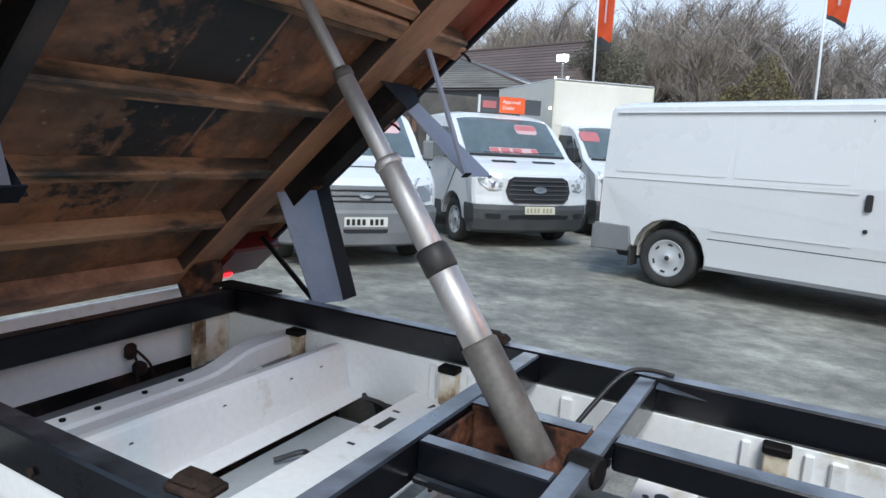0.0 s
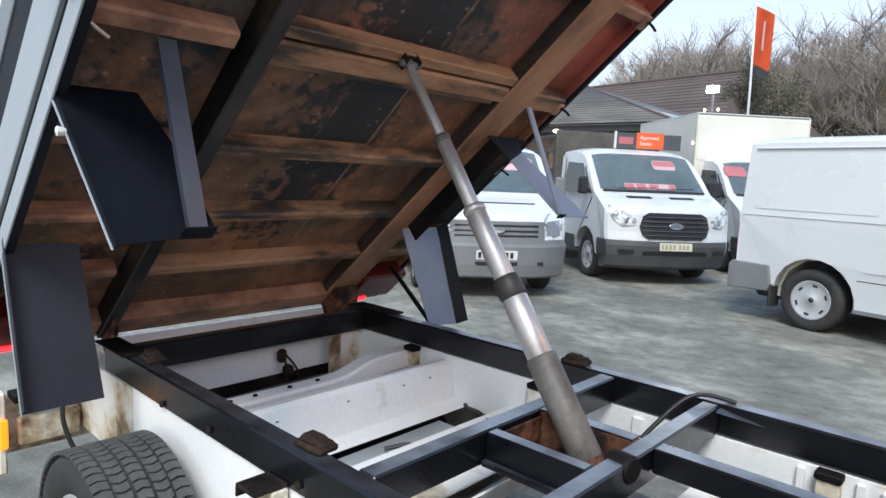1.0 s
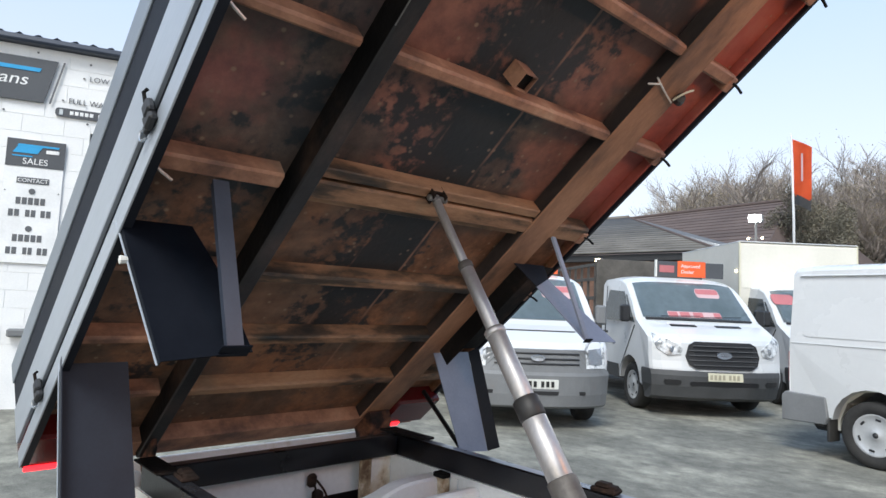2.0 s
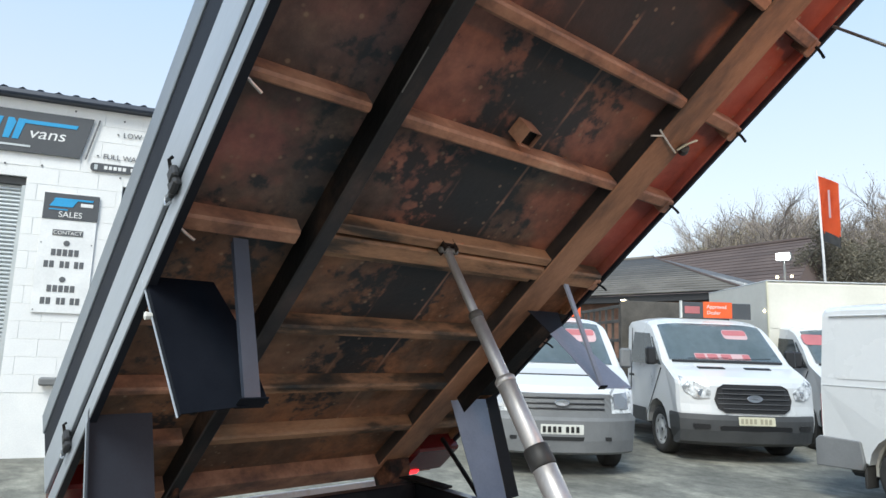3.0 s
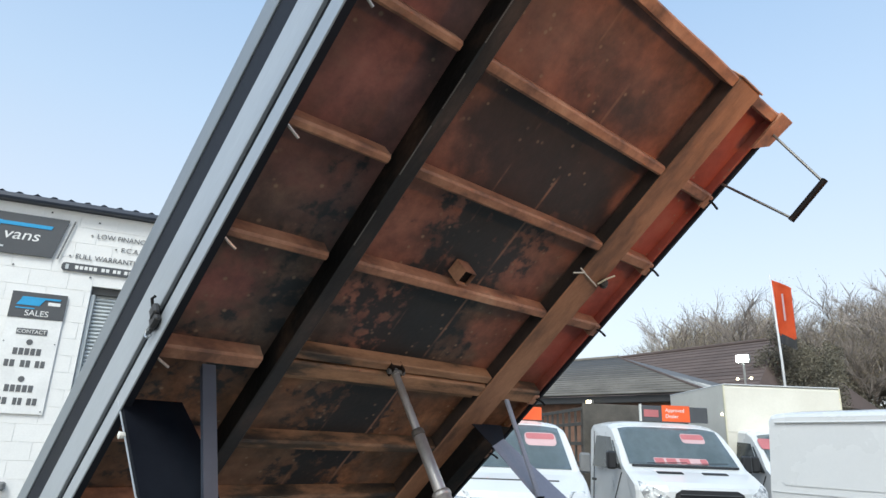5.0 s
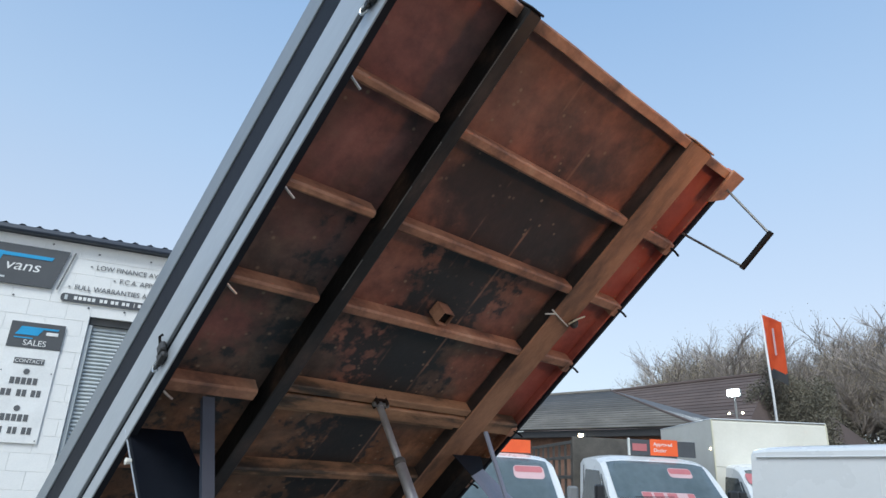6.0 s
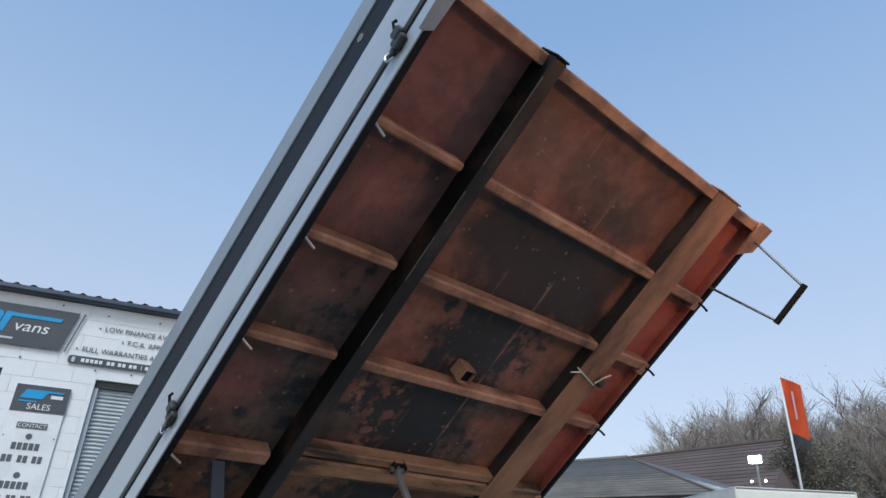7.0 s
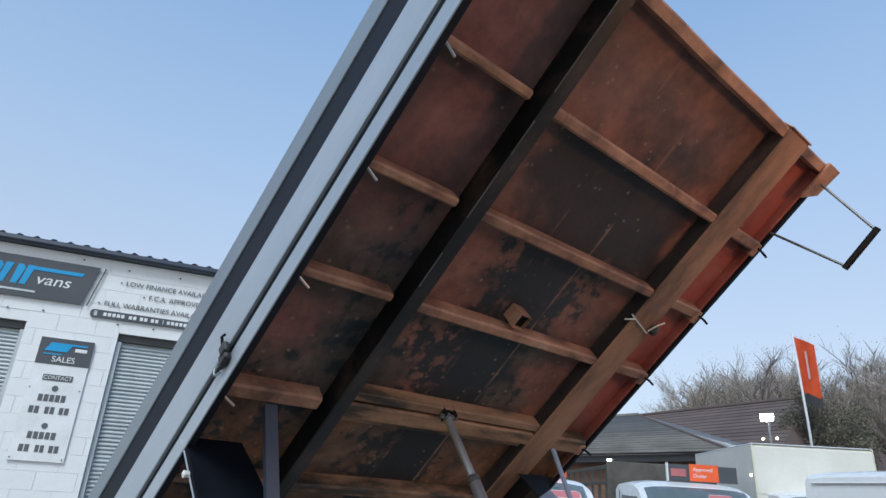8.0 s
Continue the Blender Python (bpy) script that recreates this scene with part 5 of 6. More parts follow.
def newer_cab(parent):
    """Nose of a recent large van: deep hexagonal grille, swept-back lamps, dark bumper."""
    o = [(-1.45, 0.42)] + [(-0.62, 0.42)] + arch(0.0, 0.45, 0.42) + [(0.60, 0.40), (0.90, 0.38), (0.965, 0.43), (0.985, 0.55), (0.965, 0.70), (0.945, 0.80), (0.925, 1.06), (0.89, 1.13), (0.80, 1.185), (0.55, 1.265),
        (0.36, 1.315), (0.20, 1.38), (-0.08, 1.66), (-0.33, 1.93), (-0.43, 2.01), (-0.62, 2.075), (-0.95, 2.10), (-1.38, 2.085), (-1.45, 2.03)]
    c = Cab(o, 2.04, parent)
    c.body("cab_body", "van_white", "white painted cab")
    # bumper: dark lower nose wrapping to the arches
    bm = bmesh.new()
    rows = []
    for z, off in ((0.24, -0.12), (0.29, -0.02), (0.45, 0.026), (0.60, 0.024), (0.665, 0.016), (0.675, -0.02)):
        row = []
        for k in range(25):
            f = -1.0 + 2 * k / 24
            p = c.at(c.front_x(max(z, 0.45)), z, f * 0.995)
            row.append(bm.verts.new(p + Vector((off, f * 0.012, 0))))
        for sgn, at in ((-1, 0), (1, len(row))):
            q = c.at(0.47, z, sgn)
            row.insert(at, bm.verts.new((0.47, q.y + sgn * max(off, -0.01), z)))
        rows.append(row)
    for a, b in zip(rows, rows[1:]):
        for j in range(len(a) - 1):
            bm.faces.new((a[j], a[j + 1], b[j + 1], b[j]))
    part("front_bumper", bm, "bumper_dark", parent, "dark grey plastic bumper")
    c.front("lower_intake", rounded(-0.52, 0.52, 0.46, 0.525, 0.03), "dark_plastic", off=0.034, cuts=2)
    g = c.front("grille", [(-0.42, 0.70), (0.42, 0.70), (0.52, 0.76), (0.56, 0.88), (0.51, 1.04), (0.42, 1.09), (-0.42, 1.09), (-0.51, 1.04), (-0.56, 0.88), (-0.52, 0.76)], "dark_plastic", off=0.018, cuts=3,
                label="black hexagonal grille")
    for k in range(5):
        z = 0.755 + k * 0.068
        w = 0.46 if k in (0, 4) else 0.52
        x = c.front_x(z) + 0.024
        bm = tube([c._on(w * s, z, 0.028) for s in (-1, -0.8, -0.5, 0, 0.5, 0.8, 1)], 0.009, 6)
        part("grille_bar", bm, "bumper_dark", g)
    part("badge", lathe([(0, 0), (0.11, 0.004), (0.115, 0.0), (0.11, -0.006), (0, -0.006)], 24, m=Matrix.Translation(c._on(0, 0.90, 0.034)) @ pose(0, 0, 0, 0, 0, -90) @ Matrix.Diagonal((1, 1, 0.45, 1))), "chrome_badge", g)
    for s in (-1, 1):
        lamp = c.front("headlamp", [(s * 0.62, 0.90), (s * 0.60, 0.985), (s * 0.68, 1.05), (s * 0.84, 1.135), (s * 0.96, 1.19), (s * 0.975, 1.08), (s * 0.93, 0.97), (s * 0.80, 0.88)], "lamp_lens", off=0.014, cuts=3, label="clear headlamp")
        bm = lathe([(0, 0.004), (0.045, 0.003), (0.05, 0), (0.045, -0.02), (0, -0.02)], 18, m=Matrix.Translation(c._on(s * 0.73, 0.965, 0.013)) @ pose(0, 0, 0, 0, 0, -90))
        part("lamp_bowl", bm, "chrome_badge", lamp)
        c.front("fog_lamp_panel", rounded(min(s * 0.64, s * 0.86), max(s * 0.64, s * 0.86), 0.47, 0.54, 0.03), "dark_plastic", off=0.034, cuts=2)
        v = 0.36
        bm = bmesh.new()
        for k in range(3):
            p = [c.at(0.46 - 0.03 * k, 1.289 + 0.008 * k, f / 1.02) for f in (s * 0.16, s * 0.28, s * 0.42, s * 0.56)]
            tube([q + Vector((0, 0, 0.004)) for q in p], 0.012, 5, into=bm)
        part("bonnet_vent", bm, "dark_plastic", parent)
        mirror(c, 0.02, 1.40, s)
        c.side("side_window", [(-0.05, 1.33), (-0.42, 1.86), (-1.10, 1.90), (-1.16, 1.33)], "side_glass", s)
        c.side("quarter_window", [(0.14, 1.32), (-0.02, 1.33), (-0.34, 1.80), (-0.30, 1.80)], "side_glass", s)
        c.side("door_seam", [(-1.24, 0.50), (-1.255, 0.50), (-1.255, 1.98), (-1.24, 1.98)], "dark_plastic", s, off=0.002)
        c.side("door_seam", [(0.16, 1.28), (0.148, 1.28), (-0.50, 0.50), (-0.488, 0.50)], "dark_plastic", s, off=0.002)
        c.side("sill_moulding", [(-1.44, 0.40), (-0.48, 0.40), (-0.48, 0.62), (-1.44, 0.62)], "bumper_dark", s, off=0.012)
        c.side("door_handle", rounded(-1.14, -0.98, 1.10, 1.14, 0.015), "dark_plastic", s, off=0.025, thick=0.03)
    c.screen("windscreen", 1.405, 1.985, 0.885, 0.90, "glass")
    part("scuttle", tube([c.at(0.215, 1.385, f) + Vector((0.01, 0, 0.008)) for f in (-0.86, -0.5, 0, 0.5, 0.86)], 0.02, 6), "dark_plastic", parent)
    for f0, f1 in ((-0.6, 0.05), (0.05, 0.72)):
        part("wiper", tube([c.at(0.17, 1.42, f0) + Vector((0.02, 0, 0.015)), c.at(0.15, 1.44, f1) + Vector((0.02, 0, 0.015))], 0.005, 5), "dark_plastic", parent)
    number_plate(c, 0.0, 0.595, back="plate_cream", ink="plate_faint")
    for s in (-1, 1):
        wheel(parent, 0.0, s * 0.87, 0.35, r=0.35, w=0.22, outer=s)
    part("underbody", box(-1.4, 0.75, -0.72, 0.72, 0.32, 0.44, 0.03), "dark_plastic", parent)
    return c


def price_cards(c, badge_y, badge_z):
    b = card(c, "price_card", rounded(badge_y - 0.20, badge_y + 0.20, badge_z - 0.05, badge_z + 0.10, 0.05), "pink_paper", label="red and white price card")
    card(c, "card_band", rounded(badge_y - 0.19, badge_y + 0.19, badge_z + 0.01, badge_z + 0.09, 0.03), "red_paper", off=0.021)
    card(c, "price_strip", rounded(-0.46, 0.42, 1.425, 1.515, 0.015, 2), "pink_paper", label="price strip along the windscreen")
    for y0, y1 in ((-0.45, -0.30), (-0.26, -0.10), (-0.04, 0.12), (0.30, 0.41)):
        card(c, "strip_mark", rounded(y0, y1, 1.432, 1.508, 0.01, 1), "red_paper", off=0.021)


# recent white tipper with a brown caged body
FORD = pose(-3.46, 8.42, 0, 0, 0, -37)
ford = thing("caged_tipper_truck", "white caged tipper truck with an orange roof sign", "truck", FORD)
c = newer_cab(ford)
price_cards(c, 0.36, 1.80)
sign = part("roof_sign", box(-0.66, -0.62, -0.31, 0.88, 2.10, 2.36, 0.006), "sign_grey", ford, "orange and black roof sign board")
part("sign_panel", box(-0.618, -0.612, 0.05, 0.55, 2.105, 2.375, 0.002), "orange", sign)
part("sign_panel", box(-0.618, -0.612, -0.27, -0.01, 2.17, 2.29, 0.002), "red_paper", sign)
part("sign_end", box(-0.67, -0.61, -0.335, -0.312, 2.09, 2.38, 0.003), "plate_white", sign)
part("sign_lettering", words("Approved", 0.085, Matrix.Translation((-0.611, 0.11, 2.265)) @ pose(0, 0, 0, 0, 0, 90)), "white_ink", sign)
part("sign_lettering", words("Dealer", 0.085, Matrix.Translation((-0.611, 0.11, 2.165)) @ pose(0, 0, 0, 0, 0, 90)), "white_ink", sign)
part("headboard", box(-1.66, -1.60, -1.02, 1.02, 0.95, 2.42, 0.008), "cage_brown", ford, "tall dark headboard")
part("load_bed", box(-4.6, -1.55, -1.04, 1.04, 0.86, 0.96, 0.01), "bumper_dark", ford)
part("chassis_frame", box(-4.5, -1.4, -0.42, 0.42, 0.55, 0.855, 0.02), "dark_plastic", ford)
for s in (-1, 1):
    for k in range(8):
        x = -1.72 - k * 0.40
        part("cage_post", box(x - 0.025, x + 0.025, s * 1.0 - 0.02, s * 1.0 + 0.02, 0.96, 2.36, 0.004), "cage_brown", ford)
    for z in (1.35, 1.70, 2.05, 2.32):
        part("cage_rail", box(-4.58, -1.66, s * 1.024 - 0.006, s * 1.024 + 0.006, z - 0.03, z + 0.03, 0.003), "cage_brown", ford)
    part("drop_board", box(-4.58, -1.66, s * 1.036 - 0.004, s * 1.036 + 0.012, 0.97, 1.30, 0.004), "cage_brown", ford)
    for x in (-3.55,):
        wheel(ford, x, s * 0.82, 0.35, r=0.35, w=0.24, outer=s)

# older white van: grey slatted nose
OLD = pose(-4.33, 5.30, 0, 0, 0, -38)
old = thing("older_panel_van", "older white van with a grey slatted nose and bumper", "van", OLD)
o = [(-2.6, 0.40)] + [(-0.62, 0.40)] + arch(0.0, 0.43, 0.40) + [(0.58, 0.40), (0.84, 0.38), (0.895, 0.42), (0.905, 0.62), (0.885, 0.80), (0.865, 0.97), (0.80, 1.06), (0.50, 1.17), (0.22, 1.25),
    (0.10, 1.30), (-0.20, 1.60), (-0.42, 1.84), (-0.52, 1.92), (-0.72, 1.975), (-1.1, 1.99), (-2.5, 1.99), (-2.6, 1.95)]
c = Cab(o, 1.97, old, round_nose=0.30)
c.body("van_body", "van_white", "white painted van body")
bm = bmesh.new()
rows = []
for z, off in ((0.26, -0.05), (0.29, 0.006), (0.43, 0.03), (0.66, 0.03), (0.70, 0.016), (0.97, 0.014), (0.985, -0.02)):
    row = []
    wide = 0.995 if z < 0.71 else 0.62
    for k in range(21):
        f = (-1.0 + 2 * k / 20) * wide
        row.append(bm.verts.new(c.at(c.front_x(max(z, 0.43)), z, f) + Vector((off, f * 0.012, 0))))
    rows.append(row)
for a, b in zip(rows, rows[1:]):
    for j in range(len(a) - 1):
        bm.faces.new((a[j], a[j + 1], b[j + 1], b[j]))
part("front_bumper", bm, "bumper_grey", old, "grey plastic nose and bumper")
for z in (0.80, 0.86, 0.925):
    w = 0.53
    part("grille_slot", tube([c._on(w * s, z, 0.018) for s in (-1, -0.6, -0.2, 0.2, 0.6, 1)], 0.013, 6), "dark_plastic", old)
c.front("lower_intake", rounded(-0.62, 0.62, 0.43, 0.475, 0.015), "dark_plastic", off=0.036, cuts=3)
part("badge", lathe([(0, 0), (0.085, 0.004), (0.09, 0.0), (0.08, -0.006), (0, -0.006)], 24, m=Matrix.Translation(c._on(0, 0.87, 0.045)) @ pose(0, 0, 0, 0, 0, -90) @ Matrix.Diagonal((1, 1, 0.42, 1))), "chrome_badge", old)
for s in (-1, 1):
    c.front("headlamp", [(s * 0.63, 0.75), (s * 0.62, 1.0), (s * 0.66, 1.07), (s * 0.88, 1.085), (s * 0.925, 1.03), (s * 0.925, 0.75)], "lamp_lens", off=0.016, cuts=3, label="tall clear headlamp")
    c.front("lamp_shade", [(s * 0.66, 0.80), (s * 0.66, 0.98), (s * 0.86, 1.0), (s * 0.88, 0.80)], "pink_paper" if s > 9 else "chrome_badge", off=0.020, thick=0.006, cuts=2)
    mirror(c, -0.02, 1.36, s, "bumper_grey")
    c.side("side_window", [(-0.12, 1.27), (-0.52, 1.80), (-1.05, 1.83), (-1.12, 1.27)], "side_glass", s)
    c.side("door_seam", [(-1.2, 0.48), (-1.214, 0.48), (-1.214, 1.9), (-1.2, 1.9)], "dark_plastic", s, off=0.002)
    wheel(old, 0.0, s * 0.83, 0.335, r=0.335, w=0.21, outer=s)
    wheel(old, -2.1, s * 0.83, 0.335, r=0.335, w=0.21, outer=s)
c.screen("windscreen", 1.315, 1.895, 0.885, 0.90, "glass")
part("bonnet_gap", tube([c.at(0.47, 1.178, f) + Vector((0, 0, 0.004)) for f in (-0.6, -0.3, 0, 0.3, 0.6)], 0.012, 6), "dark_plastic", old)
card(c, "price_card", rounded(0.30, 0.75, 1.62, 1.80, 0.06), "pink_paper", label="red and white price card")
card(c, "card_band", rounded(0.32, 0.73, 1.71, 1.79, 0.03), "red_paper", off=0.021)
number_plate(c, 0.0, 0.56)
part("roof_board", box(-0.80, -0.76, -0.45, 0.67, 1.985, 2.17, 0.006), "sign_grey", old, "orange roof sign board")
part("board_panel", box(-0.758, -0.752, 0.18, 0.66, 1.99, 2.18, 0.002), "orange", old)

# white box truck
LUTON = pose(-2.275, 11.10, 0, 0, 0, -43)
luton = thing("box_truck", "white box truck with a tall cream body", "truck", LUTON)
c = newer_cab(luton)
card(c, "price_card", rounded(-0.9, -0.5, 1.72, 1.90, 0.05), "red_paper", label="red windscreen card")
bm = prism([(-0.95, 0.95), (-0.95, 2.86), (-0.99, 2.90), (-3.9, 2.90), (-3.9, 0.95)], "y", -1.12, 1.12)
part("box_body", bm, "cream", luton, "cream panelled box body")
part("box_front_panel", box(-0.949, -0.942, -1.10, 1.10, 2.02, 2.86, 0.003), "cream", luton)
part("roof_cap", box(-3.91, -0.94, -1.125, 1.125, 2.901, 2.92, 0.006), "van_white", luton)
for s in (-1, 1):
    part("corner_trim", box(-1.00, -0.940, s * 1.122 - 0.012, s * 1.122 + 0.012, 0.95, 2.90, 0.005), "plate_cream", luton)
    wheel(luton, -3.1, s * 0.85, 0.35, r=0.35, w=0.24, outer=s)
part("chassis_frame", box(-3.8, -1.4, -0.42, 0.42, 0.55, 0.94, 0.02), "dark_plastic", luton)
for z in (2.33,):
    part("marker_lamp", box(-1.13, -1.07, -1.132, -1.121, z, z + 0.04, 0.003), "lamp_warm", luton, "small lit marker lamp")

# white panel van broadside on
VAN = pose(-0.27, 7.17, 0, 0, 0, -14.5)
van = thing("white_panel_van", "long white panel van with grey rear bumper", "van", VAN)
o = [(-0.88, 0.46), (-0.43, 0.44)] + arch(0.0, 0.43, 0.42) + [(0.43, 0.30), (2.87, 0.30)] + [(p + 3.30, z) for p, z in arch(0.0, 0.43, 0.32)] + [(4.12, 0.30), (4.21, 0.60), (4.15, 0.98), (3.82, 1.16),
    (3.39, 1.30), (2.95, 1.88), (2.78, 2.03), (2.5, 2.095), (1.8, 2.125), (-0.66, 2.12), (-0.83, 2.105), (-0.865, 2.05), (-0.878, 1.20), (-0.885, 0.70)]
c = Cab(o, 1.97, van, lean=0.085, round_nose=0.12, nose_from=3.6)
c.body("van_body", "van_white", "white painted van body")
for s in (-1, 1):
    # roof gutter, crease lines, raised panels and seams
    part("roof_gutter", tube([c.at(x, 2.04, s) + Vector((0, s * 0.012, 0)) for x in (-0.76, 0, 1, 2.6)], 0.013, 6), "van_white", van)
    for x0, x1 in ((-0.70, 0.60), (0.66, 1.74)):
        c.side("pressed_panel", rounded(x0, x1, 1.29, 1.96, 0.05), "van_white", s, off=0.0025)
    part("body_crease", tube([c.at(x, 1.215, s) + Vector((0, s * 0.004, 0)) for x in (-0.84, 0, 1.80)], 0.004, 6), "van_white", van)
    part("body_crease", tube([c.at(x, 0.72, s) + Vector((0, s * 0.004, 0)) for x in (0.5, 1.0, 1.80)], 0.004, 6), "van_white", van)
    c.side("sill_seam", [(0.46, 0.62), (2.80, 0.62), (2.80, 0.628), (0.46, 0.628)], "dark_plastic", s, off=0.002)
    for x in (1.82, 2.98):
        c.side("door_seam", [(x, 0.40), (x + 0.010, 0.40), (x + 0.010, 1.96), (x, 1.96)], "dark_plastic", s, off=0.002)
    c.side("door_handle", rounded(1.86, 1.92, 1.06, 1.22, 0.02), "dark_plastic", s, off=0.02, thick=0.03)
    c.side("lock_cap", rounded(1.87, 1.91, 0.86, 0.90, 0.018), "dark_plastic", s, off=0.008)
    c.side("side_window", [(2.10, 1.33), (2.10, 1.86), (2.66, 1.86), (3.05, 1.33)], "side_glass", s)
    wheel(van, 0.0, s * 0.83, 0.335, r=0.335, w=0.215, outer=s)
    wheel(van, 3.30, s * 0.83, 0.335, r=0.335, w=0.215, outer=s)
    part("arch_lining", prism([(-0.40, 0.30), (-0.405, 0.40), (-0.33, 0.60), (-0.15, 0.74), (0.0, 0.765), (0.15, 0.74), (0.33, 0.60), (0.40, 0.40), (0.40, 0.30), (0.43, 0.30), (0.43, 0.55), (0.30, 0.77),
                               (0.0, 0.83), (-0.30, 0.77), (-0.43, 0.55), (-0.43, 0.30)], "y", min(s * 0.55, s * 0.80), max(s * 0.55, s * 0.80)), "cream", van, "pale dirty wheel-arch lining")
    part("mud_flap", box(-0.47, -0.44, s * 0.84 - 0.10, s * 0.84 + 0.10, 0.18, 0.50, 0.008), "rubber", van)
    part("tail_lamp", box(-0.885, -0.83, s * 0.925 - 0.045, s * 0.925 + 0.045, 0.76, 1.12, 0.012), "red_paper", van, "red tail lamp")
    part("rear_bumper", prism([(-0.95, 0.34), (-0.46, 0.36), (-0.43, 0.44), (-0.46, 0.655), (-0.90, 0.665), (-0.95, 0.62)], "y", min(s * 0.3, s * 0.995), max(s * 0.3, s * 0.995), 0.01), "bumper_grey", van, "grey plastic rear bumper")
    c.side("sill_edge", [(0.44, 0.285), (2.86, 0.285), (2.86, 0.325), (0.44, 0.325)], "bumper_grey", s, off=0.004)
c.screen("windscreen", 1.335, 1.86, 0.88, 0.88, "glass")
part("underbody", box(-0.8, 3.95, -0.66, 0.66, 0.24, 0.42, 0.04), "dark_plastic", van)
card(c, "roof_card", rounded(-0.4, 0.4, 1.40, 1.50, 0.02), "red_paper")

# the tipper truck's own cab, out of view, added in front of its bed to block light
before = set(bpy.data.objects)
newer_cab(truck)
for ob in bpy.data.objects:
    if ob not in before and ob.parent == truck:
        ob.matrix_basis = pose(3.47, 0.03, 0) @ ob.matrix_basis
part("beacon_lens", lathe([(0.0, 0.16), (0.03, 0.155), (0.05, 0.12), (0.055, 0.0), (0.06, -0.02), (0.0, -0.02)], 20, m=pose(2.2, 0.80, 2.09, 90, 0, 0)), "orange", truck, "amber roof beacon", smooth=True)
# unseen dark sheet, added to cut light bounced onto the deck
part("cab_back_wall", box(2.008, 2.019, -0.93, 0.99, 0.75, 2.03, 0.004), "bumper_dark", truck)


# ---- the dealer's white unit ----
WALL_AZ = 70.66
UNIT = pose(-6.983, 2.451, 0, 0, 0, WALL_AZ)
unit = thing("dealer_unit", "white painted blockwork sales unit with roller shutters", "building", UNIT)
EAVE = 4.44
openings = ((-5.9, -3.05, 3.44), (-1.96, 0.75, 3.44))
END = 1.6
bm = bmesh.new()
xs = [-9.0] + [v for o0, o1, _ in openings for v in (o0, o1)] + [END]
for k in range(0, len(xs), 2):
    box(xs[k], xs[k + 1], 0.0, 0.30, 0.0, EAVE, into=bm)
for o0, o1, top_z in openings:
    box(o0, o1, 0.0, 0.30, top_z, EAVE, into=bm)
wall = part("front_wall", bm, "mortar", unit, "white painted block wall")
part("side_wall", box(-9.0, -8.7, 0.30, 14, 0, EAVE), "mortar", unit)
part("side_wall", box(END - 0.3, END, 0.30, 14, 0, EAVE), "mortar", unit)
part("back_wall", box(-8.7, END - 0.3, 13.7, 14, 0, EAVE), "mortar", unit)
# corrugated roof edge with gutter
bm = bmesh.new()
rows = []
for k in range(0, 301):
    x = -9.1 + k * 10.8 / 300
    w = 0.5 + 0.5 * math.cos(2 * math.pi * x / 0.20)
    rows.append([bm.verts.new((x, y, z + 0.035 * w ** 3)) for y, z in ((-0.10, 4.535), (7.0, 5.5), (14.2, 4.55))])
for a, b in zip(rows, rows[1:]):
    bm.faces.new((a[0], b[0], b[1], a[1])), bm.faces.new((a[1], b[1], b[2], a[2]))
bmesh.ops.solidify(bm, geom=bm.faces[:], thickness=0.012)
part("roof", bm, "roof_sheet", unit, "corrugated dark sheet roof")
part("gutter", prism([(-0.13, 4.445), (-0.02, 4.445), (-0.004, 4.47), (-0.004, 4.53), (-0.14, 4.53), (-0.15, 4.47)], "x", -9.1, END + 0.1, 0.006), "gutter", unit, "dark blue-grey gutter")
# shutters of single slats
for o0, o1, top_z in openings:
    sh = part("roller_shutter", box(o0 + 0.005, o1 - 0.005, 0.135, 0.15, 0.02, top_z - 0.01), "shutter", unit, "grey slatted roller shutter, closed")
    part("shutter_hood", box(o0 + 0.004, o1 - 0.004, 0.06, 0.13, top_z - 0.10, top_z - 0.004, 0.006), "bumper_dark", unit)
    for edge in (o0 + 0.03, o1 - 0.03):
        part("shutter_guide", box(edge - 0.025, edge + 0.025, 0.05, 0.134, 0.02, top_z - 0.105, 0.004), "shutter", unit)
    n = int((top_z - 0.14) / 0.051)
    prof = [(0.132, 0.0), (0.114, 0.006), (0.105, 0.020), (0.108, 0.035), (0.122, 0.046), (0.132, 0.0485)]
    mesh = None
    for k in range(n):
        if mesh is None:
            ob = part("slat", prism(prof, "x", o0 + 0.06, o1 - 0.06), "shutter", sh)
            mesh = ob.data
        else:
            ob = part("slat", None, "shutter", sh, mesh=mesh)
        ob.location.z = 0.05 + k * 0.051


# signs on the wall
def board(name, s0, s1, z0, z1, mat, label, y=-0.030, t=0.014, skew=0.0):
    bm = prism([(s0, z0), (s1 - skew, z0), (s1, z1), (s0, z1)], "y", y - t, y, 0.002)
    return part(name, bm, mat, unit, label)


def lettering(text, s, z, size, mat, parent, y=-0.046, align="LEFT", wide=1.0, lean=0.0):
    m = Matrix.Translation((s, y, z)) @ Matrix(((wide, 0, lean, 0), (0, 1, 0, 0), (0, 0, 1, 0), (0, 0, 0, 1)))
    return part("lettering", words(text, size, m, align=align), mat, parent)


main = board("sign_board", -6.2, -2.37, 3.74, 4.285, "sign_grey", "dark grey fascia sign with blue emblem", skew=0.12)
part("sign_stripe", prism([(-2.435, 3.74), (-2.415, 3.74), (-2.295, 4.285), (-2.315, 4.285)], "y", -0.040, -0.030, 0.001), "ink", main)
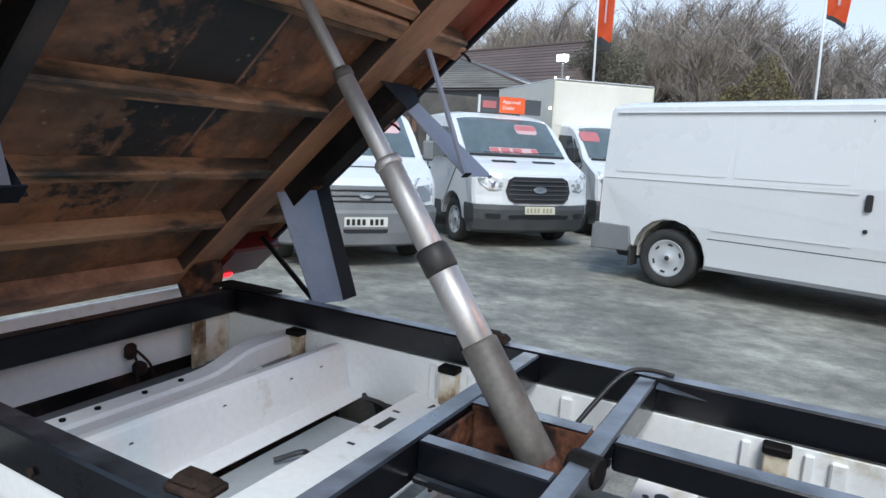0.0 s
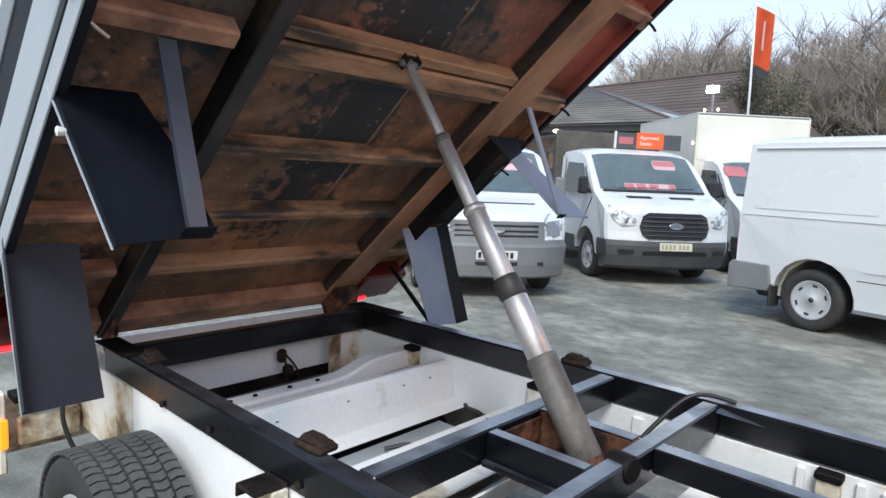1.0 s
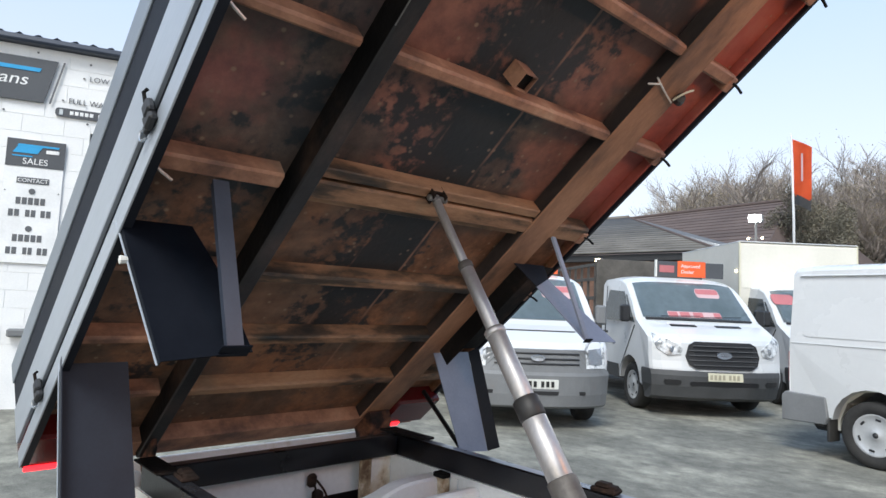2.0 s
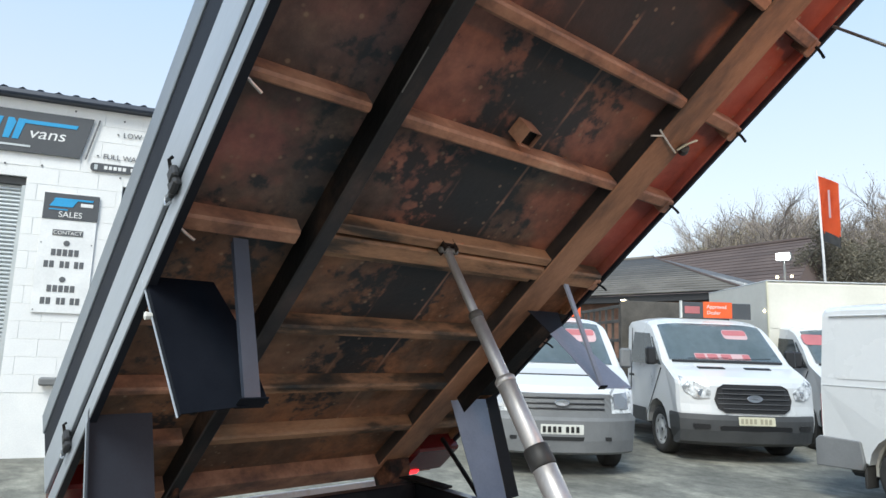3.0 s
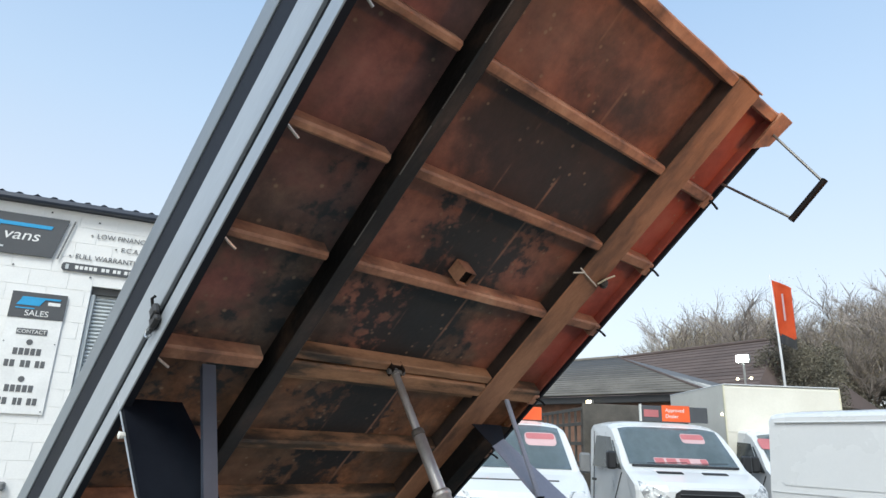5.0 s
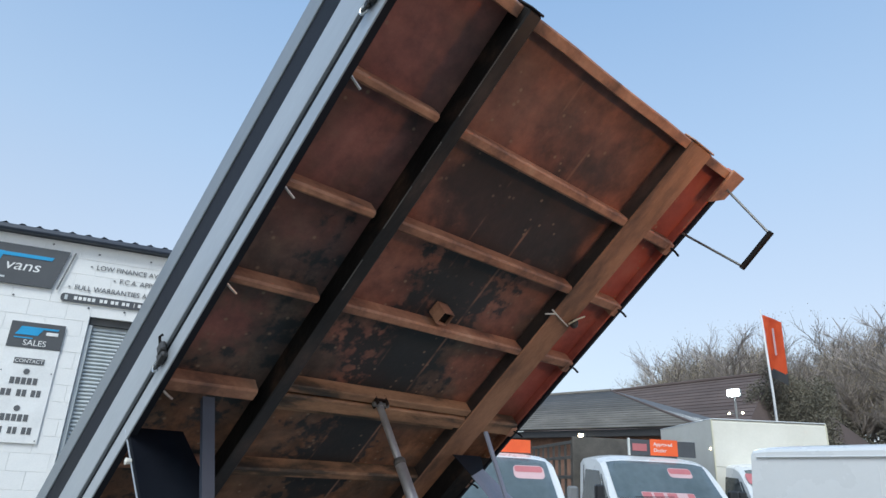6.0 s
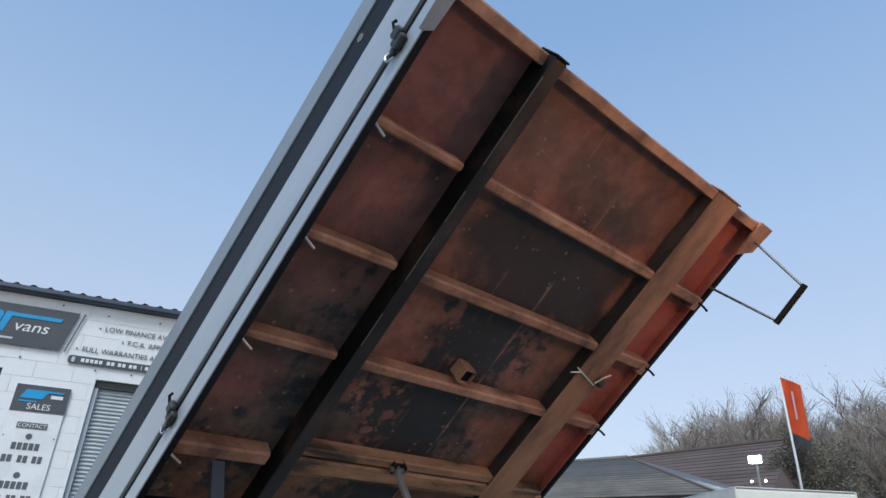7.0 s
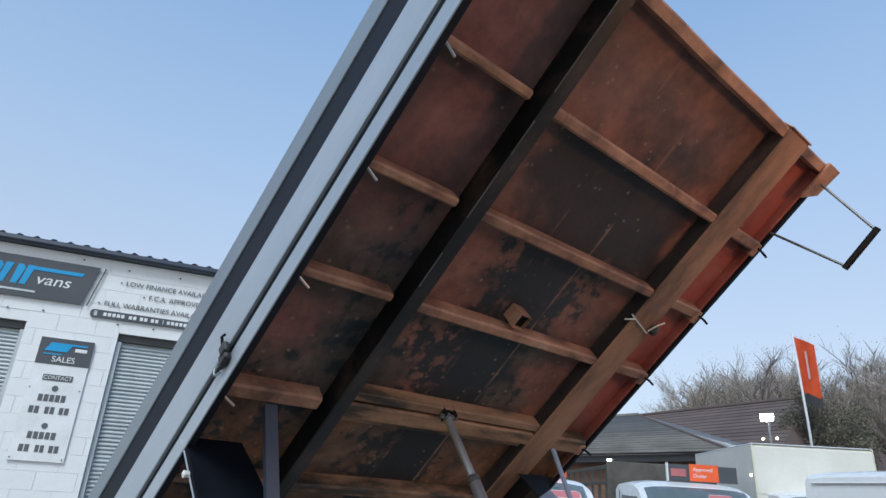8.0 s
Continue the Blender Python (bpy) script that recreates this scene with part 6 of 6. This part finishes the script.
# emblem as plain blue and white shapes
for a in range(3):
    s0 = -3.86 + a * 0.25
    part("emblem_shape", prism([(s0, 3.90), (s0 + 0.07, 3.90), (s0 + 0.13, 4.12), (s0 + 0.10, 4.17), (s0 + 0.04, 4.17)], "y", -0.050, -0.045, 0.001), "sign_blue", main)
    part("emblem_shape", prism([(s0 + 0.10, 3.90), (s0 + 0.17, 3.90), (s0 + 0.24, 4.17), (s0 + 0.15, 4.17)], "y", -0.050, -0.045, 0.001), "sign_blue", main)
part("emblem_bar", prism([(-3.16, 4.115), (-2.56, 4.115), (-2.54, 4.165), (-3.14, 4.165)], "y", -0.051, -0.0455, 0.001), "sign_blue", main)
part("emblem_bar", prism([(-4.0, 4.05), (-3.66, 4.05), (-3.64, 4.10), (-3.98, 4.10)], "y", -0.050, -0.0455, 0.001), "sign_blue", main)
lettering("vans", -3.09, 3.935, 0.205, "white_ink", main, wide=1.16, lean=0.22)
part("sign_small_print", box(-3.55, -3.05, -0.049, -0.045, 3.81, 3.835), "shutter", main)

part("wall_lettering", words("LOW FINANCE AVAILABLE", 0.096, Matrix.Translation((-2.02, -0.018, 4.100))), "ink", unit, "charcoal slogan lettering")
part("wall_lettering", words("F.C.A. APPROVED", 0.096, Matrix.Translation((-1.70, -0.018, 3.948))), "ink", unit)
part("wall_lettering", words("FULL WARRANTIES AVAILABLE", 0.096, Matrix.Translation((-2.23, -0.018, 3.785))), "ink", unit)
for s, z in ((-2.08, 4.13), (-1.76, 3.978), (-2.29, 3.815)):
    part("bullet", box(s - 0.012, s + 0.012, -0.02, -0.014, z - 0.008, z + 0.008), "ink", unit)
strip = part("phone_strip", prism(rounded(-2.36, -0.6, 3.605, 3.715, 0.04), "y", -0.030, -0.016, 0.001), "sign_grey", unit, "dark strip with pale number bars")
part("phone_icon", box(-2.315, -2.275, -0.036, -0.031, 3.625, 3.695, 0.006), "shutter", strip)
for s0, k in ((-2.20, 5), (-1.885, 2), (-1.745, 2), (-1.605, 2), (-1.40, 5), (-1.085, 2), (-0.945, 2)):
    for i in range(k):
        part("number_bar", box(s0 + i * 0.055, s0 + i * 0.055 + 0.040, -0.036, -0.031, 3.637, 3.685, 0.002), "white_ink", strip)
part("number_bar", box(-1.452, -1.444, -0.036, -0.031, 3.630, 3.692, 0.001), "white_ink", strip)

panel = board("contact_panel", -2.83, -2.21, 1.745, 3.265, "panel_white", "white contact panel with number bars", y=-0.022, t=0.010)
part("emblem_panel", box(-2.825, -2.205, -0.040, -0.033, 2.925, 3.262, 0.002), "sign_grey", panel)
part("emblem_shape", prism([(-2.76, 3.09), (-2.50, 3.09), (-2.44, 3.19), (-2.70, 3.19)], "y", -0.046, -0.0405, 0.001), "sign_blue", panel)
part("emblem_bar", prism([(-2.72, 3.175), (-2.28, 3.175), (-2.27, 3.20), (-2.70, 3.20)], "y", -0.047, -0.041, 0.001), "sign_blue", panel)
part("emblem_bar", box(-2.76, -2.55, -0.046, -0.0405, 3.045, 3.06), "sign_blue", panel)
part("emblem_word", box(-2.41, -2.27, -0.046, -0.0405, 3.105, 3.15, 0.003), "white_ink", panel)
lettering("SALES", -2.515, 2.957, 0.105, "white_ink", panel, y=-0.044, align="CENTER")
part("contact_tab", box(-2.69, -2.35, -0.040, -0.033, 2.72, 2.795, 0.002), "ink", panel)
lettering("CONTACT", -2.52, 2.735, 0.066, "white_ink", panel, y=-0.043, align="CENTER")
for z in (2.625, 2.165):
    part("phone_icon", lathe([(0.020, 0), (0.036, 0), (0.036, 0.004), (0.020, 0.004)], 16, m=pose(-2.52, -0.038, z)), "ink", panel)
for z, spans in ((2.505, ((-2.68, -2.36),)), (2.355, ((-2.745, -2.62), (-2.57, -2.45), (-2.41, -2.29))), (2.05, ((-2.68, -2.36),)), (1.895, ((-2.735, -2.61), (-2.56, -2.45), (-2.41, -2.29)))):
    for s0, s1 in spans:
        k = max(2, round((s1 - s0) / 0.062))
        for i in range(k):
            a = s0 + (s1 - s0) * i / k
            part("number_bar", box(a, a + (s1 - s0) / k - 0.014, -0.038, -0.0325, z - 0.042, z + 0.042, 0.002), "ink", panel)
for s, z in ((-2.80, 2.62), (-2.24, 2.62), (-2.80, 1.78), (-2.24, 1.78)):
    part("panel_screw", lathe([(0, 0), (0.009, 0), (0.007, 0.004), (0, 0.004)], 8, m=pose(s, -0.038, z)), "ink", panel)
for s, z in ((-2.9, 3.60), (-2.02, 4.32), (-1.35, 4.33), (-2.0, 3.55), (-1.55, 3.55), (-2.6, 4.37), (-3.3, 3.58)):
    part("wall_plug", lathe([(0, 0), (0.014, 0), (0.011, 0.006), (0, 0.006)], 8, m=pose(s, -0.016, z)), "ink", unit)
bm = box(-2.63, -2.43, -0.12, -0.014, 0.86, 0.96, 0.02)
part("wall_lamp", bm, "bumper_grey", unit, "small grey bulkhead lamp, unlit")

# ---- tiled-roof hall behind the vehicles ----
hall = thing("tiled_roof_hall", "low brick hall with a grey hipped tile roof", "building", pose(0, 0, 0))
part("brick_wall", box(-22, -6.9, 16.4, 16.7, 0, 3.16), "brick", hall, "orange brick wall")
part("brick_wall", box(-7.2, -6.9, 16.7, 24, 0, 3.16), "brick", hall)
part("fascia_board", box(-22.2, -6.45, 16.0, 16.06, 3.02, 3.23, 0.01), "fascia", hall)
part("soffit", box(-22.2, -6.45, 16.06, 16.4, 3.04, 3.07), "fascia", hall)
EV, RZ, RY, RX = 3.24, 5.09, 20.6, -11.95


def course(k, n):
    """One lapped row of tiles on the front slope, cut to the hip."""
    a, b = k / n, (k + 1) / n + 0.02
    y0, y1 = 15.9 + (RY - 15.9) * a, 15.9 + (RY - 15.9) * min(b, 1)
    z0, z1 = EV + (RZ - EV) * a, EV + (RZ - EV) * min(b, 1)
    x0, x1 = -6.35 + (RX + 6.35) * a, -6.35 + (RX + 6.35) * min(b, 1)
    return sheet([(-22.5, y0, z0 + 0.035), (x0, y0, z0 + 0.035), (x1, y1, z1 + 0.01), (-22.5, y1, z1 + 0.01)], 0.02)


roof = part("roof_deck", sheet([(-22.5, 15.95, EV), (-6.4, 15.95, EV), (RX, RY, RZ), (-22.5, RY, RZ)], 0.05), "fascia", hall)
for k in range(18):
    part("tile_course", course(k, 18), "roof_tile", roof)
part("hip_slope", sheet([(-6.35, 15.9, EV + 0.02), (-6.35, 25.3, EV + 0.02), (RX, RY, RZ + 0.02)] + [(RX - 0.01, RY, RZ + 0.02)], 0.05), "roof_sheet", hall)
part("hip_ridge", tube([(-6.35, 15.9, EV + 0.05), (RX, RY, RZ + 0.04)], 0.05, 8), "roof_brown", hall)
part("ridge", tube([(RX, RY, RZ + 0.04), (-22.5, RY, RZ + 0.04)], 0.09, 8), "roof_tile", hall)
lamp = part("eaves_lamp", box(-10.25, -10.05, 15.85, 15.99, 3.0, 3.12, 0.02), "bumper_grey", hall)
part("lamp_lens", box(-10.23, -10.07, 15.80, 15.849, 3.01, 3.10, 0.01), "lamp_warm", hall, "lit eaves lamp")

# long brown roof further back, its ridge running away behind the hall
LA, LB = Vector((-8.0, 27.2, 0)), Vector((-20.0, 29.6, 0))
barn_len = (LB - LA).length
barn = thing("brown_roof_building", "long brick building with a brown tiled roof", "building",
             Matrix.Translation(LA) @ pose(0, 0, 0, 0, 0, math.degrees(math.atan2(LB.y - LA.y, LB.x - LA.x))))
BR, BE, BD = 6.42, 3.6, 4.6
part("wall", box(-0.8, barn_len, -BD + 0.4, BD - 0.4, 0, BE + 0.1), "brick", barn)
HIP = 1.5
deck = part("roof_slope", sheet([(-1.2, BD, BE), (barn_len, BD, BE), (barn_len, 0.0, BR), (HIP - 1.2, 0.0, BR)], 0.10), "roof_brown", barn)
for k in range(16):
    a, b = k / 16, min(1.0, (k + 1) / 16 + 0.02)
    part("roof_course", sheet([(HIP * a - 1.25, BD * (1 - a), BE + (BR - BE) * a + 0.05), (barn_len, BD * (1 - a), BE + (BR - BE) * a + 0.05),
                               (barn_len, BD * (1 - b), BE + (BR - BE) * b + 0.02), (HIP * b - 1.25, BD * (1 - b), BE + (BR - BE) * b + 0.02)], 0.02), "roof_brown", deck)
part("back_slope", sheet([(-1.2, -BD, BE), (barn_len, -BD, BE), (barn_len, 0.0, BR), (HIP - 1.2, 0.0, BR)], 0.10), "roof_brown", barn)
part("hip_slope", sheet([(-1.2, BD, BE + 0.02), (-1.2, -BD, BE + 0.02), (HIP - 1.2, -0.01, BR + 0.02), (HIP - 1.2, 0.01, BR + 0.02)], 0.08), "roof_brown", barn)
part("ridge", tube([(HIP - 1.2, 0, BR + 0.03), (barn_len, 0, BR + 0.03)], 0.10, 8), "roof_brown", barn)

# floodlight mast
mast = thing("floodlight_mast", "grey yard mast with a lit white floodlight", "street lamp", pose(-7.0, 20.2, 0))
part("mast_pole", tube([(0, 0, 0), (0, 0, 4.6)], [0.05, 0.035], 10), "bumper_grey", mast)
head = part("lamp_head", box(-0.22, 0.22, -0.08, 0.08, 4.57, 4.83, 0.03), "bumper_grey", mast)
part("lamp_face", box(-0.20, 0.20, -0.105, -0.081, 4.59, 4.81, 0.01), "lamp_white", head, "lit floodlight face")
for x in (-0.22, 0.22):
    part("small_lamp", box(x - 0.035, x + 0.035, -0.08, -0.02, 4.01, 4.08, 0.02), "lamp_warm", mast, "small lit lamp")
part("lamp_bar", box(-0.26, 0.26, -0.015, 0.02, 4.035, 4.06, 0.005), "bumper_grey", mast)
flood = bpy.data.lights.new("floodlight", "SPOT")
flood.energy, flood.color, flood.spot_size, flood.shadow_soft_size = 250, (1.0, 0.97, 0.9), radians(120), 0.2
fl = new("floodlight", flood)
fl.matrix_world = look((-7.0, 19.9, 4.7), (-3.0, 8, 0))


# flags
def flag_pole(x, y, height, top_z, low_z, width, label, swing):
    p = thing("flag_pole", label, "flag", pose(x, y, 0), group="yard flags")
    part("pole", tube([(0, 0, 0), (-0.02, 0, height * 0.6), (-0.10, 0, height)], [0.055, 0.045, 0.03], 10), "pole", p, smooth=True)
    bm = bmesh.new()
    rows = []
    for i in range(33):
        t = i / 32
        z = top_z + (low_z - top_z) * t
        w = width * (1 - 0.18 * t)
        row = []
        for j in range(13):
            q = j / 12
            row.append(bm.verts.new((-0.06 + 0.05 * t + q * w * math.cos(swing), q * w * math.sin(swing) + 0.06 * math.sin(5 * q + 3 * t), z - 0.30 * q * w / width - 0.10 * q * q)))
        rows.append(row)
    for i, (a, b) in enumerate(zip(rows, rows[1:])):
        for j in range(12):
            f = bm.faces.new((a[j], a[j + 1], b[j + 1], b[j]))
            f.material_index = 1 if i >= 27 - 0.05 * (j - 6) ** 2 + 1.5 * (j < 2) else 0
    bmesh.ops.solidify(bm, geom=bm.faces[:], thickness=0.004)
    ob = part("flag", bm, "orange", p, "orange flag with dark foot")
    ob.data.materials.append(M["sign_grey"])
    part("flag_mark", prism(rounded(width * 0.38, width * 0.48, low_z + 0.8, top_z - 0.6, 0.02), "y", -0.05, -0.046), "pink_paper", p)


flag_pole(-7.08, 24.0, 8.4, 8.2, 5.75, 0.66, "tall white pole with a tattered orange flag", 0.15)
flag_pole(0.62, 24.0, 7.4, 7.3, 6.3, 0.7, "tall white pole with an orange and black flag", 0.1)


# ---- bare winter trees ----
def tree_mesh(seed, height, spread, fan=(7, 7, 7, 7)):
    """A bare tree: short trunk, rising limbs that fork four times into fine upright twigs."""
    rnd = random.Random(seed)
    tips, verts, faces = [], [], []

    def stick(a, b, r0, r1, sides):
        d = (b - a).normalized()
        s = d.cross(Vector((0.3, 0.2, 1)) if abs(d.z) < 0.9 else Vector((1, 0.1, 0))).normalized()
        u = d.cross(s)
        base = len(verts)
        for p, r in ((a, r0), (b, r1)):
            for k in range(sides):
                g = 2 * math.pi * k / sides
                verts.append(p + (s * math.cos(g) + u * math.sin(g)) * r)
        for k in range(sides):
            faces.append((base + k, base + (k + 1) % sides, base + sides + (k + 1) % sides, base + sides + k))

    def grow(a, d, length, r, level):
        pieces = 4 if level < 2 else (3 if level < 3 else 2)
        p, line = a.copy(), [a.copy()]
        for i in range(pieces):
            d = (d + Vector((rnd.gauss(0, 0.07), rnd.gauss(0, 0.07), 0.05 + rnd.gauss(0, 0.03)))).normalized()
            q = p + d * length / pieces
            stick(p, q, r * (1 - 0.6 * i / pieces), r * (1 - 0.6 * (i + 1) / pieces), 7 if level < 2 else (4 if level < 3 else 3))
            p = q
            line.append(p.copy())
        if level >= len(fan):
            tips.append(p.copy())
            return
        for k in range(fan[level]):
            t = 1.0 if k == 0 else rnd.uniform(0.30 if level else 0.45, 1.0)
            at = min(pieces - 1, int(t * pieces))
            start = line[at].lerp(line[at + 1], t * pieces - at)
            turn = rnd.uniform(0, 2 * math.pi)
            out = Vector((math.cos(turn), math.sin(turn), rnd.uniform(-0.1, 0.25))) * spread
            nd = (d * rnd.uniform(0.55, 0.95) + out * rnd.uniform(0.45, 1.0)).normalized()
            grow(start, nd, length * rnd.uniform(0.46, 0.68) * (1.15 if level == 0 else 1.0), r * (0.58 if level == 0 else 0.52), level + 1)

    grow(Vector((0, 0, 0)), Vector((0, 0, 1)), height * 0.46, height * 0.015, 0)
    mesh = bpy.data.meshes.new("branches")
    mesh.from_pydata([tuple(v) for v in verts], [], faces)
    return mesh, tips


def leaf_mesh(tips, seed, share, size, mat):
    rnd = random.Random(seed)
    verts, faces = [], []
    for p in tips:
        if rnd.random() > share:
            continue
        for _ in range(3):
            q = p + Vector((rnd.gauss(0, 0.18), rnd.gauss(0, 0.18), rnd.gauss(0, 0.18)))
            a = Vector((rnd.gauss(0, 1), rnd.gauss(0, 1), rnd.gauss(0, 1))).normalized() * size * rnd.uniform(0.5, 1.2)
            b = a.cross(Vector((rnd.gauss(0, 1), rnd.gauss(0, 1), rnd.gauss(0, 1)))).normalized() * size * 0.5
            k = len(verts)
            verts += [q - a, q + b, q + a, q - b]
            faces.append((k, k + 1, k + 2, k + 3))
    mesh = bpy.data.meshes.new("leaves")
    mesh.from_pydata([tuple(v) for v in verts], [], faces)
    mesh.materials.append(M[mat])
    return mesh


KINDS = []
for seed, h, sp, share in ((3, 10.5, 0.72, 0.75), (8, 10.0, 0.62, 0.45), (15, 9.5, 0.80, 0.12)):
    mesh, tips = tree_mesh(seed, h, sp)
    mesh.materials.append(M["twig"])
    KINDS.append((mesh, leaf_mesh(tips, seed, share, 0.042, "leaf_brown"), max(v.co.z for v in mesh.vertices)))
def skyline(x):
    """Height of the tree tops along the back of the yard."""
    known = ((-30.0, 3.5), (-26.0, 5.5), (-23.0, 8.6), (-20.6, 10.5), (-17.5, 11.8), (-8.0, 12.2), (-4.0, 11.2), (2.5, 8.2), (9.0, 7.2))
    for (x0, z0), (x1, z1) in zip(known, known[1:]):
        if x <= x1:
            return z0 + (z1 - z0) * max(0.0, (x - x0) / (x1 - x0))
    return known[-1][1]


def tree_line():
    """Two loose rows of trees, leafier to the west."""
    rnd = random.Random(31)
    x = -27.0
    while x < 8.5:
        for row_y in (40.0, 45.0):
            px = x + rnd.uniform(-0.6, 0.6) + (0.9 if row_y > 42 else 0.0)
            leafy = 0 if px < -14 else (1 if px < -7 else 2)
            kind = leafy if rnd.random() < 0.7 else rnd.randrange(3)
            tall = skyline(px * 40.0 / row_y) * row_y / 40.0 * rnd.uniform(0.86, 1.04)
            yield px, row_y + rnd.uniform(-1.2, 1.2), kind, tall / KINDS[kind][2], rnd.uniform(0, 360)
        x += 1.45


for x, y, kind, size, turn in tree_line():
    t = thing("bare_tree", "bare winter tree with fine brown branches and a few yellow leaves" if kind < 2 else "bare winter tree with fine brown branches", "tree",
              pose(x, y, 0, 0, 0, turn) @ Matrix.Diagonal((size, size, size, 1)), group="trees behind the yard")
    part("trunk", None, "twig", t, mesh=KINDS[kind][0])
    part("crown", None, "leaf_brown", t, mesh=KINDS[kind][1])


# evergreen undergrowth at their feet
def thicket(label, count, x0, x1, y0, y1, height, seed, mat="leaf_dark", leaf=0.12, lowest=0.0):
    """Leaves of a ragged hedge; height: a function of x."""
    rnd = random.Random(seed)
    verts, faces = [], []
    for _ in range(count):
        x = rnd.uniform(x0, x1)
        z = lowest + (max(0.8, height(x)) - lowest) * rnd.uniform(0.03, 1.0) ** 0.8
        q = Vector((x, rnd.uniform(y0, y1), z))
        a = Vector((rnd.gauss(0, 1), rnd.gauss(0, 1), rnd.gauss(0, 1))).normalized() * leaf * rnd.uniform(0.5, 1.5)
        b = a.cross(Vector((rnd.gauss(0, 1), rnd.gauss(0, 1), rnd.gauss(0, 1)))).normalized() * leaf * 0.5
        k = len(verts)
        verts += [q - a, q + b, q + a, q - b]
        faces.append((k, k + 1, k + 2, k + 3))
    mesh = bpy.data.meshes.new("thicket")
    mesh.from_pydata([tuple(v) for v in verts], [], faces)
    mesh.materials.append(M[mat])
    tagged(new("thicket", mesh), label, "hedge", kind="stuff")


thicket("dark evergreen undergrowth below the bare trees", 60000, -26, 8, 36.4, 39.6,
        lambda x: max(1.5, 2.6 + 1.6 * math.sin(x * 0.7 + 1) + 1.2 * math.sin(x * 1.9) + (1.6 if -9.5 < x < -4 else 0)), 21, leaf=0.10)
thicket("ivy-grown brown-green shrubs beside the brown-roofed building", 42000, -8.5, -5.7, 24.6, 26.8,
        lambda x: 6.15 + 0.35 * math.sin(x * 3.1) + 0.25 * math.sin(x * 7.3) - 0.42 * (x + 7.2) ** 2, 22, "leaf_ivy", 0.045)
thicket("yellowing olive shrub below the bare trees", 13000, -4.3, 0.4, 37.0, 39.2,
        lambda x: 6.9 + 0.5 * math.sin(x * 2.6) - 0.5 * (x + 2.0) ** 2, 23, "leaf_olive", 0.065)

# ---- single painted blocks of the sales unit ----
BL, BH = 0.45, 0.216
meshes = {}


def block(s0, s1, z0, z1):
    w, h = round(s1 - s0, 3), round(z1 - z0, 3)
    if (w, h) not in meshes:
        bm = box(0.002, w - 0.002, -0.0045, 0.0, 0.002, h - 0.002, 0.0015)
        ob = part("block", bm, "block_white", wall)
        meshes[(w, h)] = ob.data
    else:
        ob = part("block", None, "block_white", wall, mesh=meshes[(w, h)])
    ob.location = (s0, -0.001, z0)


def course_spans(z0, z1):
    spans = [(-6.4, END)]
    for o0, o1, top_z in openings:
        if z0 < top_z - 0.02:
            spans = [s for a, b in spans for s in ((a, min(b, o0)), (max(a, o1), b)) if s[1] - s[0] > 0.05]
    return spans


row = 0
z = 0.768
while z < EAVE - 0.02:
    z1 = min(z + BH, EAVE)
    for a, b in course_spans(z, z1):
        s = math.floor(a / BL) * BL - (BL / 2 if row % 2 else 0)
        while s < b - 0.01:
            s0, s1 = max(s, a), min(s + BL, b)
            if s1 - s0 > 0.04 and -4.4 < s1 and s0 < 0.4:
                block(s0, s1, z, z1)
            s += BL
    row += 1
    z += BH
